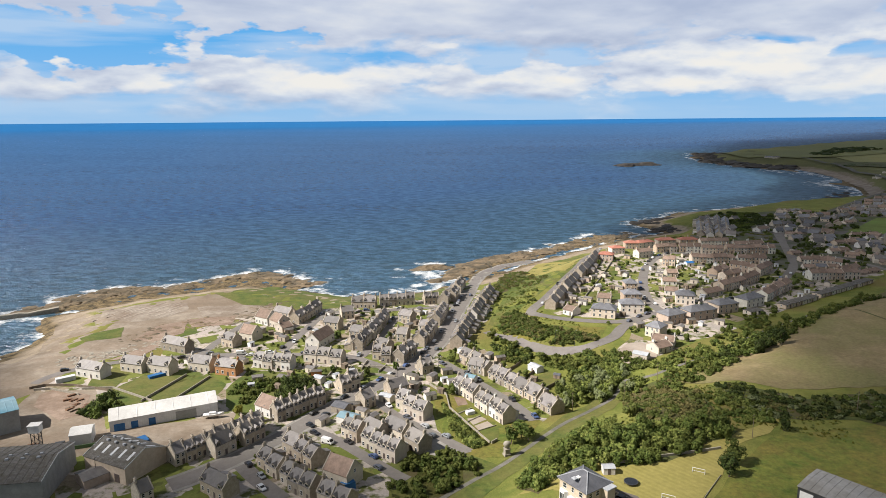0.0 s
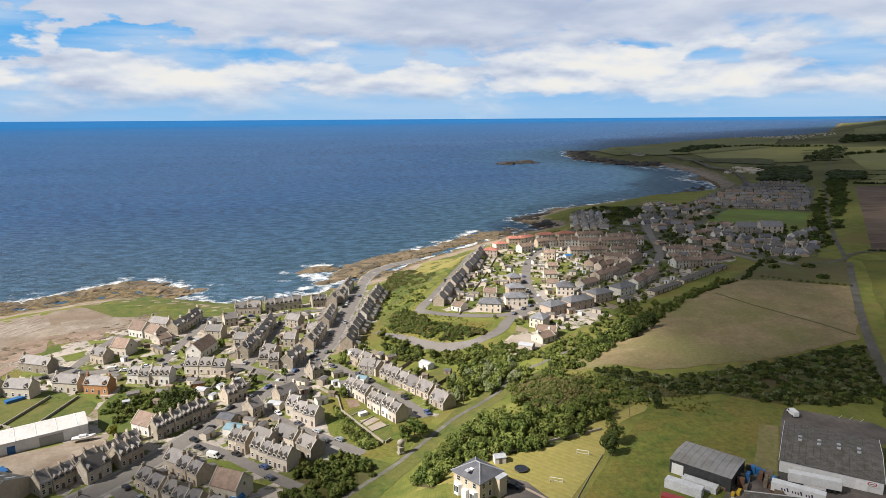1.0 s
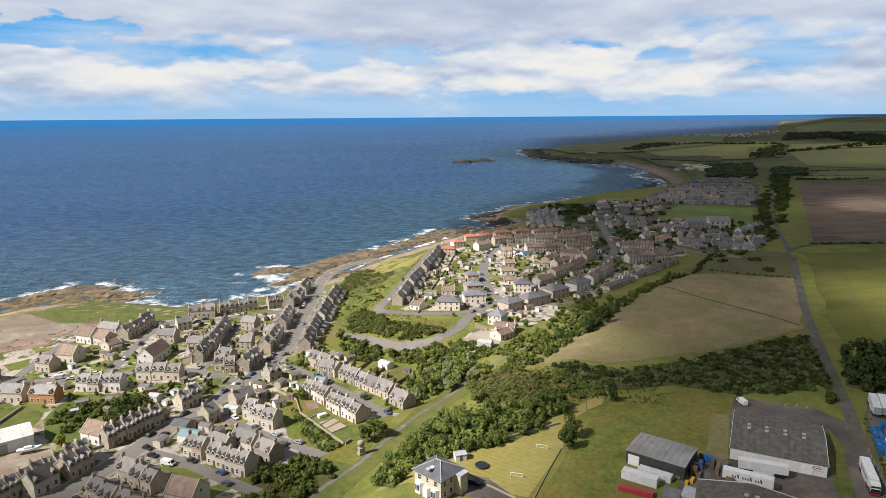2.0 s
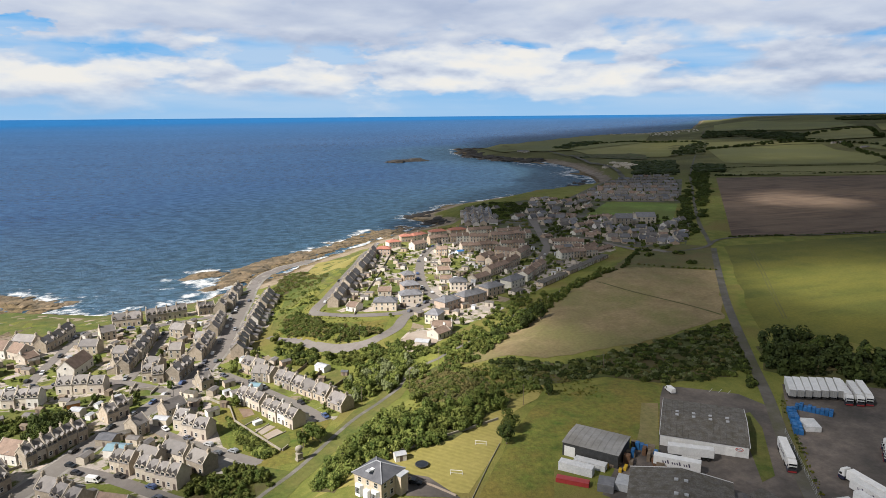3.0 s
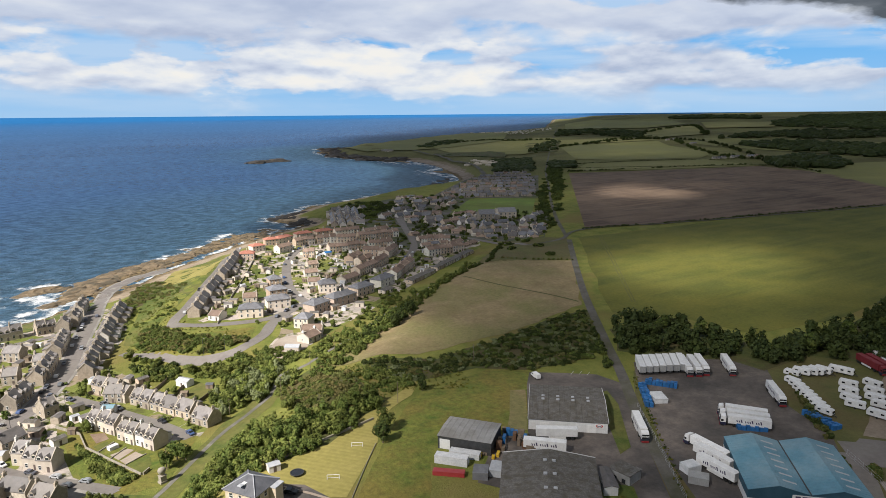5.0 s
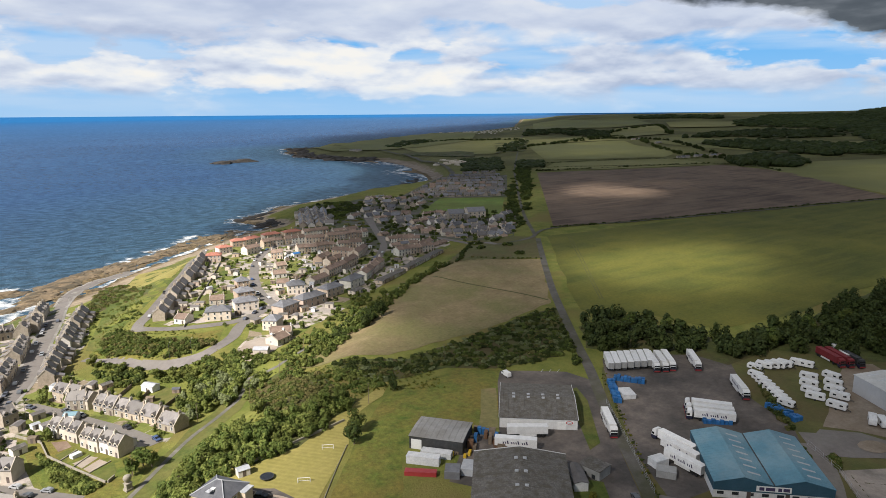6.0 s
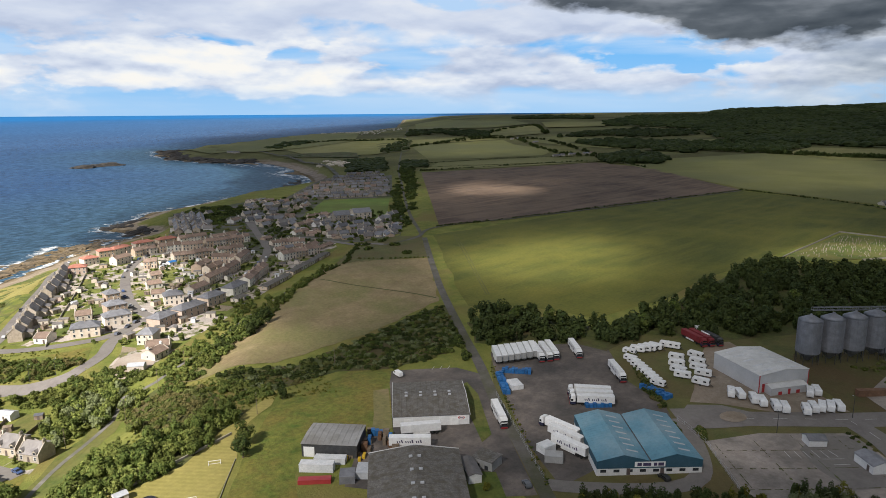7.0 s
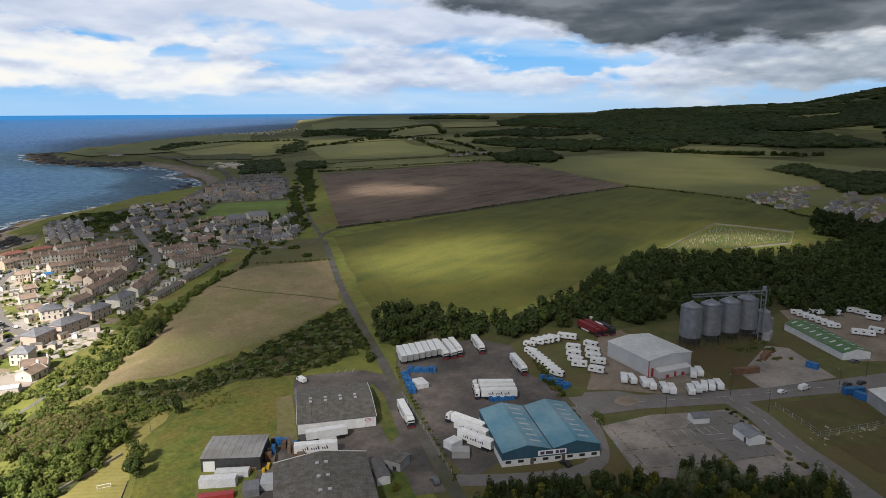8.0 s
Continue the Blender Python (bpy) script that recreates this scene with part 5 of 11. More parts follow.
def window(parent, x, y, z, w, h, turn=1, frame_mat="white", side=None):
    """A framed window on a wall that faces -y (or, with side, -x or +x): a frame, and a pane set back in it."""
    f, g = bmesh.new(), bmesh.new()
    t = 0.1
    bars = [(-w / 2, -w / 2 + t, 0, h), (w / 2 - t, w / 2, 0, h), (-w / 2 + t, w / 2 - t, 0, t), (-w / 2 + t, w / 2 - t, h - t, h), (-w / 2 + t, w / 2 - t, h / 2 - t / 3, h / 2 + t / 3)]
    for a, b, c, d in bars:
        if side is None:
            box(f, x + a, x + b, y - 0.07 * turn, y + 0.03 * turn, z + c, z + d) if turn > 0 else box(f, x + a, x + b, y - 0.03, y + 0.07, z + c, z + d)
        else:
            box(f, x + (-0.03 if side > 0 else -0.07), x + (0.07 if side > 0 else 0.03), y + a, y + b, z + c, z + d)
    if side is None:
        box(g, x - w / 2 + t, x + w / 2 - t, y - 0.04, y + 0.04, z + t, z + h - t)
    else:
        box(g, x - 0.04, x + 0.04, y - w / 2 + t, y + w / 2 - t, z + t, z + h - t)
    ob = part("window", f, frame_mat, parent)
    part("pane", g, "glass", ob, "dark window glass")
    return ob


def chimney(parent, x, y, z0, z1, wx=0.6, wy=1.3, pots=2, mat="stone"):
    bm = boxes((x - wx / 2, x + wx / 2, y - wy / 2, y + wy / 2, z0, z1), (x - wx / 2 - 0.08, x + wx / 2 + 0.08, y - wy / 2 - 0.08, y + wy / 2 + 0.08, z1 - 0.22, z1 - 0.06))
    for i in range(pots):
        drum(bm, x, y + (i - (pots - 1) / 2) * 0.5, z1 - 0.02, z1 + 0.55, 0.17, 0.13, 7)
    part("chimney", bm, mat, parent)


def wall_dormer(parent, x, z, w, d, rise, mat, roofmat, k):
    """A stone dormer that stands up from the wall head, with its own small gable."""
    bm = bmesh.new()
    deep = (rise + 0.75) / k + 0.3
    prism(bm, [(x - w / 2, z - 0.4), (x + w / 2, z - 0.4), (x + w / 2, z + rise), (x, z + rise + 0.75), (x - w / 2, z + rise)], -0.06, deep)
    dm = part("dormer", bm, mat, parent)
    bm = bmesh.new()
    for s in (-1, 1):
        prism(bm, [(x, z + rise + 0.76), (x + s * (w / 2 + 0.15), z + rise - 0.12), (x + s * (w / 2 + 0.15), z + rise + 0.02), (x, z + rise + 0.9)], -0.16, deep)
    part("dormer_roof", bm, roofmat, dm)
    g = boxes((x - w / 2 + 0.22, x + w / 2 - 0.22, -0.1, 0.02, z - 0.25, z + rise - 0.1))
    part("pane", g, "glass", dm, "dark window glass")


def lean_to(parent, x0, x1, d, depth, high, low, mat, roofmat):
    bm = bmesh.new()
    prism_x(bm, [(d - 0.05, -1.5), (d + depth, -1.5), (d + depth, low), (d - 0.05, high)], x0, x1)
    a = part("rear_annex", bm, mat, parent)
    bm = bmesh.new()
    k = (high - low) / depth
    prism_x(bm, [(d - 0.1, high + 0.02), (d + depth + 0.2, low - 0.2 * k + 0.02), (d + depth + 0.2, low - 0.2 * k + 0.18), (d - 0.1, high + 0.18)], x0 - 0.15, x1 + 0.15)
    part("annex_roof", bm, roofmat, a)


HOUSES = {
    # kind: wall, roof, eave, pitch, dormers, chimney pots, depth, label
    "cottage": ("stone", "slate", 4.5, 0.9, True, 2, 6.6, "grey stone cottage with slate roof and gabled dormers"),
    "lowcottage": ("stone", "slate", 3.2, 0.92, True, 2, 7.4, "low stone cottage with large slate roof and dormers"),
    "pale": ("harl", "slate", 4.6, 0.9, True, 2, 6.6, "pale rendered house with slate roof and gabled dormers"),
    "brick": ("brick", "slate", 4.6, 0.9, True, 2, 6.6, "orange brick house with slate roof and dormers"),
    "plain": ("stone", "slate", 4.8, 0.86, False, 2, 6.6, "plain stone house with slate roof and chimneys"),
    "modern": ("harl", "browntile", 4.6, 0.9, False, 0, 8.5, "modern rendered house with steep brown tile roof"),
    "drab": ("drab", "browntile", 5.1, 0.55, False, 2, 7.5, "drab rendered terrace house with brown tile roof"),
    "bungalow": ("harl", "browntile", 2.9, 0.5, False, 1, 8.0, "low rendered bungalow with brown tile roof"),
    "hip": ("drab", "blueslate", 5.3, 0.62, False, 2, 9.0, "semi detached house with hipped blue slate roof"),
    "redhip": ("drab", "redtile", 5.1, 0.5, False, 2, 8.5, "rendered house block with hipped red tile roof"),
    "garage": ("drab", "asbestos", 2.3, 0.1, False, 0, 5.5, "low lock-up garage with flat grey roof"),
    "orange": ("harl", "orangetile", 4.6, 0.6, False, 1, 8.5, "rendered house with orange brown tile roof"),
}
BUILT = {}
TAKEN = []


def house(kind, w):
    wall, roof, eave, pitch, dorm, pots, d, label = HOUSES[kind]
    hip = "hip" in kind
    ridge = eave + d / 2 * pitch
    h = thing("house", label, "house")
    if hip:
        part("wall", boxes((-w / 2, w / 2, 0, d, -2.0, eave + 0.05)), wall, h)
        part("roof", hip_roof(w, d, eave, ridge), roof, h)
    else:
        part("wall", gable_walls(w, d, eave, ridge), wall, h)
        coped = wall in ("stone", "harl", "brick")
        bm = coped_roof(w, d, eave, ridge) if coped else gable_roof(w, d, eave, ridge)
        part("roof", bm, roof, h).data.materials.append(M["coping"])
    if pots:
        for s in ((-1, 1) if not hip and w > 7.5 else (-1,) if not hip else (0,)):
            chimney(h, s * (w / 2 - 0.42), d / 2, ridge - 0.8, ridge + 1.15, pots=2, mat=wall if not hip else "stone")
    n = min(4, max(2, round(w / 3.0)))
    xs = [(-w / 2) + (i + 0.5) * w / n for i in range(n)]
    mid = n // 2
    for i, x in enumerate(xs):
        if i == mid:
            part("door", boxes((x - 0.48, x + 0.48, -0.06, 0.05, -0.1, 2.1)), "door", h, "dark painted front door")
        else:
            window(h, x, 0, 0.9, 1.15, 1.6)
        if eave > 4.0 and not dorm and kind != "modern":
            window(h, x, 0, eave - 1.8, 1.1, 1.4)
    if dorm:
        for x in (xs if n <= 2 else [xs[0], xs[-1]] if n < 5 else [xs[0], xs[n // 2], xs[-1]]):
            wall_dormer(h, x, eave, 1.7, d, 1.0, wall, roof, pitch)
        lean_to(h, -w / 2 + 0.4, -w / 2 + 0.4 + w * 0.45, d, 3.6, 3.6, 2.5, wall, roof)
    if kind == "modern":
        for s in (-1, 1):
            window(h, s * w / 2, d / 2, eave - 0.3, 1.2, 1.3, side=s)
    if not hip:
        window(h, -w / 2, d * 0.55, 1.0, 0.9, 1.3, side=-1)
    return h


FAR_LOOKS = {"cottage": "small distant stone cottage with slate roof", "pale": "small distant white rendered house with slate roof", "drab": "distant rendered terrace house with brown roof",
             "plain": "distant stone building with slate roof", "bungalow": "distant low bungalow with brown roof"}


FAR_MATS, FAR_BODY = ["harl", "drab", "stone", "slate", "blueslate", "browntile", "glass"], bmesh.new()


def far_row(kind, x0, y0, x1, y1, n):
    """Houses of the far village: each one mesh, with its walls, roof, stack, windows and back wing."""
    wall, roof, eave, pitch, dorm, pots, d, label = HOUSES[kind]
    L = math.hypot(x1 - x0, y1 - y0)
    w, d = L / n * (0.86 if n > 2 else 0.9), 7.0
    eave, pitch = eave * 0.56, pitch * 0.85
    turn = math.degrees(math.atan2(y1 - y0, x1 - x0))
    rng = random.Random(int(x0 * 7 + y1))
    for i in range(n):
        k = (i + 0.5) / n + rng.uniform(-0.01, 0.01)
        if float(edge_gap(np.array(x0 + (x1 - x0) * k), np.array(y0 + (y1 - y0) * k), SCHOOL_FIELD)) > -4:
            continue
        m = spot(x0 + (x1 - x0) * k, y0 + (y1 - y0) * k, turn + rng.uniform(-4, 4) + (90 if rng.random() < 0.12 else 0))
        ridge = eave + d / 2 * pitch
        e = eave * rng.uniform(0.85, 1.15)
        pieces = [("harl" if kind == "pale" else "drab" if kind != "cottage" else "stone", gable_walls(w, d, e, e + ridge - eave)),
                  (roof if rng.random() < 0.55 else rng.choice(("blueslate", "blueslate", "browntile", "darkslate")), gable_roof(w, d, e, e + ridge - eave)),
                  ("stone", boxes((-w / 2 + 0.1, -w / 2 + 0.8, d / 2 - 0.6, d / 2 + 0.6, e, e + ridge - eave + 1.2))),
                  ("glass", boxes(*[(x - 0.45, x + 0.45, -0.06, 0.05, z, z + 1.1) for x in (-w * 0.3, w * 0.3) for z in (0.8,)]))]
        if rng.random() < 0.5:
            pieces.append(("harl", boxes((w * 0.05, w * 0.4, d, d + 3.5, -1, 2.6))))
        near = math.hypot(x0, y0) < 830
        whole = bmesh.new() if near else FAR_BODY
        me = bpy.data.meshes.new("cottage")
        for mat, bm in pieces:
            if mat not in FAR_MATS:
                FAR_MATS.append(mat)
            bm.transform(m)
            for f in bm.faces:
                f.material_index = FAR_MATS.index(mat)
            tmp = bpy.data.meshes.new("tmp")
            bmesh.ops.recalc_face_normals(bm, faces=bm.faces[:])
            bm.to_mesh(tmp)
            bm.free()
            whole.from_mesh(tmp)
            bpy.data.meshes.remove(tmp)
        if near:
            whole.transform(m.inverted())
            whole.to_mesh(me)
            whole.free()
            for mat in FAR_MATS:
                me.materials.append(M[mat])
            tagged(new("cottage", me), FAR_LOOKS[kind], "house", "houses of the far village").matrix_basis = m


def school():
    """Two gabled stone blocks with tall windows, joined by a lower link."""
    b = thing("school", "old stone school with twin gables and slate roofs", "school")
    for x, w, d in ((-12, 17, 13), (13, 20, 15)):
        for name, bm, mat in (("wall", gable_walls(w, d, 7.5, 11.5), "stone"), ("roof", gable_roof(w, d, 7.5, 11.5), "blueslate")):
            bm.transform(Matrix.Translation((x, 0 if x < 0 else 9, 0)))
            part(name, bm, mat, b)
        for i in range(4):
            window(b, x - w / 2 + (i + 0.5) * w / 4, 0 if x < 0 else 9, 1.2, 1.7, 2.2)
            window(b, x - w / 2 + (i + 0.5) * w / 4, 0 if x < 0 else 9, 4.6, 1.7, 2.0)
    part("link", boxes((-4, 4, 8, 16, -1, 5.0)), "harl", b)
    part("link_roof", boxes((-4.2, 4.2, 7.8, 16.2, 5.0, 5.25)), "lead", b)
    return b


def far_village():
    """The houses past those, joined."""
    me = bpy.data.meshes.new("far_village_houses")
    FAR_BODY.to_mesh(me)
    FAR_BODY.free()
    for mat in FAR_MATS:
        me.materials.append(M[mat])
    tagged(new("far_village_houses", me), "distant grey and white village houses with slate roofs", "houses", kind="stuff")


def far_scatter(outline, n, seed):
    rng = np.random.default_rng(seed)
    for x, y in scatter_points(outline, n, rng, 13.0):
        a = radians(float(rng.choice((-25, 65, 15)) + rng.uniform(-8, 8)))
        w = rng.uniform(4.5, 6.5)
        far_row(str(rng.choice(("cottage", "pale", "drab", "bungalow"))), x - w * math.cos(a), y - w * math.sin(a), x + w * math.cos(a), y + w * math.sin(a), 1)


def stand(maker, key, m):
    """The first of a kind is built, the rest are copies of it."""
    if key not in BUILT:
        BUILT[key] = maker()
        BUILT[key].matrix_basis = m.normalized()
        return BUILT[key]
    return copy_thing(BUILT[key], m)


def spot(x, y, turn=0.0, lift=0.0, size=1.0):
    """A pose on the ground; far places are drawn in with the land."""
    R = max(1.0, math.hypot(x, y))
    z = float(ground(x, y)) + lift
    X, Y, Z = draw_in(np.array([x]), np.array([y]), np.array([z]))
    k = float(np.hypot(X[0], Y[0])) / R * size
    return pose(float(X[0]), float(Y[0]), float(Z[0]), 0, 0, turn) @ Matrix.Diagonal((k, k, k, 1))


def row(kind, x0, y0, x1, y1, n=1, group="", label=""):
    """Houses side by side along a line, their backs to its left; each is a thing of its own."""
    L = math.hypot(x1 - x0, y1 - y0)
    w = max(4.0, round(L / n * 2) / 2)
    ux, uy = (x1 - x0) / L, (y1 - y0) / L
    d = HOUSES[kind][6]
    for i in range(n):
        k = (i + 0.5) / n * L
        x, y = x0 + ux * k, y0 + uy * k
        cx, cy = x - uy * d / 2, y + ux * d / 2
        rng = random.Random(int(x * 13 + y * 7))
        use = kind
        if kind == "cottage" and n > 2 and rng.random() < 0.3:
            use = rng.choice(("plain", "pale", "plain"))
        back = rng.uniform(-0.3, 0.6) if n > 1 else 0.0
        for _ in range(12):
            corners = [(x + ux * s - uy * (back + q), y + uy * s + ux * (back + q)) for s in (-w / 2, 0, w / 2) for q in (0, d)]
            if min(off_road([c[0] for c in corners], [c[1] for c in corners])) > 0.8:
                break
            back += 0.8
        else:
            continue
        x, y = x - uy * back, y + ux * back
        lift = float(ground(cx, cy)) - float(ground(x, y))
        m = spot(x, y, math.degrees(math.atan2(uy, ux)), lift) @ Matrix.Diagonal((1, 1, rng.uniform(0.92, 1.1), 1))
        ob = stand(lambda: house(use, w), (use, w), m)
        tagged(ob, label, "", group)
        TAKEN.append((cx, cy, max(w, d) / 2 + 0.6))


def clear_of(x, y, r):
    return all((x - a) ** 2 + (y - b) ** 2 > (r + c) ** 2 for a, b, c in TAKEN)


# ---- vehicles ----
def wheels(parent, places, r, w, name="wheel"):
    for x, y in places:
        bm = bmesh.new()
        prism(bm, [(x + r * math.cos(6.2832 * i / 10), r + r * math.sin(6.2832 * i / 10)) for i in range(10)], y - w / 2, y + w / 2)
        part(name, bm, "tyre", parent, "black rubber tyre")


def car():
    c = thing("car", "small parked hatchback car on the street", "car")
    bm = bmesh.new()
    prism(bm, [(-2.05, 0.28), (2.05, 0.28), (2.1, 0.62), (1.85, 0.82), (0.95, 0.92), (0.2, 1.42), (-1.35, 1.45), (-1.95, 1.0), (-2.1, 0.6)], -0.85, 0.85)
    bmesh.ops.bevel(bm, geom=bm.edges[:], offset=0.07, segments=2, affect="EDGES")
    body_ = part("body", bm, "carpaint", c, smooth=False)
    bm = bmesh.new()
    prism(bm, [(0.98, 0.96), (0.28, 1.40), (0.32, 1.42), (1.02, 0.99)], -0.7, 0.7)
    part("windscreen", bm, "tint", body_)
    for s in (-1, 1):
        bm = bmesh.new()
        prism(bm, [(0.72, 0.95), (0.12, 1.34), (-1.25, 1.36), (-1.6, 1.0)], s * 0.84 - 0.03, s * 0.84 + 0.03)
        part("side_window", bm, "tint", body_)
    wheels(c, [(x, y) for x in (-1.3, 1.3) for y in (-0.78, 0.78)], 0.31, 0.2)
    return c


def van():
    c = thing("van", "white panel van parked on the street", "van")
    bm = bmesh.new()
    prism(bm, [(-2.6, 0.35), (2.5, 0.35), (2.6, 0.9), (2.2, 1.15), (1.5, 2.05), (1.2, 2.2), (-2.55, 2.2), (-2.65, 1.0)], -0.95, 0.95)
    bmesh.ops.bevel(bm, geom=bm.edges[:], offset=0.1, segments=2, affect="EDGES")
    b = part("body", bm, "whitehull", c)
    bm = bmesh.new()
    prism(bm, [(2.15, 1.22), (1.55, 2.0), (1.6, 2.03), (2.22, 1.25)], -0.8, 0.8)
    part("windscreen", bm, "tint", b)
    for s in (-1, 1):
        part("side_window", boxes((0.75, 1.6, s * 0.96 - 0.03, s * 0.96 + 0.03, 1.25, 1.85)), "tint", b)
    wheels(c, [(x, y) for x in (-1.7, 1.6) for y in (-0.88, 0.88)], 0.36, 0.22)
    return c


def trailer(mark=True, label="white lorry trailer parked in the yard", body="whitehull"):
    """A box trailer along x, its rear at x = 0, its nose at 13.6."""
    t = thing("lorry_trailer", label, "trailer")
    b = part("box_body", boxes((0, 13.6, -1.27, 1.27, 1.25, 4.0), bevel=0.05), body, t)
    part("rear_door", boxes((-0.05, 0.02, -1.2, -0.02, 1.35, 3.9), (-0.05, 0.02, 0.02, 1.2, 1.35, 3.9)), "greyclad", b)
    part("chassis", boxes((0.2, 13.4, -0.5, 0.5, 0.85, 1.26), (0.05, 0.25, -1.2, 1.2, 0.5, 0.7)), "darksteel", t)
    part("side_skirt", boxes((3.8, 9.5, -1.25, -1.15, 0.5, 1.2), (3.8, 9.5, 1.15, 1.25, 0.5, 1.2)), "white", t)
    if mark:
        for s in (-1, 1):
            bm = bmesh.new()
            for i, (x, ln, hi) in enumerate(((2.9, 0.42, 1.1), (3.7, 0.34, 0.7), (4.4, 0.34, 0.7), (5.6, 0.42, 1.1), (6.4, 0.34, 0.7), (7.1, 0.34, 0.7), (7.8, 0.34, 0.7), (9.0, 0.42, 1.1), (9.8, 0.34, 0.7), (10.5, 0.34, 0.7))):
                prism(bm, [(x, 2.1), (x + ln, 2.1), (x + ln + 0.25 * hi, 2.1 + hi), (x + 0.25 * hi, 2.1 + hi)], s * 1.29 - 0.012, s * 1.29 + 0.012)
            part("painted_mark", bm, "ink", b, "dark purple painted lettering as bars")
    wheels(t, [(x, y) for x in (1.6, 2.9, 4.2) for y in (-1.05, 1.05)], 0.5, 0.36)
    for y in (-0.7, 0.7):
        part("landing_leg", boxes((10.4, 10.6, y - 0.08, y + 0.08, 0.0, 1.0)), "darksteel", t)
    return t


def lorry(label="white articulated lorry with red cab bumper", body="whitehull"):
    t = trailer(body == "whitehull", label, body)
    t.name = "lorry"
    t["category"] = "lorry"
    bm = bmesh.new()
    prism(bm, [(14.2, 0.45), (16.1, 0.45), (16.2, 1.2), (16.1, 2.4), (15.7, 3.6), (14.3, 3.9), (14.2, 3.5)], -1.24, 1.24)
    bmesh.ops.bevel(bm, geom=bm.edges[:], offset=0.1, segments=2, affect="EDGES")
    cab = part("cab", bm, body, t)
    part("cab_base", boxes((14.15, 16.25, -1.27, 1.27, 0.42, 1.55), bevel=0.06), "navy", cab, "dark blue lower cab panels")
    bm = bmesh.new()
    prism(bm, [(16.24, 1.45), (15.98, 3.0), (15.86, 3.0), (16.12, 1.45)], -1.15, 1.15)
    part("windscreen", bm, "tint", cab)
    part("grille", boxes((15.95, 16.27, -1.2, 1.2, 0.9, 1.45), bevel=0.04), "darksteel", cab)
    part("bumper", boxes((15.9, 16.3, -1.24, 1.24, 0.35, 0.9), bevel=0.05), "redpaint", cab, "red front bumper")
    for s in (-1, 1):
        part("side_window", boxes((15.0, 15.9, s * 1.25 - 0.02, s * 1.25 + 0.02, 1.75, 2.5)), "tint", cab)
    part("tractor_frame", boxes((10.5, 14.6, -0.5, 0.5, 0.6, 0.95)), "darksteel", t)
    wheels(t, [(x, y) for x in (11.6, 15.2) for y in (-1.05, 1.05)], 0.52, 0.36)
    return t


def caravan():
    c = thing("caravan", "white touring caravan parked on grass", "caravan", "caravans in the park")
    bm = bmesh.new()
    prism(bm, [(-2.9, 0.55), (2.7, 0.5), (3.05, 1.1), (2.85, 2.3), (2.5, 2.62), (-2.6, 2.66), (-2.95, 2.3), (-3.05, 1.2)], -1.12, 1.12)
    bmesh.ops.bevel(bm, geom=bm.edges[:], offset=0.08, segments=2, affect="EDGES")
    b = part("body", bm, "whitehull", c)
    for s in (-1, 1):
        for x in (-1.5, 1.5):
            part("side_window", boxes((x - 0.48, x + 0.48, s * 1.13 - 0.02, s * 1.13 + 0.02, 1.5, 2.05)), "tint", b)
    bm = bmesh.new()
    prism(bm, [(3.02, 1.35), (2.9, 2.15), (2.94, 2.17), (3.07, 1.35)], -0.9, 0.9)
    part("front_window", bm, "tint", b)
    part("roof_vent", boxes((-0.4, 0.3, -0.35, 0.35, 2.62, 2.78)), "white", b)
    wheels(c, [(0.0, y) for y in (-1.0, 1.0)], 0.33, 0.2)
    part("drawbar", beams(0.12, ((2.7, -0.6, 0.5), (4.2, 0, 0.5)), ((2.7, 0.6, 0.5), (4.2, 0, 0.5)), ((4.1, 0, 0.5), (4.1, 0, 0.0))), "darksteel", c)
    return c


# ---- sheds and yards ----
def ribbed_roof(w, d, eave, ridge, ribs, over=0.25, thick=0.16):
    """One folded sheet over both slopes, with standing ribs, and an underside."""
    k = (ridge - eave) / (d / 2)
    bm = bmesh.new()
    stations = [(-w / 2 - 0.2, 0.0)]
    for i in range(ribs):
        x = -w / 2 + (i + 0.5) * w / ribs
        stations += [(x - 0.14, 0.0), (x - 0.07, 0.09), (x + 0.07, 0.09), (x + 0.14, 0.0)]
    stations.append((w / 2 + 0.2, 0.0))
    rows = []
    for x, up in stations:
        z = thick + up
        rows.append([bm.verts.new(p) for p in ((x, -over, eave - over * k), (x, -over, eave - over * k + z), (x, d / 2, ridge + z), (x, d + over, eave - over * k + z), (x, d + over, eave - over * k), (x, d / 2, ridge))])
    for a, b in zip(rows, rows[1:]):
        for i in range(6):
            bm.faces.new((a[i], a[(i + 1) % 6], b[(i + 1) % 6], b[i]))
    bm.faces.new(rows[0][::-1])
    bm.faces.new(rows[-1])
    return bm


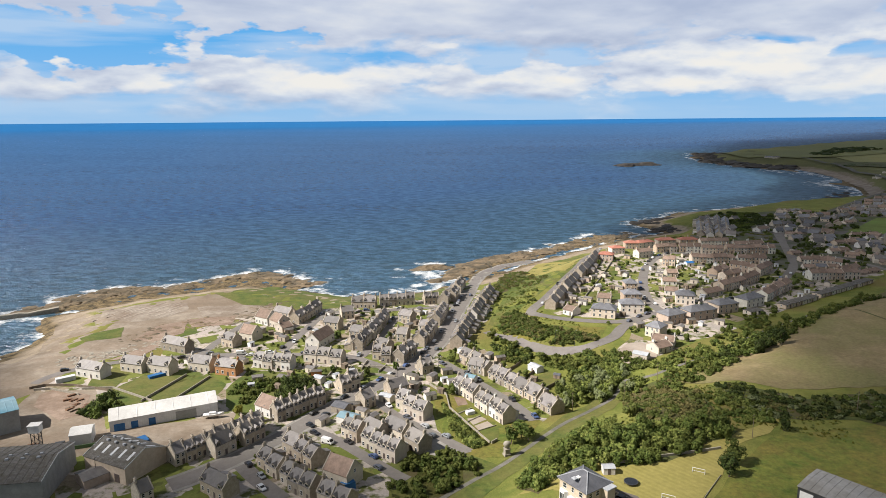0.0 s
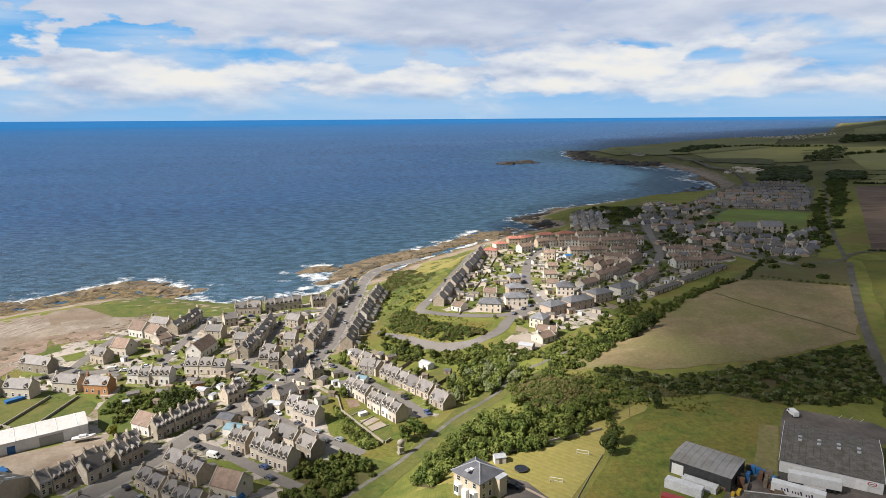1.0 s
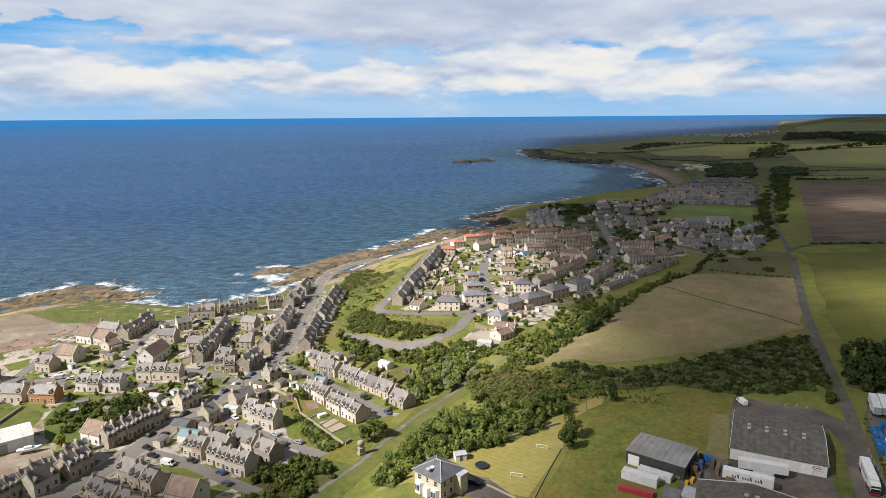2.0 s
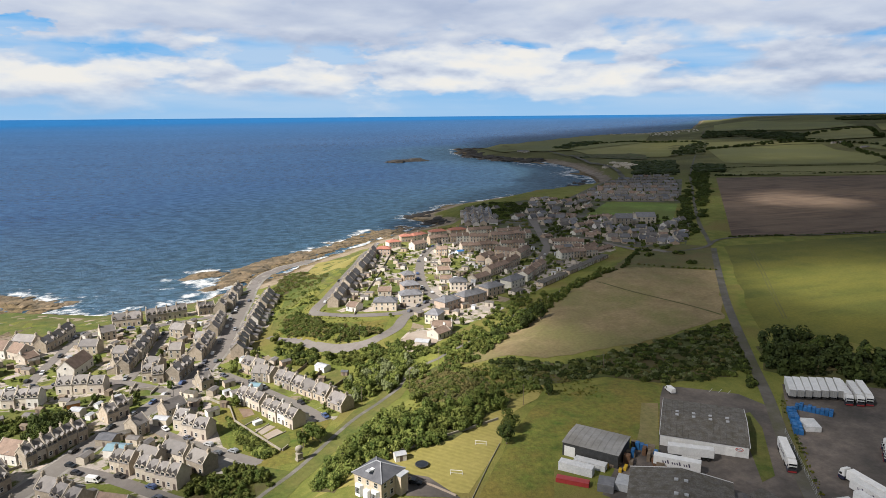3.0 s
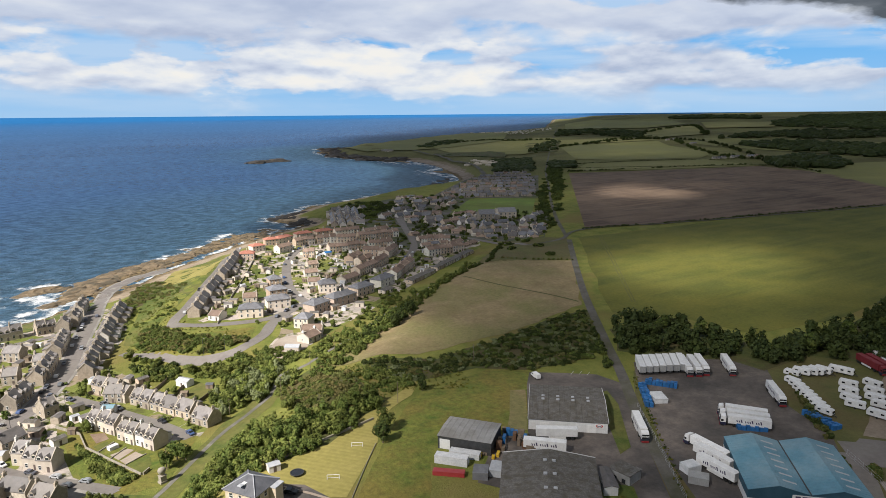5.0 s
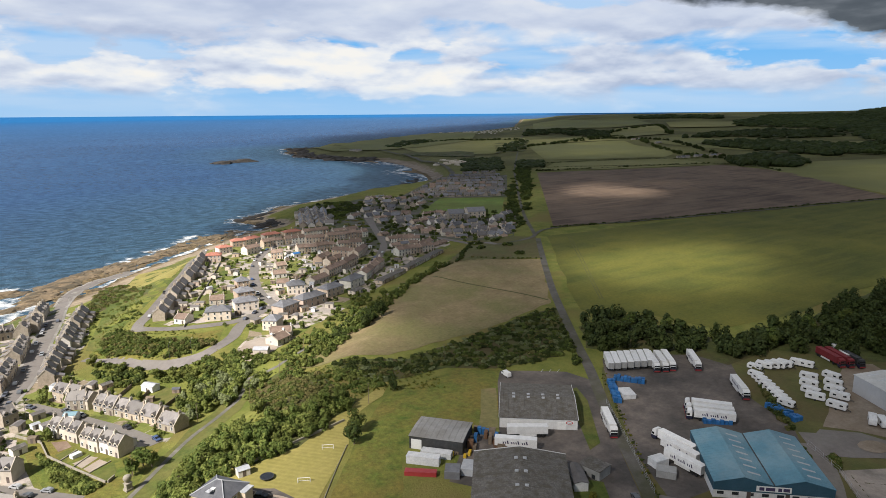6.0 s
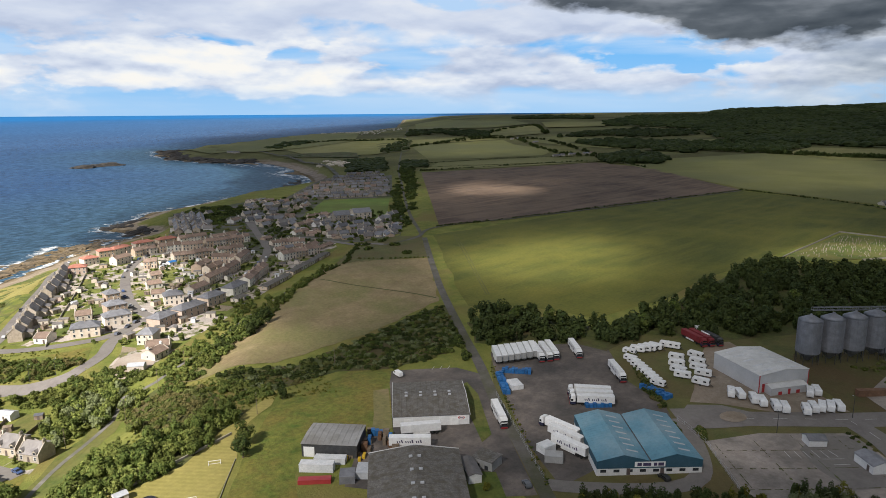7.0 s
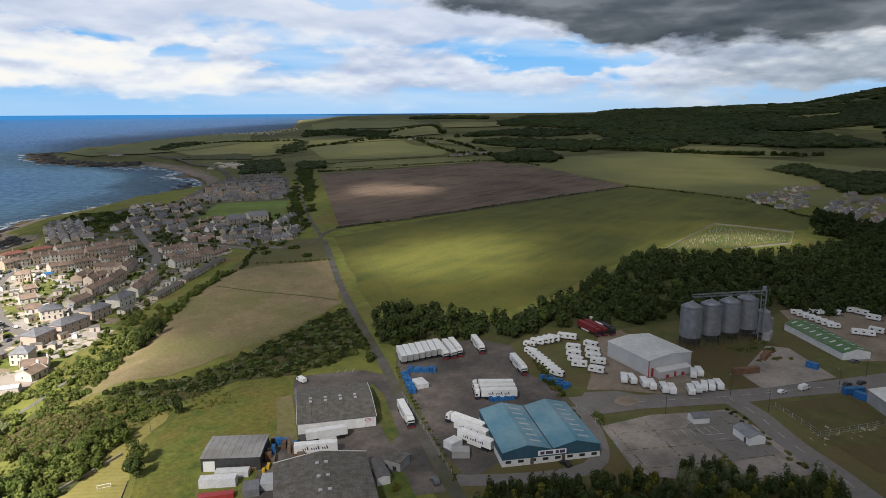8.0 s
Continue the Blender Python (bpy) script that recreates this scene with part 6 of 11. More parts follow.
def big_shed(label, w, d, eave, ridge, wall, roof, ribs=0, skylights=0, doors=(), trim=None, along="x", category="industrial shed", bays=0, plinth=None, name="industrial_shed"):
    """A portal shed: front along x at y = 0, the ridge along x or along y."""
    s = thing(name, label, category)
    if along == "x":
        part("wall", gable_walls(w, d, eave, ridge, 1.5), wall, s)
        k = (ridge - eave) / (d / 2)
        r = part("roof", ribbed_roof(w, d, eave, ridge, ribs), roof, s)
        for i in range(skylights):
            x = -w / 2 + (i + 0.5) * w / skylights
            for y, zz in ((d * 0.26, eave + d * 0.26 * k), (d * 0.74, eave + d * 0.26 * k)):
                sg = 1 if y < d / 2 else -1
                bm = bmesh.new()
                ln = d * 0.1
                prism_x(bm, [(y - ln, zz - sg * ln * k + 0.17), (y + ln, zz + sg * ln * k + 0.17), (y + ln, zz + sg * ln * k + 0.23), (y - ln, zz - sg * ln * k + 0.23)], x - 0.5, x + 0.5)
                part("skylight", bm, "sheet", r, "pale translucent roof light")
    else:
        bm = bmesh.new()
        prism(bm, [(-w / 2, -1.5), (w / 2, -1.5), (w / 2, eave), (0, ridge), (-w / 2, eave)], 0, d)
        part("wall", bm, wall, s)
        k = (ridge - eave) / (w / 2)
        bm = ribbed_roof(d, w, eave, ridge, ribs)
        bm.transform(Matrix.Translation((-w / 2, d / 2, 0)) @ Matrix.Rotation(radians(-90), 4, "Z"))
        r = part("roof", bm, roof, s)
        for i in range(skylights):
            y = (i + 0.5) * d / skylights
            for g in (-1, 1):
                bm = bmesh.new()
                a, b = g * w * 0.16, g * w * 0.36
                prism(bm, [(a, ridge - abs(a) * k + 0.17), (b, ridge - abs(b) * k + 0.17), (b, ridge - abs(b) * k + 0.23), (a, ridge - abs(a) * k + 0.23)], y - 0.5, y + 0.5)
                part("skylight", bm, "sheet", r, "pale translucent roof light")
    if roof == "asbestos" and w * d > 300:
        half, deep = (d / 2, w) if along == "x" else (w / 2, d)
        for end in (0, 1):
            bm = bmesh.new()
            for g in (-1, 1):
                o = [(0, ridge + 0.05), (g * (half + 0.3), eave - 0.05), (g * (half + 0.3), eave + 0.28), (0, ridge + 0.38)]
                if along == "x":
                    x0 = -w / 2 - 0.32 if end == 0 else w / 2 + 0.2
                    prism_x(bm, [(d / 2 + y, z) for y, z in o], x0, x0 + 0.12)
                else:
                    prism(bm, o, -0.32 if end == 0 else d + 0.2, -0.2 if end == 0 else d + 0.32)
            part("verge_board", bm, "whiteclad", s, "white verge board")
        for i in range(4):
            q = (0.18 + 0.2 * i) * deep
            for g in (-1, 1):
                c = (q - w / 2, d / 2 + g * 1.3) if along == "x" else (g * 1.3, q)
                bm = boxes((c[0] - 0.55, c[0] + 0.55, c[1] - 0.4, c[1] + 0.4, ridge - 0.2, ridge + 0.45), bevel=0.08)
                part("roof_vent", bm, "lead", r, "small grey roof vent")
    for x, dw, dh, mat in doors:
        part("roller_door", boxes((x - dw / 2, x + dw / 2, -0.08, 0.06, 0.0, dh)), mat, s)
    if trim:
        if along == "x":
            part("eaves_trim", boxes((-w / 2 - 0.25, w / 2 + 0.25, -0.35, -0.15, eave - 0.35, eave + 0.1)), trim, s)
        for x in (-w / 2, w / 2):
            part("corner_trim", boxes((x - 0.15, x + 0.15, -0.1, 0.12, 0, eave)), trim, s)
    return s


def silo():
    s = thing("grain_silo", "tall ribbed galvanised grain silo on steel legs", "silo", "grain silos in a row")
    r, z0, z1, n = 4.7, 5.2, 19.4, 32
    bm = bmesh.new()
    rings, prof = [], []
    k = 26
    for i in range(k + 1):
        z = z0 + (z1 - z0) * i / k
        prof.append((r + (0.05 if i % 2 else 0.0), z))
    prof += [(r + 0.12, z1 + 0.05), (r * 0.55, z1 + 1.25), (0.5, z1 + 2.3), (0.45, z1 + 2.7), (0.02, z1 + 2.72)]
    for rr, z in prof:
        rings.append([bm.verts.new((rr * math.cos(6.2832 * j / n), rr * math.sin(6.2832 * j / n), z)) for j in range(n)])
    for a, b in zip(rings, rings[1:]):
        for j in range(n):
            bm.faces.new((a[j], a[(j + 1) % n], b[(j + 1) % n], b[j]))
    barrel = part("barrel", bm, "steel", s, smooth=True)
    for j in range(14):
        a = 6.2832 * j / 14
        part("stiffener", beams(0.12, ((r * 1.02 * math.cos(a), r * 1.02 * math.sin(a), z0), (r * 1.02 * math.cos(a), r * 1.02 * math.sin(a), z1))), "steel", barrel)
    bm = bmesh.new()
    drum(bm, 0, 0, 1.2, z0, 0.4, r - 0.1, 20)
    part("hopper", bm, "steel", s)
    for j in range(8):
        a = 6.2832 * j / 8
        x, y = r * 0.97 * math.cos(a), r * 0.97 * math.sin(a)
        part("leg", beams(0.22, ((x, y, -1.0), (x, y, z0 + 0.3))), "darksteel", s)
    part("ladder", beams(0.07, ((r + 0.25, -0.2, 0.5), (r + 0.25, -0.2, z1)), ((r + 0.25, 0.2, 0.5), (r + 0.25, 0.2, z1))), "steel", s)
    return s


# ---- plants ----
def leaf_cloud(n, rx, ry, rz, zc, leaf, blobs, rng, flatten=1.0):
    """Corners of n leaf sprays spread over uneven clumps of a crown."""
    n = int(n * 1.2)
    c = rng.normal(size=(blobs, 3))
    c /= np.linalg.norm(c, axis=1)[:, None]
    c *= rng.uniform(0.25, 0.78, (blobs, 1))
    br = rng.uniform(0.28, 0.5, blobs)
    k = rng.integers(0, blobs, n)
    dirs = rng.normal(size=(n, 3))
    dirs /= np.linalg.norm(dirs, axis=1)[:, None]
    p = c[k] + dirs * br[k][:, None] * rng.uniform(0.82, 1.06, (n, 1))
    p = p * [rx, ry, rz] + [0, 0, zc]
    nor = dirs + rng.normal(size=(n, 3)) * 0.27 + [0, 0, 0.15]
    nor /= np.linalg.norm(nor, axis=1)[:, None]
    u = np.cross(nor, rng.normal(size=(n, 3)))
    u /= np.linalg.norm(u, axis=1)[:, None]
    v = np.cross(nor, u)
    s = 0.84 * leaf * rng.uniform(0.8, 1.6, (n, 1))
    a = s * u * rng.uniform(0.8, 1.2, (n, 1))
    b = s * v * rng.uniform(0.6, 1.0, (n, 1))
    return np.stack([p - a - b * 0.7, p + a * 1.1 - b * 0.8, p + a * 0.1 + b * 1.25], 1)


def leaf_mesh(name, quads, mat):
    me = bpy.data.meshes.new(name)
    n = len(quads)
    me.vertices.add(n * 3)
    me.vertices.foreach_set("co", quads.reshape(-1, 3).astype(np.float32).ravel())
    me.loops.add(n * 3)
    me.loops.foreach_set("vertex_index", np.arange(n * 3, dtype=np.int32))
    me.polygons.add(n)
    me.polygons.foreach_set("loop_start", np.arange(n, dtype=np.int32) * 3)
    me.update(calc_edges=True)
    me.materials.append(M[mat])
    return me


def tree(seed, high, wide, mat, label, leaves=1100, name="tree"):
    rng = np.random.default_rng(seed)
    t = thing(name, label, name)
    bm = bmesh.new()
    drum(bm, 0, 0, -0.5, high * 0.45, 0.035 * high, 0.02 * high, 8)
    for i in range(5):
        a = 6.2832 * i / 5 + rng.uniform(0, 1)
        beam(bm, (0, 0, high * (0.2 + 0.05 * i)), (math.cos(a) * wide * 0.5, math.sin(a) * wide * 0.5, high * (0.5 + 0.07 * i)), 0.02 * high)
    part("trunk", bm, "bark", t)
    ob = new("crown", leaf_mesh("crown", leaf_cloud(leaves, wide, wide * rng.uniform(0.85, 1.1), high * 0.46, high * 0.54, 0.36 * (high / 9) ** 0.5, 16, rng), mat))
    ob.parent = t
    return t


def scatter_points(outline, n, rng, gap_m=0.0, avoid=0.0, margin=0.8):
    xs, ys = [p[0] for p in outline], [p[1] for p in outline]
    got = []
    for _ in range(60):
        x = rng.uniform(min(xs), max(xs), n * 3)
        y = rng.uniform(min(ys), max(ys), n * 3)
        ok = inside(x, y, outline) & (off_road(x, y) > margin)
        for a, b in zip(x[ok], y[ok]):
            if gap_m and any((a - c) ** 2 + (b - d) ** 2 < gap_m ** 2 for c, d in got):
                continue
            if avoid and not clear_of(a, b, avoid):
                continue
            got.append((float(a), float(b)))
            if len(got) >= n:
                return got
    return got


def thicket(name, outline, n, size, mats, label, seed, leaves=170, high=(1.2, 3.0), category="scrub", sink=0.25, avoid=0.0, leaf=0.33, under=""):
    """Uncounted shrubs or wood over an outline, each a clump of leaf sprays; one mesh for each tone of leaf."""
    rng = np.random.default_rng(seed)
    spots = scatter_points(outline, n, rng, 0.0, avoid, min(size * 0.7, 3.0))
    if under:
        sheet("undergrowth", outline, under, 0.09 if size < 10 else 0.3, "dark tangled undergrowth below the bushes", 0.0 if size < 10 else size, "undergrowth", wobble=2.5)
    for i, mat in enumerate(mats):
        mine = spots[i:: len(mats)]
        quads = []
        for x, y in mine:
            h = rng.uniform(*high)
            w = size * rng.uniform(0.6, 1.3)
            X, Y, Z = draw_in(np.array([x]), np.array([y]), np.array([float(ground(x, y))]))
            k = float(np.hypot(X[0], Y[0]) / max(1, math.hypot(x, y)))
            q = leaf_cloud(int(leaves * 1.2), w, w * rng.uniform(0.8, 1.2), h * 0.62, h * (0.5 - sink * 0.3), leaf * rng.uniform(0.8, 1.25), 9, rng)
            quads.append(q * k + [float(X[0]), float(Y[0]), float(Z[0])])
        if quads:
            tagged(new(name, leaf_mesh(name, np.concatenate(quads), mat)), label, category, kind="stuff")


def far_wood(outline, n, size, label, seed, high=(8, 14), mat="leaf_deep"):
    """A far wood: a rounded uneven crown for each tree, and dark ground below."""
    rng = np.random.default_rng(seed)
    base = []
    for i in range(6):
        bm = bmesh.new()
        bmesh.ops.create_icosphere(bm, subdivisions=2, radius=1.0)
        for v in bm.verts:
            v.co *= 1 + 0.55 * noise.noise(v.co * 1.7 + Vector((seed + 5.3 * i, 0, 0)))
        bm.verts.index_update()
        base.append((np.array([v.co[:] for v in bm.verts]), np.array([[v.index for v in f.verts] for f in bm.faces])))
        bm.free()
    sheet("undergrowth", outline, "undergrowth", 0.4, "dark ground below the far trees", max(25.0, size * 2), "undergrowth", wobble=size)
    V, F, o = [], [], 0
    for x, y in scatter_points(outline, n, rng):
        b, f = base[int(rng.integers(0, 6))]
        h, w, a = rng.uniform(*high), size * rng.uniform(0.6, 1.25), rng.uniform(0, 6.3)
        p = np.stack([(b[:, 0] * math.cos(a) - b[:, 1] * math.sin(a)) * w + x, (b[:, 0] * math.sin(a) + b[:, 1] * math.cos(a)) * w + y, float(ground(x, y)) + h * (0.45 + 0.6 * b[:, 2])], -1)
        V.append(np.stack(draw_in(p[:, 0], p[:, 1], p[:, 2]), -1))
        F.append(f + o)
        o += len(b)
    me = bpy.data.meshes.new("wood")
    me.from_pydata(np.concatenate(V).tolist(), [], np.concatenate(F).tolist())
    me.materials.append(M[mat])
    tagged(new("wood", me), label, "wood", kind="stuff")


def hedge_line(name, pts, n, width, high, mats, label, seed, leaves=85, leaf=0.36):
    """A hedge or a belt of trees along a line."""
    rng = np.random.default_rng(seed)
    L = smooth_line(pts, 3.0)
    for i, mat in enumerate(mats):
        quads = []
        for _ in range(n // len(mats)):
            p = L[int(rng.integers(0, len(L)))]
            x, y = p.x + rng.normal() * width * 0.4, p.y + rng.normal() * width * 0.4
            h = rng.uniform(*high)
            w = h * rng.uniform(0.5, 0.8)
            X, Y, Z = draw_in(np.array([x]), np.array([y]), np.array([float(ground(x, y))]))
            k = float(np.hypot(X[0], Y[0]) / max(1, math.hypot(x, y)))
            q = leaf_cloud(int(leaves * 1.2), w, w, h * 0.6, h * 0.45, leaf * (h / 3) ** 0.6, 9, rng)
            quads.append(q * k + [float(X[0]), float(Y[0]), float(Z[0])])
        tagged(new(name, leaf_mesh(name, np.concatenate(quads), mat)), label, "hedge", kind="stuff")


def wall_line(pts, high=1.1, thick=0.35, mat="wallstone", label="low stone garden wall", name="garden_wall", category="wall"):
    """A wall or fence that follows the ground along straight runs."""
    bm = bmesh.new()
    for (ax, ay), (bx, by) in zip(pts, pts[1:]):
        L = math.hypot(bx - ax, by - ay)
        n = max(1, int(L / 5))
        nx, ny = -(by - ay) / L * thick / 2, (bx - ax) / L * thick / 2
        rows = []
        for i in range(n + 1):
            x, y = ax + (bx - ax) * i / n, ay + (by - ay) * i / n
            z = float(ground(x, y))
            rows.append([bm.verts.new(p) for p in ((x - nx, y - ny, z - 0.5), (x - nx, y - ny, z + high), (x + nx, y + ny, z + high), (x + nx, y + ny, z - 0.5))])
        for a, b in zip(rows, rows[1:]):
            for i in range(4):
                bm.faces.new((a[i], a[(i + 1) % 4], b[(i + 1) % 4], b[i]))
        bm.faces.new(rows[0][::-1])
        bm.faces.new(rows[-1])
    me = bpy.data.meshes.new(name)
    bmesh.ops.recalc_face_normals(bm, faces=bm.faces[:])
    bm.to_mesh(me)
    bm.free()
    me.materials.append(M[mat])
    return tagged(new(name, me), label, category)


def garden_shed(w, d, h, wall, roof, label):
    s = thing("garden_shed", label, "shed")
    part("wall", gable_walls(w, d, h, h + d * 0.18, 0.6), wall, s)
    part("roof", gable_roof(w, d, h, h + d * 0.18, 0.15, 0.15, 0.08), roof, s)
    part("door", boxes((-0.45, 0.45, -0.05, 0.04, 0.0, min(1.9, h - 0.1))), "door", s)
    return s


def pole(high, label, name="street_lamp", arm=1.2):
    p = thing(name, label, name.replace("_", " "))
    bm = bmesh.new()
    drum(bm, 0, 0, -0.5, high, 0.11, 0.07, 6)
    part("post", bm, "darksteel" if name == "street_lamp" else "wood", p)
    if name == "street_lamp":
        part("arm", beams(0.08, ((0, 0, high - 0.1), (arm, 0, high + 0.1))), "darksteel", p)
        part("lantern", boxes((arm - 0.25, arm + 0.3, -0.12, 0.12, high + 0.02, high + 0.18)), "lead", p)
    else:
        part("crossbar", boxes((-0.6, 0.6, -0.05, 0.05, high - 0.5, high - 0.38)), "wood", p)
    return p


def rock(seed, size, mat):
    rng = np.random.default_rng(seed)
    bm = bmesh.new()
    bmesh.ops.create_icosphere(bm, subdivisions=2, radius=1.0)
    for v in bm.verts:
        k = 1 + 0.5 * noise.noise(v.co * 1.3 + Vector((seed * 3.1, 0, 0))) + 0.25 * noise.noise(v.co * 3.1 + Vector((0, seed, 0)))
        v.co = Vector((v.co.x * size * 1.5 * k, v.co.y * size * k, v.co.z * size * 0.5 * k))
    return bm


def rocks(name, pts, n, width, size, mat, label, seed, cap=3.0):
    """Broken rock along a stretch of shore, in one mesh."""
    rng = np.random.default_rng(seed)
    base = []
    for i in range(5):
        bm = rock(seed * 5 + i, 1.0, mat)
        bm.verts.index_update()
        base.append((np.array([v.co[:] for v in bm.verts]), np.array([[v.index for v in f.verts] for f in bm.faces])))
        bm.free()
    L = smooth_line(pts, 2.0)
    V, F, o = [], [], 0
    for _ in range(n):
        p = L[int(rng.integers(0, len(L)))]
        x, y = p.x + rng.normal() * width * 0.45, p.y + rng.normal() * width * 0.45
        z = max(-0.45, min(float(ground(x, y)), cap)) - 0.1
        b, f = base[int(rng.integers(0, 5))]
        s = size * rng.uniform(0.4, 1.5) * (1.6 if rng.random() < 0.12 else 1)
        a = rng.uniform(-0.5, 0.5) + 0.55
        c, q = math.cos(a), math.sin(a)
        w = b * s * [1, 1, rng.uniform(0.35, 0.9)]
        w = np.stack([w[:, 0] * c - w[:, 1] * q, w[:, 0] * q + w[:, 1] * c, w[:, 2]], -1) + [x, y, z]
        V.append(np.stack(draw_in(w[:, 0], w[:, 1], w[:, 2]), -1))
        F.append(f + o)
        o += len(b)
    me = bpy.data.meshes.new(name)
    me.from_pydata(np.concatenate(V).tolist(), [], np.concatenate(F).tolist())
    me.materials.append(M[mat])
    return tagged(new(name, me), label, "rocks", kind="stuff")


def parked(pts, n, side, seed, what="car"):
    """Cars along the side of a road, facing along it."""
    rng = random.Random(seed)
    L = smooth_line(pts, 1.0)
    for _ in range(n):
        i = rng.randrange(2, len(L) - 3)
        p, d = L[i], (L[i + 2] - L[i - 2]).normalized()
        s = side * rng.choice((1, 1, 1, -1)) if side else 0
        x, y = p.x - d.y * s, p.y + d.x * s
        if any((x - a) ** 2 + (y - b) ** 2 < 27 for a, b in PARKED):
            continue
        PARKED.append((x, y))
        stand(car if what == "car" else van, what, spot(x, y, math.degrees(math.atan2(d.y, d.x)) + rng.choice((0, 180)) + rng.uniform(-4, 4), 0.16))


PARKED = []


def put(maker, key, x, y, turn=0.0, lift=0.1, size=1.0):
    return stand(maker, key, spot(x, y, turn, lift, size))


# ---- single things ----
def blue_shed(w, d):
    """A shed of two spans side by side, their ridges running back from the street front."""
    s = thing("industrial_shed", "large blue sheet roofed shed with twin gables and white base wall", "industrial shed")
    eave, ridge = 4.6, 6.6
    part("wall", boxes((-w / 2, w / 2, 0, d, -1.5, 2.2)), "whiteclad", s, "white rendered base wall")
    bm = bmesh.new()
    for c in (-w / 4, w / 4):
        prism(bm, [(c - w / 4, 2.2), (c + w / 4, 2.2), (c + w / 4, eave), (c, ridge), (c - w / 4, eave)], -0.12, d + 0.05)
    part("cladding", bm, "bluetrim", s, "dark blue sheet cladding")
    for c in (-w / 4, w / 4):
        bm = bmesh.new()
        for g in (-1, 1):
            x1 = c + g * (w / 4 + 0.05)
            prism(bm, [(c, ridge + 0.02), (x1, eave + 0.02), (x1, eave + 0.18), (c, ridge + 0.18)], -0.35, d + 0.3)
        r = part("roof", bm, "blueroof", s, "faded blue sheet roof")
        k = (ridge - eave) / (w / 4)
        for i in range(22):
            y = (i + 0.5) * d / 22
            part("roof_seam", beams(0.08, ((c, y, ridge + 0.19), (c - w / 4, y, eave + 0.19)), ((c, y, ridge + 0.19), (c + w / 4, y, eave + 0.19))), "blueroof", r)
        for i in range(7):
            y = d * (0.12 + 0.76 * i / 6)
            bm = bmesh.new()
            a, b = c + 1.8, c + w / 4 - 2.6
            prism(bm, [(a, ridge - (a - c) * k + 0.19), (b, ridge - (b - c) * k + 0.19), (b, ridge - (b - c) * k + 0.24), (a, ridge - (a - c) * k + 0.24)], y - 0.4, y + 0.4)
            part("skylight", bm, "lead", r, "weathered pale roof light strip")
    part("valley_gutter", boxes((-0.2, 0.2, -0.4, d + 0.3, eave + 0.1, eave + 0.32)), "darksteel", s)
    sign = part("sign_board", boxes((-4.6, 4.6, -0.3, -0.18, 2.7, 4.3)), "white", s, "white sign board with dark lettering as bars")
    for x, ln in ((-3.2, 1.3), (-0.9, 2.4), (1.6, 1.0), (3.3, 1.7)):
        part("sign_mark", boxes((x - ln / 2, x + ln / 2, -0.34, -0.3, 3.0, 4.0)), "ink", sign)
    for i in range(8):
        x = -w / 2 + (i + 0.5) * w / 8
        part("window", boxes((x - 0.9, x + 0.9, -0.06, 0.05, 0.9, 1.8)), "glass", s)
    for x in (-w * 0.2, w * 0.12):
        part("door", boxes((x - 0.55, x + 0.55, -0.07, 0.05, 0.0, 2.1)), "door", s)
    return s


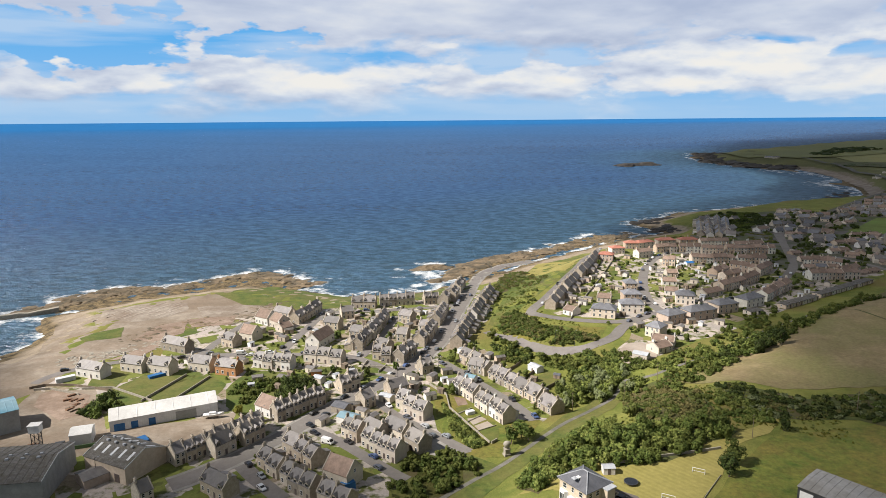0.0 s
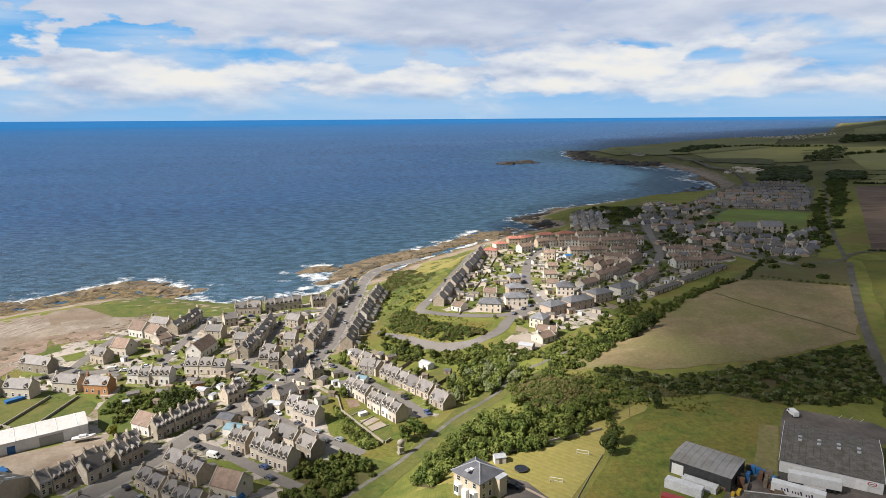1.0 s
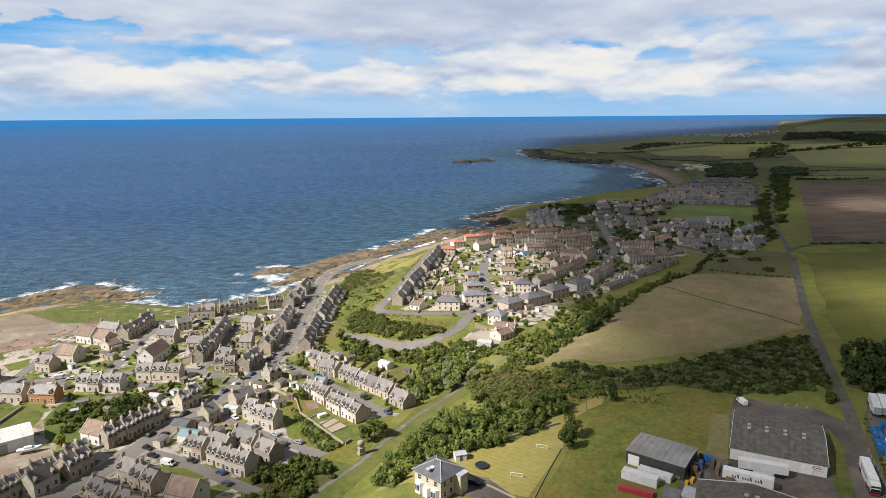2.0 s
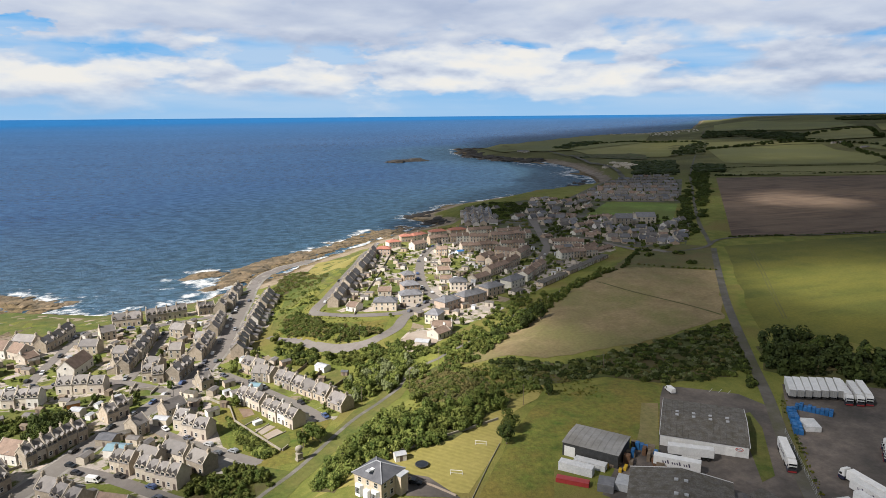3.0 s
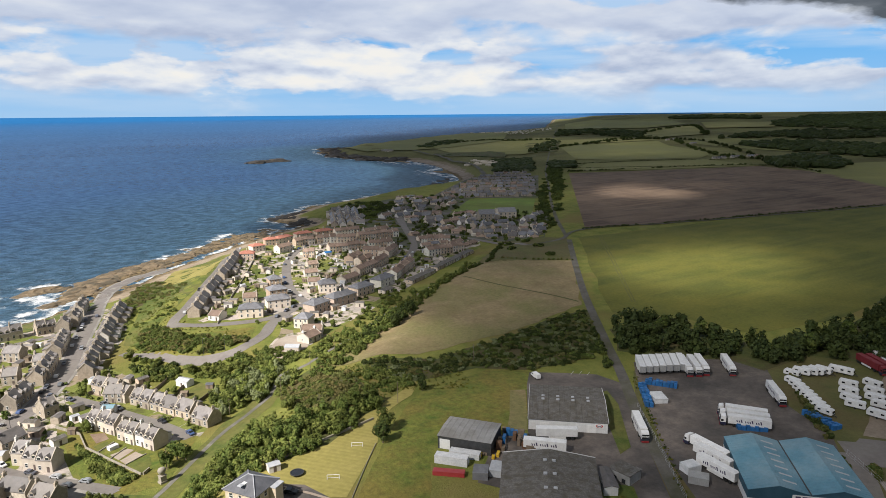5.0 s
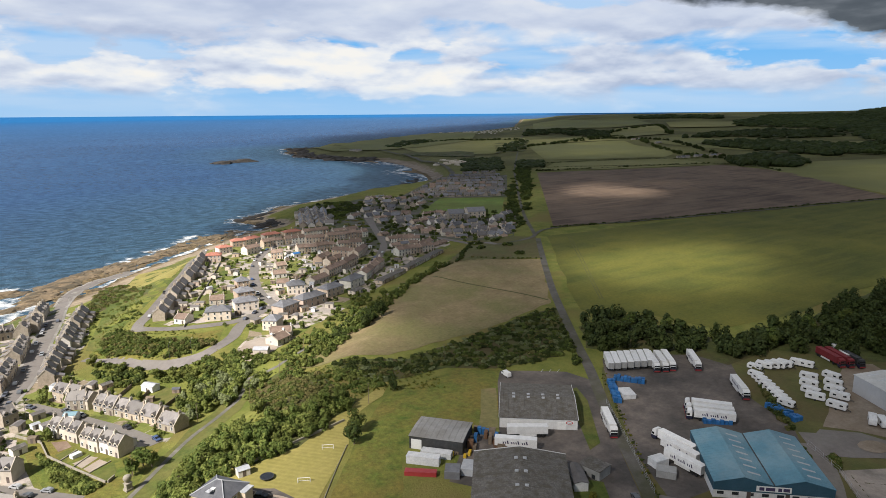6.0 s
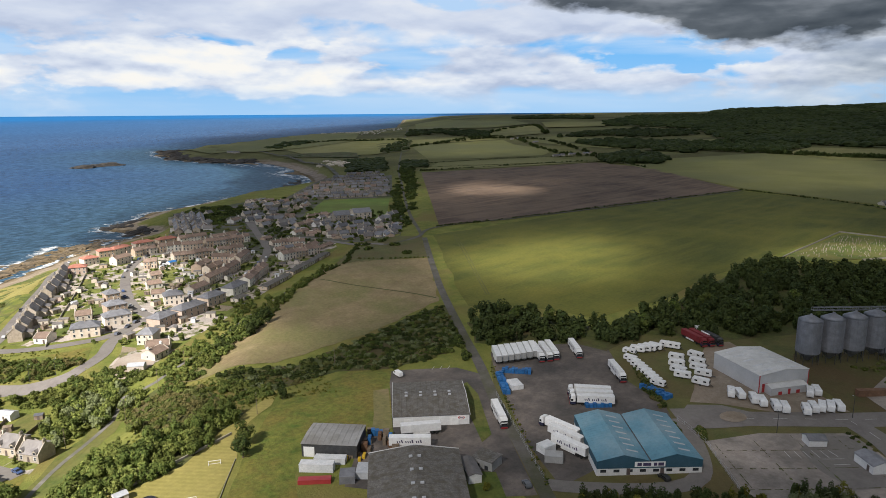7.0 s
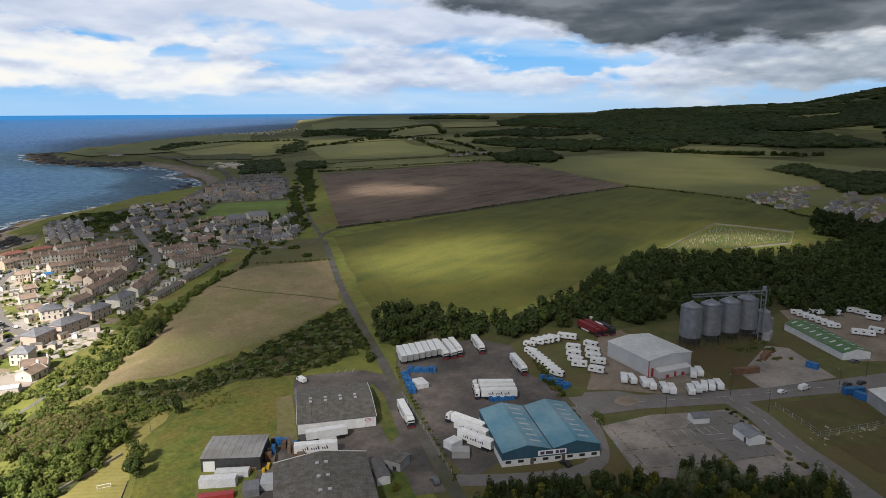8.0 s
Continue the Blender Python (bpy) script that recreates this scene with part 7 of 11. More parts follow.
def villa(w, d):
    v = thing("villa", "large cream two storey villa with hipped slate roof", "house")
    e = 6.2
    part("wall", boxes((-w / 2, w / 2, 0, d, -2.0, e + 0.05)), "cream", v)
    r = part("roof", hip_roof(w, d, e, e + 3.0, 0.6), "darkslate", v, "blue grey slate roof with pale lead ridges")
    part("hip_cap", beams(0.22, ((-w / 2 - 0.6, -0.6, e + 0.2), (-0.8, d / 2, e + 3.02)), ((w / 2 + 0.6, -0.6, e + 0.2), (0.8, d / 2, e + 3.02)), ((w / 2 + 0.6, d + 0.6, e + 0.2), (0.8, d / 2, e + 3.02)), ((-w / 2 - 0.6, d + 0.6, e + 0.2), (-0.8, d / 2, e + 3.02)), ((-0.8, d / 2, e + 3.02), (0.8, d / 2, e + 3.02))), "lead", r, "pale lead hip cap")
    bm = boxes((-0.6, 0.6, 1.6, 2.8, e + 1.0, e + 1.9))
    c = part("cupola", bm, "white", r, "white square roof light")
    part("cupola_top", hip_roof(1.2, 1.2, e + 1.9, e + 2.2, 0.1), "lead", c)
    r.data.materials.append(M["lead"])
    part("cornice", boxes((-w / 2 - 0.3, w / 2 + 0.3, -0.3, 0.0, e - 0.5, e), (-w / 2 - 0.3, -w / 2, 0, d, e - 0.5, e), (w / 2, w / 2 + 0.3, 0, d, e - 0.5, e)), "cream", v)
    for x in (-w * 0.3, w * 0.3):
        bm = bmesh.new()
        o = [(-1.5, 0.05), (-0.9, -1.1), (0.9, -1.1), (1.5, 0.05)]
        a = [bm.verts.new((x + p, q, -0.5)) for p, q in o]
        b = [bm.verts.new((x + p, q, 3.4)) for p, q in o]
        for i in range(3):
            bm.faces.new((a[i], a[i + 1], b[i + 1], b[i]))
        bm.faces.new(b)
        bay = part("bay", bm, "white", v, "white painted bay window")
        for p in (-0.55, 0.0, 0.55):
            part("pane", boxes((x + p - 0.22, x + p + 0.22, -1.14, -1.06, 0.9, 2.7)), "glass", bay)
        window(v, x, 0, 4.0, 1.4, 1.6)
    window(v, 0, 0, 4.0, 1.0, 1.6)
    part("porch", boxes((-0.9, 0.9, -1.2, 0.05, -0.5, 2.8), bevel=0.05), "white", v, "white porch")
    for y in (1.6, 4.4, 7.4):
        for z in (0.9, 4.0):
            window(v, w / 2, y, z, 1.3, 1.7, side=1)
    part("wing", boxes((w / 2, w / 2 + 2.2, d - 3.6, d - 0.4, -1.5, e - 0.2)), "cream", v)
    part("wing_roof", boxes((w / 2 - 0.1, w / 2 + 2.5, d - 3.9, d - 0.1, e - 0.2, e + 0.1)), "lead", v)
    return v


def trampoline():
    t = thing("trampoline", "round black trampoline on the lawn", "trampoline")
    bm = bmesh.new()
    drum(bm, 0, 0, 0.62, 0.68, 1.9, 1.9, 24)
    part("mat", bm, "tint", t)
    bm = bmesh.new()
    for i in range(24):
        a, b = 6.2832 * i / 24, 6.2832 * (i + 1) / 24
        beam(bm, (2.0 * math.cos(a), 2.0 * math.sin(a), 0.66), (2.0 * math.cos(b), 2.0 * math.sin(b), 0.66), 0.2)
    part("rim", bm, "darksteel", t)
    for i in range(6):
        a = 6.2832 * i / 6
        part("leg", beams(0.08, ((1.9 * math.cos(a), 1.9 * math.sin(a), -0.2), (1.9 * math.cos(a), 1.9 * math.sin(a), 0.62))), "darksteel", t)
    return t


def goal():
    g = thing("football_goal", "small white football goal on the lawn", "goal", "goals on the lawn")
    for x in (-1.8, 1.8):
        part("post", beams(0.11, ((x, 0, -0.2), (x, 0, 1.5))), "white", g)
        part("stay", beams(0.08, ((x, 0, 1.5), (x, 0.9, 0.0)), ((x, 0, 0.06), (x, 0.9, 0.06))), "white", g)
    part("crossbar", beams(0.11, ((-1.85, 0, 1.5), (1.85, 0, 1.5))), "white", g)
    part("ground_bar", beams(0.08, ((-1.8, 0.9, 0.05), (1.8, 0.9, 0.05))), "white", g)
    return g


def pillar():
    p = thing("stone_monument", "stone plinth with a large carved stone urn", "monument")
    part("plinth", boxes((-1.6, 1.6, -1.4, 1.4, -1.0, 1.0), (-1.25, 1.25, -1.1, 1.1, 1.0, 3.2), (-1.45, 1.45, -1.3, 1.3, 3.2, 3.5), bevel=0.06), "wallstone", p)
    bm = bmesh.new()
    prof = [(0.5, 3.5), (0.7, 3.7), (1.3, 4.4), (1.75, 5.3), (1.8, 6.0), (1.5, 6.6), (0.8, 6.9), (0.02, 7.0)]
    n, rings = 18, []
    for r, z in prof:
        rings.append([bm.verts.new((r * math.cos(6.2832 * j / n), 0.75 * r * math.sin(6.2832 * j / n), z)) for j in range(n)])
    for a, b in zip(rings, rings[1:]):
        for j in range(n):
            bm.faces.new((a[j], a[(j + 1) % n], b[(j + 1) % n], b[j]))
    part("urn", bm, "wallstone", p, smooth=True)
    return p


def container(w, d, h, mat, label):
    words = label.split()
    name = "stack" if "stack" in label or "pile" in label or "boxes" in label else "container"
    c = thing({"stack": "stacked_boxes"}.get(name, "storage_container"), label + " in the yard", "stack" if name == "stack" else "container")
    if name == "stack":
        rng = random.Random(int(w * 100 + h * 37))
        nx, ny = max(1, int(w / 1.3)), max(1, int(d / 1.3))
        for i in range(nx):
            for j in range(ny):
                hh = h * rng.uniform(0.55, 1.0)
                x, y = -w / 2 + (i + 0.5) * w / nx, (j + 0.5) * d / ny
                part("crate", boxes((x - 0.45 * w / nx, x + 0.45 * w / nx, y - 0.45 * d / ny, y + 0.45 * d / ny, -0.1, hh), bevel=0.03), mat, c)
        return c
    bm = boxes((-w / 2, w / 2, 0, d, -0.1, h), bevel=0.05)
    part("body", bm, mat, c)
    part("top_rail", boxes((-w / 2, w / 2, -0.06, 0.06, h - 0.12, h + 0.04)), mat, c)
    return c


def winch_tower():
    t = thing("slipway_tower", "white cabin on a dark lattice steel tower", "tower")
    p = []
    for x, y in ((-1.3, -1.3), (1.3, -1.3), (1.3, 1.3), (-1.3, 1.3)):
        part("leg", beams(0.22, ((x, y, -1), (x, y, 8.2))), "darksteel", t)
    for z in (0.5, 3.0, 5.5):
        for (ax, ay), (bx, by) in (((-1.3, -1.3), (1.3, -1.3)), ((1.3, -1.3), (1.3, 1.3)), ((1.3, 1.3), (-1.3, 1.3)), ((-1.3, 1.3), (-1.3, -1.3))):
            part("brace", beams(0.13, ((ax, ay, z), (bx, by, z + 2.5)), ((ax, ay, z), (bx, by, z))), "darksteel", t)
    part("cabin", boxes((-1.9, 1.9, -1.7, 1.7, 8.2, 11.0), bevel=0.05), "whiteclad", t)
    part("cabin_roof", boxes((-2.1, 2.1, -1.9, 1.9, 11.0, 11.25)), "whiteroof", t)
    return t


def boat():
    b = thing("boat", "white motor boat on a trailer", "boat")
    bm = bmesh.new()
    rows = []
    for x, w, z in ((-4.0, 1.1, 0.0), (-2.0, 1.3, 0.0), (0.5, 1.3, 0.0), (2.8, 0.8, 0.2), (4.2, 0.06, 0.5)):
        rows.append([bm.verts.new(p) for p in ((x, -w, 1.35 + z), (x, -w * 0.7, 0.5 + z), (x, 0, 0.15 + z), (x, w * 0.7, 0.5 + z), (x, w, 1.35 + z))])
    for r, q in zip(rows, rows[1:]):
        for i in range(4):
            bm.faces.new((r[i], r[i + 1], q[i + 1], q[i]))
        bm.faces.new((r[4], r[0], q[0], q[4]))
    bm.faces.new(rows[0])
    part("hull", bm, "whitehull", b)
    part("cabin", boxes((-1.6, 1.2, -0.8, 0.8, 1.3, 2.1), bevel=0.1), "whitehull", b)
    part("windscreen", boxes((1.18, 1.26, -0.7, 0.7, 1.5, 2.0)), "tint", b)
    part("cradle", beams(0.14, ((-2, -0.9, -0.7), (-2, 0, 0.3)), ((-2, 0.9, -0.7), (-2, 0, 0.3)), ((1.5, -0.9, -0.7), (1.5, 0, 0.3)), ((1.5, 0.9, -0.7), (1.5, 0, 0.3))), "rust", b)
    return b


def elevator(x, y, sx, sy):
    """The lift leg beside the silos and the conveyor bridge over their tops."""
    z = float(ground(x, y))
    e = thing("grain_elevator", "grey steel grain elevator with conveyor bridge", "elevator")
    e.matrix_basis = Matrix.Translation((x, y, z))
    d = Vector((sx - x, sy - y, 0))
    top = 24.0
    for a, b in ((-1.0, -1.0), (1.0, -1.0), (1.0, 1.0), (-1.0, 1.0)):
        part("tower_leg", beams(0.2, ((a - 3, b, -1), (a - 3, b, top + 1))), "steel", e)
    for i in range(10):
        zz = i * 2.5
        part("tower_brace", beams(0.12, ((-4, -1, zz), (-2, -1, zz + 2.5)), ((-4, 1, zz), (-2, 1, zz + 2.5)), ((-4, -1, zz), (-4, 1, zz)), ((-2, -1, zz), (-2, 1, zz))), "steel", e)
    part("head_box", boxes((-4.0, -2.0, -0.8, 0.8, top + 0.6, top + 2.6), bevel=0.08), "steel", e)
    n = Vector((-d.y, d.x, 0)).normalized() * 0.6
    s = Vector((-3, 0, 0))
    bridge = part("bridge", beams(0.22, (s + n + Vector((0, 0, top - 0.6)), d + n + Vector((0, 0, top - 0.6))), (s - n + Vector((0, 0, top - 0.6)), d - n + Vector((0, 0, top - 0.6))), (s + n + Vector((0, 0, top + 0.6)), d + n + Vector((0, 0, top + 0.6))), (s - n + Vector((0, 0, top + 0.6)), d - n + Vector((0, 0, top + 0.6)))), "steel", e)
    for i in range(14):
        p = s + (d - s) * (i / 13)
        part("bridge_post", beams(0.1, (p + n + Vector((0, 0, top - 0.6)), p + n + Vector((0, 0, top + 0.6))), (p - n + Vector((0, 0, top - 0.6)), p - n + Vector((0, 0, top + 0.6)))), "steel", bridge)
    for r, px, py, h0, h1 in ((3.1, 3.4, 0.5, 3.0, 13.0), (2.3, 0.5, 4.0, 2.4, 9.5), (2.3, 8.6, -1.0, 2.4, 8.5)):
        bm = bmesh.new()
        drum(bm, px, py, h0, h1, r, r, 18)
        drum(bm, px, py, h1, h1 + r * 0.5, r * 1.04, 0.3, 18)
        drum(bm, px, py, h0 - 1.6, h0, 0.3, r, 18)
        b = part("dryer_bin", bm, "steel", e)
        for i in range(4):
            a = 6.2832 * i / 4 + 0.4
            part("bin_leg", beams(0.16, ((px + r * 0.9 * math.cos(a), py + r * 0.9 * math.sin(a), -1), (px + r * 0.9 * math.cos(a), py + r * 0.9 * math.sin(a), h0 + 0.4))), "darksteel", b)
    part("spout", beams(0.4, ((-2.5, 0, 20.0), (3.0, 0.5, 10.5))), "steel", e)
    part("base_room", boxes((-1.5, 6.5, -4.0, -1.0, -1, 3.2), bevel=0.05), "greyclad", e)
    return e


def garden_sheds(outline, n, seed):
    """Sheds and greenhouses in the yards, clear of the houses."""
    rng = np.random.default_rng(seed)
    looks = (("wood", "wood", "brown timber garden shed with felt roof"), ("harl", "slate", "pale rendered outhouse with slate roof"), ("white", "lead", "white garden shed with pale roof"), ("stone", "slate", "stone outhouse with slate roof"), ("drab", "asbestos", "small garage with grey sheet roof"))
    for i, (x, y) in enumerate(scatter_points(outline, n, rng, 5.0, 2.6, 3.5)):
        k = int(rng.integers(0, len(looks)))
        w, d = (3.0, 2.4) if k in (0, 2) else (5.0, 3.4)
        put(lambda: garden_shed(w, d, 2.1 if k in (0, 2) else 2.5, *looks[k]), ("shed", k), x, y, float(rng.choice((-32, 58, -32, 20)) + rng.uniform(-5, 5)), 0.05)
        TAKEN.append((x, y, 2.4))


def headstones(outline, n, seed):
    rng = np.random.default_rng(seed)
    bm = bmesh.new()
    for x, y in scatter_points(outline, n, rng, 1.5):
        z = float(ground(x, y))
        h = rng.uniform(0.8, 1.6)
        box(bm, x - 0.4, x + 0.4, y - 0.12, y + 0.12, z - 0.2, z + 0.3 + h)
    me = bpy.data.meshes.new("headstones")
    bm.to_mesh(me)
    bm.free()
    me.materials.append(M["slab"])
    tagged(new("headstones", me), "rows of grey granite headstones on grass", "headstones", kind="stuff")


def markings(pts, dash, gap_m):
    """Broken white centre lines; each dash is a strip of paint."""
    L = smooth_line(pts, 1.0)
    bm = bmesh.new()
    i = 0
    while i + dash < len(L) - 1:
        a, b = L[i], L[i + int(dash)]
        d = (b - a).normalized()
        s = Vector((-d.y, d.x, 0)) * 0.09
        v = [bm.verts.new((p.x, p.y, float(ground(p.x, p.y)) + 0.24)) for p in (a - s, b - s, b + s, a + s)]
        bm.faces.new(v)
        i += int(dash + gap_m)
    me = bpy.data.meshes.new("road_marking")
    bm.to_mesh(me)
    bm.free()
    me.materials.append(M["paint"])
    tagged(new("road_marking", me), "broken white centre line painted on asphalt", "road marking", kind="structure")


def joints(outline):
    """Weeds and dirt in the joints of the old car park slabs: broken uneven lines."""
    rng = np.random.default_rng(7)
    u, v = Vector((0.72, -0.69, 0)), Vector((0.69, 0.72, 0))
    C = [(Vector((*p, 0)).dot(u), Vector((*p, 0)).dot(v)) for p in outline]
    lo, hi = [min(c[i] for c in C) for i in (0, 1)], [max(c[i] for c in C) for i in (0, 1)]
    bm = bmesh.new()
    for axis, gap_m in ((0, 14.0), (1, 11.0)):
        k = lo[axis] + 3
        while k < hi[axis]:
            s = lo[1 - axis]
            while s < hi[1 - axis]:
                step_m = rng.uniform(0.5, 1.6)
                if rng.random() < 0.62:
                    w = rng.uniform(0.06, 0.22) * (2.6 if rng.random() < 0.1 else 1.0)
                    q = []
                    for a, b in ((k - w, s), (k + w, s + 0.1), (k + w * 0.7, s + step_m), (k - w * 0.8, s + step_m)):
                        p = u * (a if axis == 0 else b) + v * (b if axis == 0 else a)
                        q.append((p.x, p.y, float(ground(p.x, p.y)) + 0.17 + 0.01 * axis))
                    if all(inside(a, b, outline) for a, b, _ in q):
                        bm.faces.new([bm.verts.new(c) for c in q])
                s += step_m
            k += gap_m
    bmesh.ops.recalc_face_normals(bm, faces=bm.faces[:])
    me = bpy.data.meshes.new("weeds")
    bm.to_mesh(me)
    bm.free()
    me.materials.append(M["undergrowth"])
    tagged(new("weeds", me), "dark weeds growing in slab joints", "weeds", kind="stuff")


def bay_lines(lines):
    """White strips between parking bays."""
    for a, b in lines:
        a, b = Vector((*a, 0)), Vector((*b, 0))
        s = (b - a).normalized().cross(Vector((0, 0, 1))) * 0.08
        bm = bmesh.new()
        bm.faces.new([bm.verts.new((p.x, p.y, float(ground(p.x, p.y)) + 0.25)) for p in (a - s, b - s, b + s, a + s)])
        me = bpy.data.meshes.new("bay_line")
        bmesh.ops.recalc_face_normals(bm, faces=bm.faces[:])
        bm.to_mesh(me)
        bm.free()
        me.materials.append(M["paint"])
        tagged(new("bay_line", me), "faded white parking bay line", "road marking", kind="structure")


def oval_sign(x, y, turn, along, out, up):
    """A white board with an oval mark, fixed to a wall."""
    s = thing("wall_sign", "white sign board with a dark red oval mark", "sign")
    part("board", boxes((-1.5, 1.5, -0.08, 0.0, 0, 1.7), bevel=0.02), "white", s)
    for name, mat, k, dy in (("oval", "redtrim", 1.0, -0.12), ("oval_field", "white", 0.74, -0.15)):
        bm = bmesh.new()
        ring = [bm.verts.new((1.2 * k * math.cos(i * math.pi / 10), dy, 0.85 + 0.62 * k * math.sin(i * math.pi / 10))) for i in range(20)]
        f = bm.faces.new(ring)
        ext = bmesh.ops.extrude_face_region(bm, geom=[f])
        bmesh.ops.translate(bm, vec=(0, -dy - 0.06, 0), verts=[v for v in ext["geom"] if isinstance(v, bmesh.types.BMVert)])
        bmesh.ops.recalc_face_normals(bm, faces=bm.faces[:])
        part(name, bm, mat, s)
    part("bar", boxes((-0.7, 0.7, -0.18, -0.14, 0.75, 0.95)), "ink", s)
    s.matrix_basis = spot(x, y, turn, 0.05) @ Matrix.Translation((along, -out, up))
    return s


def plinths(outline, n, seed):
    """Long low footings left of the removed buildings."""
    rng = np.random.default_rng(seed)
    for x, y in scatter_points(outline, n, rng, 3.0):
        w = float(rng.choice((8.0, 11.0)))
        def make():
            s = thing("footing", "low broken concrete footing on cleared ground", "footing", "footings of the removed works")
            part("slab_edge", boxes((-w / 2, w / 2, -0.6, 0.6, -0.4, 0.16), bevel=0.04), "slab", s)
            return s
        put(make, ("footing", w), x, y, 64 + float(rng.uniform(-2, 2)), 0.05)


def pier(pts):
    p = wall_line(pts, 3.0, 3.0, "wallstone", "low stone harbour pier beside the beach", "pier", "pier")
    return p


def caravan_specks(outline, n, seed, size=1.0):
    """Far holiday homes: small pale boxes with pitched tops, in one mesh."""
    rng = np.random.default_rng(seed)
    whole = bmesh.new()
    for x, y in scatter_points(outline, n, rng, 9.0 * size):
        m = spot(x, y, float(rng.uniform(-40, 0)))
        for bm in (gable_walls(9 * size, 5 * size, 2.6 * size, 3.6 * size),):
            bm.transform(m)
            tmp = bpy.data.meshes.new("tmp")
            bm.to_mesh(tmp)
            bm.free()
            whole.from_mesh(tmp)
            bpy.data.meshes.remove(tmp)
    me = bpy.data.meshes.new("far_houses")
    whole.to_mesh(me)
    whole.free()
    me.materials.append(M["harl"])
    tagged(new("far_houses", me), "distant pale houses and holiday homes", "houses", kind="stuff")


# ---- the broken cloud layer ----
def cloud_layer(gaps, height=1500.0):
    """Broken cloud high overhead; the gaps are where the sun comes through to the ground."""
    X, Y = np.meshgrid(cell_lines(-500, 1400, 22.0, 1.12, 6500), cell_lines(0, 1000, 22.0, 1.12, 6500))
    wx, wy = X + 22 * ripple(X, Y, 60) + 9 * ripple(Y, X, 21), Y + 22 * ripple(Y, X, 55) + 9 * ripple(X, Y, 24)
    open_ = np.zeros(X.shape)
    for outline, soft, k in gaps:
        open_ = np.maximum(open_, k * step(edge_gap(wx, wy, outline), -soft, soft * 0.6))
    cover = np.clip(1 - open_, 0, 1) * np.clip(0.93 + 0.12 * ripple(X, Y, 170), 0, 1)
    back = SUN_WAY * (height / SUN_WAY.z)
    CX, CY = X + back.x, Y + back.y
    cells = cell(cover) > 0.01
    for name, z, deep in (("cloud_layer", height, -1.0), ("cloud_layer", height, 1.0)):
        me = grid_mesh(name, CX, CY, z + deep * cover * (60 + 45 * ripple(X, Y, 90)), cells, cover=cover)
        me.materials.append(M["cloud"])
        tagged(new(name, me), "broken grey cloud layer high over the coast", "cloud", kind="structure")


def mesh_fence(pts, high=1.8, label="grey steel mesh fence on posts"):
    """Posts with thin wires between them."""
    f = thing("mesh_fence", label, "fence")
    post = None
    L = [Vector((*p, 0)) for p in pts]
    wires = bmesh.new()
    for a, b in zip(L, L[1:]):
        n = max(1, int((b - a).length / 4.0))
        for i in range(n + 1):
            p, q = a.lerp(b, i / n), a.lerp(b, min(1, (i + 1) / n))
            zp, zq = float(ground(p.x, p.y)), float(ground(q.x, q.y))
            if post is None:
                bm = bmesh.new()
                drum(bm, 0, 0, -0.4, high, 0.06, 0.05, 6)
                post = part("post", bm, "lead", f)
                one = post
            else:
                one = new("post", post.data)
                one.parent = f
            one.matrix_basis = Matrix.Translation((p.x, p.y, zp))
            if i < n:
                for h in (0.15, high * 0.5, high - 0.05):
                    beam(wires, (p.x, p.y, zp + h), (q.x, q.y, zq + h), 0.03)
    part("wire", wires, "lead", f)
    return f


def tufts(outline, n, seed, mats, label, high=(0.25, 0.6), size=0.6, leaves=12):
    thicket("grass_tufts", outline, n, size, mats, label, seed, leaves=leaves, high=high, category="grass", leaf=0.22)
# ---- houses ----
row("pale", -180.1, 297.5, -165.5, 292.3, 1)
row("pale", -161.1, 303.3, -148.9, 299.4, 1)
row("pale", -146.7, 300.8, -134.2, 296.6, 1)
row("pale", -127.6, 304.0, -115.9, 300.2, 1)
row("brick", -112.6, 298.7, -101.6, 295.5, 1)
row("cottage", -154.1, 334.3, -138.2, 326.7, 1)
row("cottage", -140.6, 361.7, -129.7, 355.0, 1)
row("cottage", -123.1, 339.2, -115.4, 334.5, 1)
row("pale", -96.8, 307.3, -86.2, 303.8, 2)
row("pale", -86.4, 304.6, -76.8, 301.9, 2)
row("pale", -72.3, 313.9, -52.7, 308.8, 3)
row("pale", -48.2, 311.8, -38.2, 310.1, 2)
row("cottage", -38.2, 310.1, -27.8, 309.1, 2)
row("modern", -116.0, 348.3, -107.5, 344.3, 1)
row("modern", -116.1, 380.2, -107.0, 374.5, 1)
row("modern", -105.9, 374.5, -99.1, 367.7, 1)
row("plain", -107.7, 390.7, -96.1, 383.5, 1)
row("cottage", -101.9, 338.0, -91.2, 333.7, 1)
row("cottage", -93.0, 353.9, -84.4, 347.0, 1)
row("cottage", -88.2, 376.5, -79.1, 405.4, 3)
row("plain", -72.2, 367.5, -62.6, 364.0, 1)
row("plain", -63.8, 385.4, -56.2, 388.3, 1)
row("modern", -67.8, 331.9, -62.2, 347.8, 1)
row("cottage", -61.3, 409.9, -45.5, 408.5, 2)
row("cottage", -42.7, 413.8, -19.9, 417.1, 4)
row("cottage", -13.1, 416.8, -3.3, 419.3, 2)
row("cottage", -40.9, 328.8, -32.6, 385.7, 6)
row("cottage", -37.7, 329.7, -31.0, 325.3, 1)
row("cottage", -32.7, 346.3, -28.2, 353.9, 1)
row("plain", -54.2, 349.5, -46.7, 346.4, 1)
row("cottage", -49.1, 328.9, -43.5, 332.4, 1)
row("plain", -28.4, 379.9, -20.9, 375.3, 1)
row("cottage", -15.7, 326.2, -10.5, 323.5, 1)
row("plain", -27.5, 344.4, -21.1, 342.5, 1)
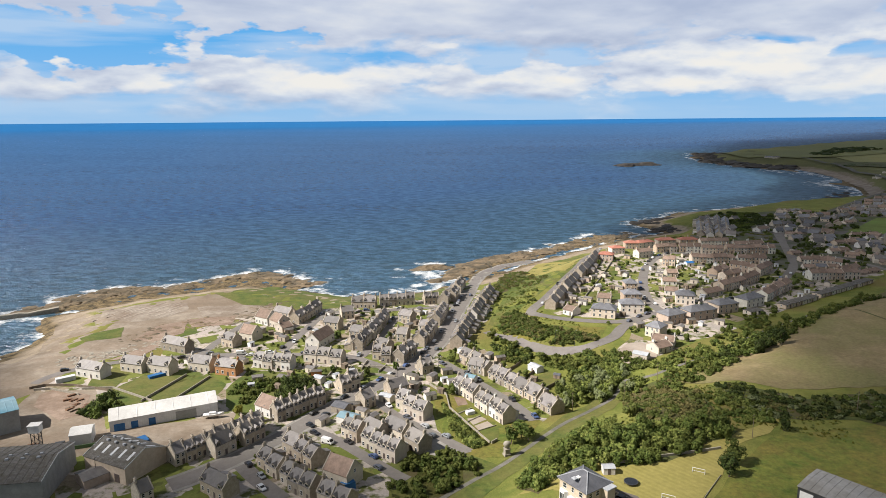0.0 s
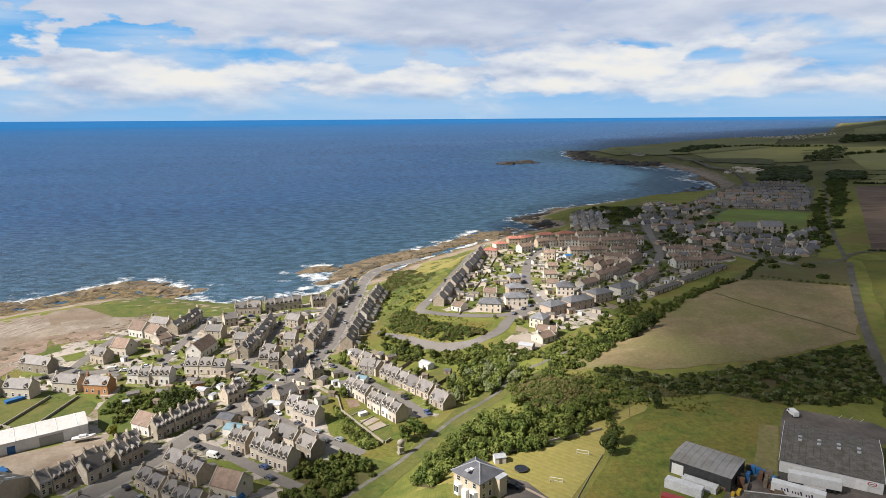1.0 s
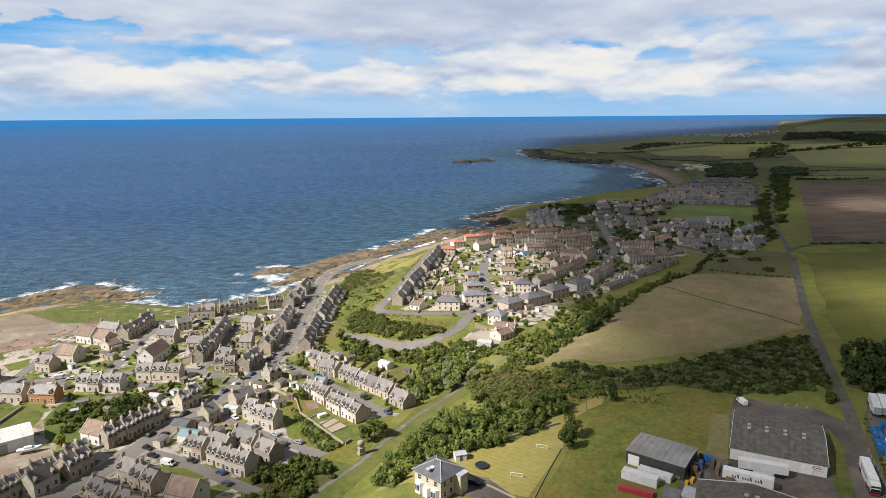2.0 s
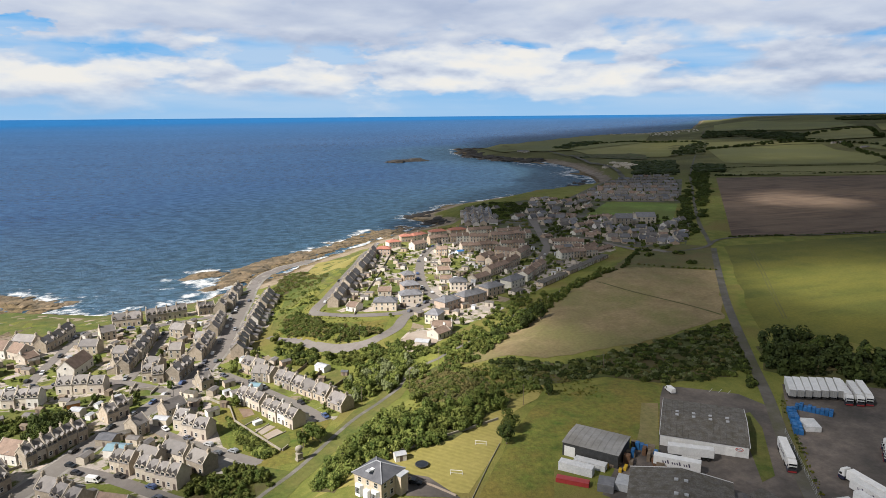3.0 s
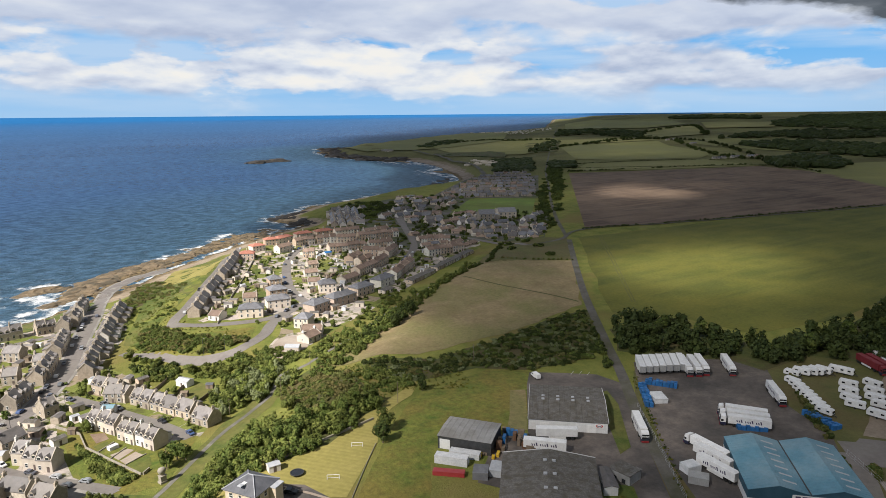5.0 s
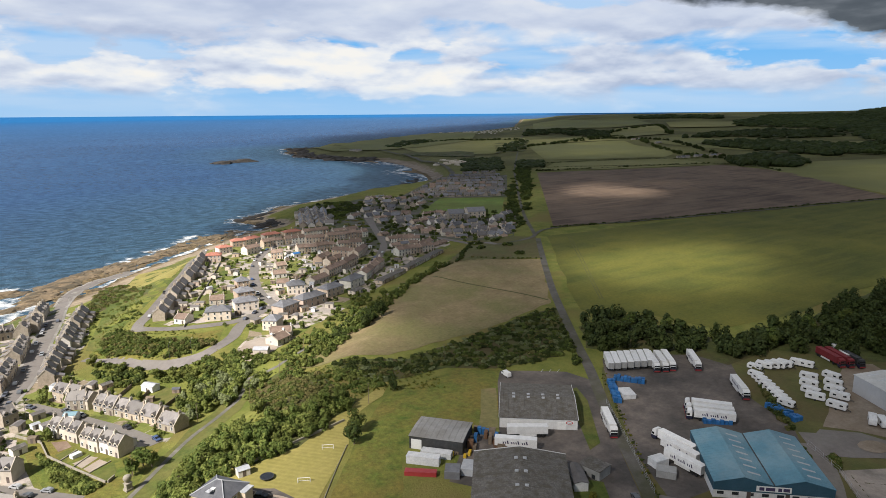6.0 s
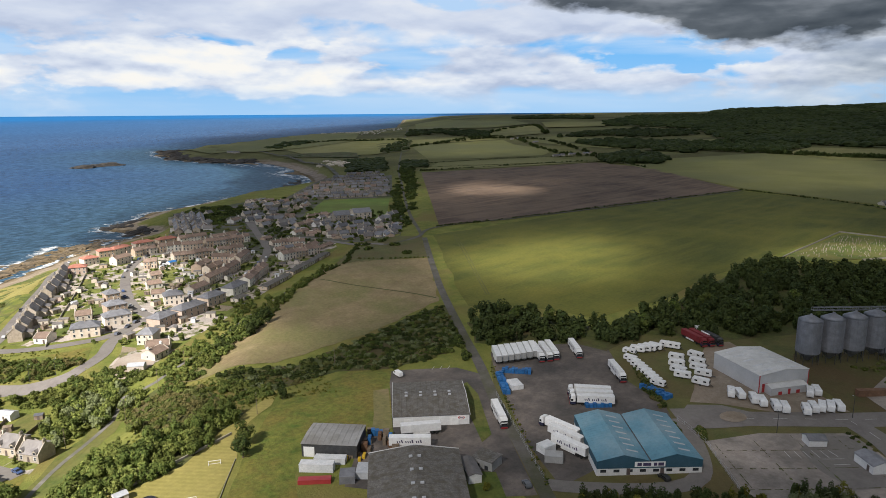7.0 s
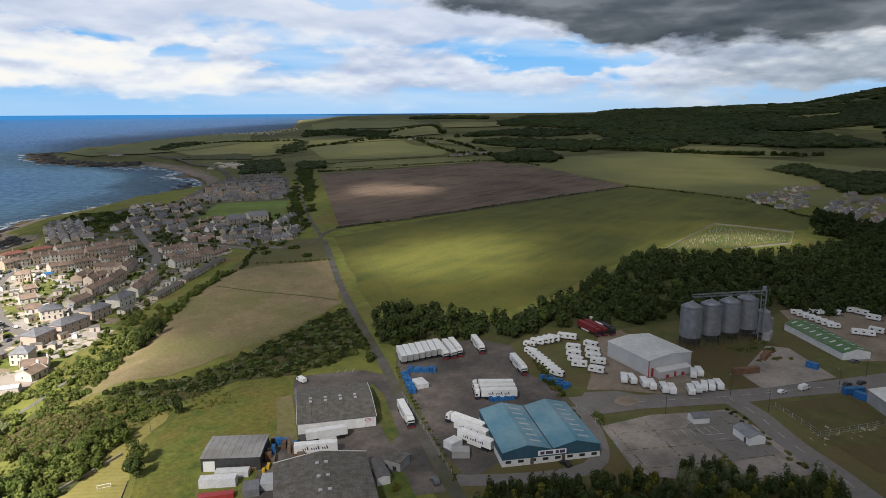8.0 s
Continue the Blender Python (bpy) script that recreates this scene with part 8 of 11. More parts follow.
row("plain", -15.4, 358.6, -10.1, 356.5, 1)
row("cottage", 7.1, 312.8, 19.1, 293.0, 3)
row("lowcottage", 20.1, 290.9, 30.1, 276.2, 3)
row("lowcottage", 30.1, 276.2, 39.2, 261.7, 2)
row("lowcottage", 39.4, 258.4, 44.0, 250.8, 1)
row("pale", 3.6, 275.9, 11.8, 263.0, 3)
row("pale", 12.1, 259.5, 23.0, 242.2, 4)
row("plain", -0.4, 295.3, 13.4, 286.9, 2)
row("cottage", -10.9, 295.4, -5.4, 298.2, 1)
row("pale", -24.8, 253.9, -10.6, 243.8, 3)
row("cottage", -24.6, 235.5, -16.5, 227.8, 1)
row("cottage", -15.6, 225.7, -10.0, 219.3, 1)
row("cottage", -45.8, 228.1, -39.0, 222.4, 2)
row("pale", -36.2, 220.3, -21.0, 209.0, 4)
row("cottage", -51.5, 234.1, -45.6, 243.9, 2)
row("plain", -45.7, 244.8, -38.5, 252.9, 1)
row("cottage", -68.8, 246.5, -60.5, 254.5, 3)
row("cottage", -60.5, 254.5, -51.9, 262.9, 3)
row("cottage", -87.9, 221.2, -80.2, 229.7, 3)
row("cottage", -80.2, 229.7, -71.9, 239.1, 3)
row("cottage", -96.4, 211.5, -88.4, 220.8, 3)
row("cottage", -44.9, 271.7, -36.9, 277.4, 2)
row("plain", -32.6, 255.5, -24.2, 264.5, 2)
row("plain", -24.0, 268.0, -16.3, 273.2, 1)
row("cottage", -70.0, 209.0, -59.9, 200.5, 2)
row("cottage", -57.8, 199.0, -44.1, 189.0, 3)
row("cottage", -78.2, 212.7, -72.9, 219.7, 1)
row("cottage", -70.5, 222.2, -65.1, 230.1, 2)
row("modern", -42.0, 201.6, -32.9, 196.0, 1)
row("cottage", -55.6, 217.1, -47.4, 209.1, 2)
row("cottage", -61.0, 222.2, -53.3, 215.9, 1)
row("plain", -33.0, 235.1, -26.1, 228.8, 1)
row("plain", -91.3, 193.4, -85.6, 200.6, 2)
row("cottage", -82.2, 196.5, -72.3, 189.7, 1)
row("cottage", -41.6, 187.4, -31.6, 181.4, 2)
row("plain", -97.8, 187.1, -91.6, 194.0, 2)
row("modern", -80.4, 254.9, -72.8, 249.6, 1)
row("bungalow", -94.6, 360.1, -89.2, 365.4, 1)
row("plain", -71.9, 314.7, -68.4, 320.9, 1)
row("cottage", -19.8, 301.3, -11.3, 323.6, 3)
row("cottage", -9.7, 334.8, -2.9, 363.8, 4)
row("cottage", -1.9, 370.4, 4.6, 399.8, 4)
row("cottage", 5.9, 408.0, 12.8, 438.8, 4)
row("cottage", 14.2, 444.3, 20.0, 477.4, 3)
row("cottage", 28.4, 442.3, 21.2, 414.1, 3)
row("pale", 20.1, 408.0, 13.3, 380.2, 4)
row("cottage", 12.1, 375.2, 7.5, 356.5, 3)
row("cottage", 6.4, 353.0, 3.1, 333.2, 3)
# the estate above the shore
row("cottage", 118.5, 519.9, 89.9, 451.0, 5)
row("cottage", 88.2, 446.3, 73.7, 411.0, 3)
row("cottage", 72.9, 408.1, 60.8, 377.7, 3)
row("bungalow", 69.8, 366.7, 74.5, 361.8, 1)
row("hip", 84.1, 357.9, 96.9, 353.1, 1)
row("hip", 103.7, 363.9, 117.1, 362.5, 1)
row("hip", 111.8, 388.6, 123.0, 388.6, 1)
row("hip", 120.3, 416.8, 128.4, 416.5, 1)
row("orange", 125.9, 437.3, 134.7, 434.9, 1)
row("bungalow", 137.8, 471.3, 147.8, 467.7, 1)
row("orange", 150.5, 497.4, 161.0, 496.7, 1)
row("drab", 160.1, 517.5, 173.1, 523.7, 1)
row("redhip", 124.8, 513.1, 135.6, 508.7, 1)
row("redhip", 142.4, 537.1, 153.9, 538.8, 1)
row("redhip", 159.7, 558.2, 171.1, 558.0, 1)
row("redhip", 171.1, 558.0, 187.5, 565.6, 1)
row("redhip", 192.7, 570.8, 209.1, 572.6, 1)
row("redhip", 213.0, 572.2, 229.9, 573.7, 1)
row("bungalow", 142.9, 406.9, 150.9, 403.6, 1)
row("bungalow", 149.7, 430.8, 159.2, 429.1, 1)
row("bungalow", 161.4, 455.9, 169.3, 455.3, 1)
row("hip", 141.0, 378.6, 151.8, 375.6, 1)
row("drab", 181.4, 540.7, 200.5, 542.7, 3)
row("drab", 201.1, 537.6, 235.0, 532.8, 6)
row("drab", 238.8, 535.0, 278.3, 532.0, 7)
row("drab", 195.6, 497.6, 228.9, 497.5, 6)
row("drab", 231.0, 497.3, 251.0, 491.9, 4)
row("drab", 228.8, 565.7, 253.6, 564.9, 4)
row("drab", 170.2, 492.5, 178.5, 488.5, 2)
row("drab", 195.6, 449.7, 210.0, 464.3, 2)
row("drab", 214.7, 475.1, 228.9, 460.2, 3)
row("drab", 196.5, 438.6, 210.3, 444.6, 2)
row("drab", 227.7, 453.4, 247.2, 473.7, 2)
row("drab", 183.3, 411.3, 221.5, 440.5, 5)
row("drab", 200.7, 387.7, 231.4, 417.9, 4)
row("drab", 237.7, 428.5, 264.0, 455.0, 3)
row("drab", 278.5, 489.0, 300.8, 476.7, 5)
row("drab", 257.7, 440.7, 294.3, 444.7, 6)
row("drab", 283.8, 448.5, 305.2, 461.9, 2)
row("bungalow", 166.7, 397.5, 180.9, 405.6, 1)
row("hip", 105.8, 326.3, 111.5, 321.0, 1)
row("hip", 123.5, 342.4, 135.7, 348.4, 1)
row("hip", 139.0, 350.5, 156.3, 356.7, 1)
row("hip", 160.2, 362.9, 173.6, 367.9, 1)
row("hip", 181.5, 373.5, 195.6, 381.6, 1)
row("bungalow", 104.8, 312.8, 114.5, 307.7, 1)
row("bungalow", 103.8, 298.4, 112.3, 303.0, 1)
row("bungalow", 95.3, 390.4, 103.1, 387.6, 1)
row("bungalow", 257.5, 562.3, 284.4, 564.1, 2)
row("bungalow", 312.2, 567.3, 329.4, 574.6, 1)
row("drab", 281.6, 508.8, 295.5, 517.5, 1)
row("bungalow", 315.1, 635.3, 329.5, 645.0, 1)
row("garage", 204.4, 371.9, 235.4, 392.0, 6)
row("garage", 238.3, 395.7, 295.9, 433.1, 10)
row("garage", 177.5, 359.1, 186.1, 363.3, 2)
# the far village
far_row("cottage", 474.3, 746.6, 580.2, 695.8, 12)
far_row("cottage", 486.4, 776.2, 599.4, 722.6, 12)
far_row("pale", 508.2, 804.7, 622.8, 746.0, 13)
far_row("cottage", 530.8, 830.9, 646.1, 776.8, 13)
far_row("cottage", 561.3, 858.7, 671.3, 807.3, 12)
far_row("cottage", 593.6, 888.0, 698.7, 840.4, 12)
far_row("cottage", 627.5, 921.4, 727.7, 878.6, 11)
far_row("cottage", 666.8, 955.9, 757.2, 920.8, 10)
far_row("cottage", 718.9, 985.1, 786.5, 969.8, 7)
far_row("cottage", 474.0, 768.3, 509.3, 779.1, 4)
far_row("cottage", 346.2, 672.5, 368.5, 674.4, 2)
far_row("pale", 329.0, 631.2, 346.3, 631.3, 2)
far_row("cottage", 345.8, 622.5, 369.5, 623.1, 2)
far_row("cottage", 379.5, 732.3, 399.6, 731.2, 2)
far_row("drab", 405.5, 726.8, 437.0, 736.9, 3)
far_row("cottage", 422.2, 704.8, 474.6, 739.8, 6)
far_row("pale", 341.6, 587.7, 365.6, 592.3, 2)
far_row("drab", 349.9, 566.8, 382.2, 573.1, 3)
far_row("drab", 388.8, 605.9, 416.4, 607.1, 3)
far_row("pale", 361.3, 552.1, 379.1, 552.5, 2)
far_row("drab", 323.4, 529.1, 342.3, 533.3, 2)
far_row("pale", 338.7, 498.1, 370.5, 487.8, 3)
far_row("pale", 361.9, 472.1, 377.3, 439.1, 4)
far_row("plain", 408.6, 587.9, 439.1, 594.8, 3)
far_row("plain", 439.1, 594.8, 464.6, 599.7, 3)
far_row("pale", 370.9, 525.5, 384.3, 524.9, 1)
far_row("pale", 430.2, 531.8, 450.0, 541.1, 2)
far_row("pale", 454.6, 546.8, 474.0, 552.9, 2)
far_row("drab", 375.4, 512.7, 387.8, 512.5, 1)
far_row("cottage", 251.6, 614.4, 296.3, 732.9, 13)
far_row("pale", 260.0, 613.4, 303.3, 728.3, 12)
far_row("cottage", 268.5, 612.4, 312.7, 725.5, 12)
far_row("pale", 277.4, 614.8, 316.1, 711.3, 10)
far_row("pale", 287.8, 639.0, 301.3, 655.0, 2)
far_row("pale", 321.3, 707.8, 330.0, 713.6, 1)
far_row("drab", 281.8, 500.1, 307.1, 497.4, 3)
far_row("drab", 269.1, 472.7, 295.5, 469.3, 3)
far_row("drab", 236.0, 504.7, 259.8, 507.6, 2)
far_row("bungalow", 300.6, 454.6, 322.1, 464.6, 2)
far_row("bungalow", 415.5, 776.4, 441.0, 790.3, 3)
far_row("bungalow", 416.3, 497.7, 426.0, 492.0, 1)
far_row("bungalow", 384.8, 493.2, 395.4, 493.6, 1)
far_row("drab", 453.9, 662.0, 480.3, 681.4, 3)
far_row("pale", 867.7, 168.1, 903.0, 154.1, 4)
far_row("pale", 858.9, 144.2, 905.7, 130.1, 5)
far_row("pale", 875.1, 122.3, 916.5, 112.8, 4)
far_row("drab", 821.3, 149.4, 841.4, 135.0, 2)
far_row("pale", 823.9, 112.8, 852.2, 103.0, 3)
far_row("pale", 780.2, 73.5, 881.2, 73.1, 10)
far_row("pale", 746.3, 60.1, 829.8, 56.4, 8)
far_row("cottage", 876.0, 64.1, 922.6, 53.7, 5)
far_row("pale", 774.8, 48.0, 839.5, 40.0, 7)
far_row("pale", 725.2, 32.9, 777.3, 25.2, 5)
far_row("cottage", 872.1, 44.7, 916.7, 35.2, 5)
far_row("drab", 969.9, 133.3, 1026.6, 110.5, 6)
far_row("cottage", 939.4, 72.6, 970.7, 63.2, 3)
far_row("pale", 1259.0, 909.7, 1288.8, 896.2, 3)
far_row("pale", 1307.5, 897.3, 1339.6, 886.3, 3)
far_row("cottage", 1343.8, 882.6, 1376.8, 871.9, 3)
far_row("pale", 1772.6, 1460.5, 1812.5, 1455.8, 4)
far_row("cottage", 1670.5, 1285.5, 1701.3, 1286.1, 3)
far_row("pale", 920.6, 1870.1, 940.6, 1830.2, 4)
far_row("cottage", 3224.6, 2920.1, 3335.6, 2930.1, 11)
far_scatter([(405.4, 782.1), (461.4, 762.7), (551.2, 827.5), (417.0, 649.9), (411.5, 600.0), (335.4, 493.2), (290.6, 521.1), (322.9, 616.8)], 46, 5)
far_scatter([(373.0, 543.6), (404.4, 532.7), (430.8, 497.7), (369.6, 430.0), (333.8, 481.6)], 22, 6)
far_scatter([(800.5, 157.3), (946.3, 173.6), (1036.4, 122.0), (809.5, 87.5), (791.4, 112.4)], 14, 7)
far_scatter([(701.1, 67.3), (877.5, 78.4), (963.6, 34.2), (747.2, 0.7), (696.2, 21.3)], 20, 8)
far_village()
school().matrix_basis = spot(412.0, 556.0, -22, 0.0)
# ---- broken cloud ----
cloud_layer([([(-330, 430), (-220, 540), (0, 600), (160, 740), (330, 880), (207.0, 791.0), (238.0, 588.9), (219.9, 481.3), (220.1, 421.0), (227.6, 384.7), (205.7, 327.4), (180.4, 288.9), (153.8, 260.5), (138.6, 238.8), (125.7, 211.4), (103.4, 184.1), (86.5, 165.8), (71.3, 146.0), (70, 110), (0, 120), (-12.6, 187.2), (-28.2, 196.0), (-47.1, 215.8), (-77.9, 222.3), (-104.8, 226.0), (-138.1, 227.9), (-189.3, 224.1)], 46, 1.0), ([(-6400, 100), (-6400, 6400), (3600, 6400), (3400, 3050), (2384, 2900), (1400, 2760), (950, 2480), (700, 2150), (640, 1800), (780, 1640), (740, 1400), (650, 1230), (560, 1090), (430, 1010), (310, 900), (200, 720), (0, 520), (-300, 430), (-600, 250)], 70, 0.9),
    ([(126.7, 259.9), (151.7, 241.7), (159.7, 215.0), (159.8, 193.6), (136.8, 168.6), (104.0, 156.6), (83.8, 141.6), (61.3, 152.3)], 34, 0.58),
    ([(495, 172), (640, 162), (665, 70), (600, 70)], 30, 0.8),
    ([(-60, 640), (-150, 1200), (-500, 3000), (-1200, 6400), (5200, 6400), (2600, 3900), (1250, 2750), (760, 2000), (720, 1500), (560, 1080), (330, 920), (160, 770)], 140, 0.75),
    ([(101.6, 269.7), (134.7, 290.2), (198.2, 327.4), (220.3, 311.1), (204.6, 267.7), (173.3, 253.8), (141.2, 253.8)], 40, 0.62),
    ([(87.3, 154.8), (165.9, 215.8), (230.2, 208.1), (303.4, 144.7), (229.2, 79.8), (165.8, 66.4), (129.3, 93.6)], 40, 0.42),
    ([(215, 90), (300, 140), (350, 60), (290, -15), (185, -15), (170, 60)], 40, 0.16),
    ([(461.5, 239.9), (419.2, 226.0), (376.3, 226.0), (340.4, 237.9), (317.3, 259.4), (312.6, 287.8), (329.2, 317.3), (368.5, 340.8), (421.8, 347.9), (472.1, 334.2), (498.6, 303.3), (492.8, 267.8)], 70, 0.88), ([(395, 408), (591, 352), (798, 203), (560, 165), (453, 150), (310, 190), (285, 254)], 70, 0.24), ([(1400, 667), (1600, 380), (1083, 150), (1010, 372)], 90, 0.3), ([(217.2, 564.8), (338.8, 756.6), (605.0, 891.6), (719.4, 871.5), (579.5, 689.0), (430.5, 493.1), (344.9, 453.8), (264.8, 475.0)], 90, 0.2), ([(777.6, 574.6), (738.0, 555.4), (693.4, 549.8), (658.7, 561.7), (637.3, 585.4), (636.4, 618.1), (660.1, 654.6), (700.0, 680.6), (749.8, 690.3), (791.9, 677.2), (813.9, 647.1), (808.4, 609.4)], 60, 0.8), ([(602.5, 87.4), (579.7, 88.8), (558.5, 98.7), (543.6, 114.4), (536.4, 131.9), (538.8, 147.2), (552.8, 156.9), (575.6, 157.8), (598.5, 148.1), (616.5, 130.9), (624.1, 111.3), (618.9, 95.4)], 30, 0.45), ([(1129.3, 291.3), (1098.7, 290.3), (1068.2, 301.2), (1048.3, 321.8), (1040.2, 346.3), (1049.8, 370.1), (1070.7, 385.3), (1102.5, 389.0), (1133.1, 377.9), (1156.5, 355.8), (1161.1, 328.1), (1152.3, 304.9)], 60, 0.4), ([(3654.6, 2061.5), (3392.7, 1954.4), (3248.1, 1980.1), (3168.9, 2083.4), (3167.8, 2241.8), (3306.4, 2466.8), (3505.7, 2666.0), (3658.6, 2729.5), (3794.9, 2685.6), (3889.7, 2557.5), (3905.9, 2381.5), (3825.2, 2203.8)], 300, 0.6), ([(1508.4, 1087.3), (1379.1, 1038.5), (1270.1, 1075.2), (1193.3, 1179.6), (1162.9, 1337.2), (1228.6, 1575.5), (1326.5, 1769.3), (1466.0, 1877.7), (1546.1, 1774.7), (1631.0, 1609.9), (1667.8, 1410.8), (1622.1, 1221.3)], 200, 0.3)])
# ---- shore rocks ----
rocks("shore_rocks", [(-293.5, 426.4), (-278.9, 441.0), (-264.9, 459.7), (-241.9, 481.3), (-204.6, 497.3)], 420, 11, 2.0, "rock", "brown weed covered rocks along the tideline", 1)
rocks("shore_rocks", [(-283.7, 463.3), (-268.4, 482.1), (-242.3, 491.4), (-217.6, 485.5)], 240, 7, 2.0, "rock", "brown weed covered rocks along the tideline", 12)
rocks("shore_rocks", [(-189.0, 517.0), (-164.9, 530.0), (-135.1, 525.0), (-107.1, 503.2)], 330, 10, 2.0, "rock", "brown weed covered rocks along the tideline", 2)
rocks("shore_rocks", [(-18.9, 552.2), (-9.1, 563.0), (0.9, 555.9)], 110, 6, 2.6, "rock", "brown weed covered rocks along the tideline", 3)
rocks("shore_rocks", [(-9.8, 509.3), (1.7, 516.5), (13.7, 528.0)], 110, 5, 2.4, "rock", "brown weed covered rocks along the tideline", 14)
rocks("shore_rocks", [(12.3, 532.1), (24.5, 559.5), (38.5, 582.4), (52.8, 596.8)], 330, 11, 3.4, "rock", "brown weed covered rocks along the tideline", 15)
rocks("shore_rocks", [(58.6, 601.7), (79.7, 619.6), (105.7, 626.9)], 160, 8, 2.6, "rock", "brown weed covered rocks along the tideline", 13)
rocks("shore_rocks", [(65.8, 593.8), (110.9, 641.0), (167.1, 685.7), (213.2, 718.8)], 240, 17, 2.2, "rock", "brown weed covered rocks along the tideline", 4)
rocks("shore_rocks", [(238.6, 794.7), (280.2, 804.2), (286.8, 747.0), (264.4, 738.1), (329.7, 822.3)], 260, 26, 3.4, "darkrock", "dark rocky point running into the sea", 5)
rocks("shore_rocks", [(340.1, 830.3), (414.1, 833.6), (507.4, 868.8), (598.9, 929.3)], 240, 20, 3.6, "darkrock", "dark rocks along the shore", 6)
rocks("shore_rocks", [(960.5, 2383.7), (832.5, 1998.1), (813.9, 1717.2), (882.2, 1648.7)], 200, 40, 9, "darkrock", "dark rocks below the headland", 7)
rocks("shore_rocks", [(494.0, 1790.0), (545.0, 1822.0), (592.0, 1815.0)], 170, 13, 10, "darkrock", "low rocky islet in the bay", 8)
rocks("shore_rocks", [(806.0, 1996.6), (818.3, 1790.2), (881.2, 1677.8)], 120, 30, 7, "darkrock", "dark rocks below the headland", 9)
rocks("shore_rocks", [(694.0, 1121.1), (498.2, 879.0), (402.2, 818.0), (346.6, 832.0)], 160, 18, 4, "darkrock", "dark rocks along the bay", 10)
# ---- trees and scrub ----
thicket("scrub", [(23.0, 187.5), (32.6, 208.2), (44.9, 219.7), (58.0, 229.2), (60.5, 207.6), (77.6, 207.7), (92.3, 210.2), (99.9, 208.7), (96.3, 202.2), (83.0, 194.4), (61.1, 185.6), (49.5, 184.3), (36.9, 183.7), (27.1, 172.6)], 300, 2.3, ['leaf', 'leaf', 'leaf_light'], "dense green bushes and small trees along the field edge", 21, high=(3, 6.0), leaves=230, under='undergrowth')
thicket("scrub", [(78.1, 265.3), (88.0, 270.7), (101.2, 268.5), (102.7, 239.2), (98.0, 217.5), (89.6, 209.5), (78.6, 210.4), (70.6, 218.9)], 260, 1.9, ['gorse', 'gorse', 'gorse', 'leaf'], "brown bracken and gorse", 22, high=(0.8, 1.9), under='undergrowth')
thicket("scrub", [(104.6, 243.5), (116.8, 229.8), (118.5, 213.2), (103.6, 213.9), (97.8, 217.2)], 80, 1.8, ['leaf_light', 'leaf'], "bright green scrub", 23, high=(1, 2.4))
thicket("scrub", [(94.2, 272.2), (128.6, 290.8), (164.3, 322.1), (211.4, 356.4), (272.1, 399.6), (261.5, 380.4), (201.5, 336.3), (158.4, 297.1), (128.7, 277.4), (102.7, 258.5), (96.7, 257.2)], 190, 2.2, ['leaf', 'leaf_light', 'leaf'], "green hedge bushes beside the footpath", 24, high=(1.5, 4))
thicket("scrub", [(127.1, 294.7), (153.9, 315.9), (179.0, 328.3), (170.2, 305.6), (146.5, 287.4), (128.3, 276.6)], 34, 2.4, ['leaf', 'leaf_dark'], "tall dark green bushes above the field", 25, high=(2.5, 4.5), leaves=280)
thicket("scrub", [(111.2, 252.2), (138.6, 233.7), (183.7, 239.9), (228.6, 250.2), (248.4, 249.9), (221.9, 215.0), (198.6, 194.9), (165.5, 200.2), (147.4, 215.5), (120.5, 216.7), (109.4, 225.5)], 640, 1.9, ['leaf_dark', 'leaf', 'leaf_dark', 'leaf_dark', 'gorse', 'leaf', 'leaf_grey'], "dark mixed scrub below the hay field", 26, high=(0.6, 1.8), leaves=120, under='undergrowth')
thicket("scrub", [(51.1, 278.2), (64.9, 293.5), (83.9, 282.8), (88.0, 270.6), (73.0, 265.5), (62.8, 265.0), (51.6, 258.7)], 110, 2.6, ['leaf_light', 'leaf', 'leaf_grey'], "pale green willow scrub", 27, high=(3, 6), leaves=260)
thicket("scrub", [(45.6, 332.0), (66.9, 312.0), (88.9, 298.2), (95.3, 283.0), (83.7, 282.4), (62.5, 295.0), (51.1, 303.6)], 120, 2.2, ['leaf_light', 'leaf'], "bright green scrub on the bank", 28, high=(1, 3))
thicket("scrub", [(32.8, 378.4), (41.3, 384.4), (49.4, 366.2), (54.8, 342.7), (67.1, 336.7), (78.3, 325.3), (80.2, 318.1), (62.4, 319.2), (43.7, 333.8), (33.4, 344.0)], 260, 2.0, ['leaf', 'gorse', 'leaf'], "dark green scrub inside the road bend", 29, high=(1, 2.6))
thicket("scrub", [(68.4, 327.7), (77.6, 329.0), (80.0, 319.9), (70.6, 317.0)], 30, 2.0, ['leaf', 'gorse'], "dark green scrub inside the road bend", 30, high=(1, 2.6))
thicket("scrub", [(30.1, 353.8), (43.9, 334.9), (45.1, 310.0), (32.2, 309.9), (25.3, 332.9)], 70, 2.1, ['leaf', 'leaf_dark', 'leaf_light'], "green bushes behind the terrace gardens", 31, high=(1.2, 3.4), leaves=260)
thicket("scrub", [(33.5, 454.8), (51.2, 524.3), (65.7, 527.0), (77.9, 466.6), (69.2, 447.5), (48.6, 454.5), (32.8, 433.7)], 200, 2.0, ['gorse', 'leaf', 'gorse'], "dark scrub above the shore road", 32, high=(0.5, 1.4), under='undergrowth')
thicket("scrub", [(27.1, 407.5), (46.1, 449.6), (63.1, 427.9), (62.3, 396.5), (46.1, 380.8), (31.5, 370.3)], 40, 1.6, ['leaf', 'leaf_light'], "scrub on the grassy slope", 33, high=(0.6, 1.6))
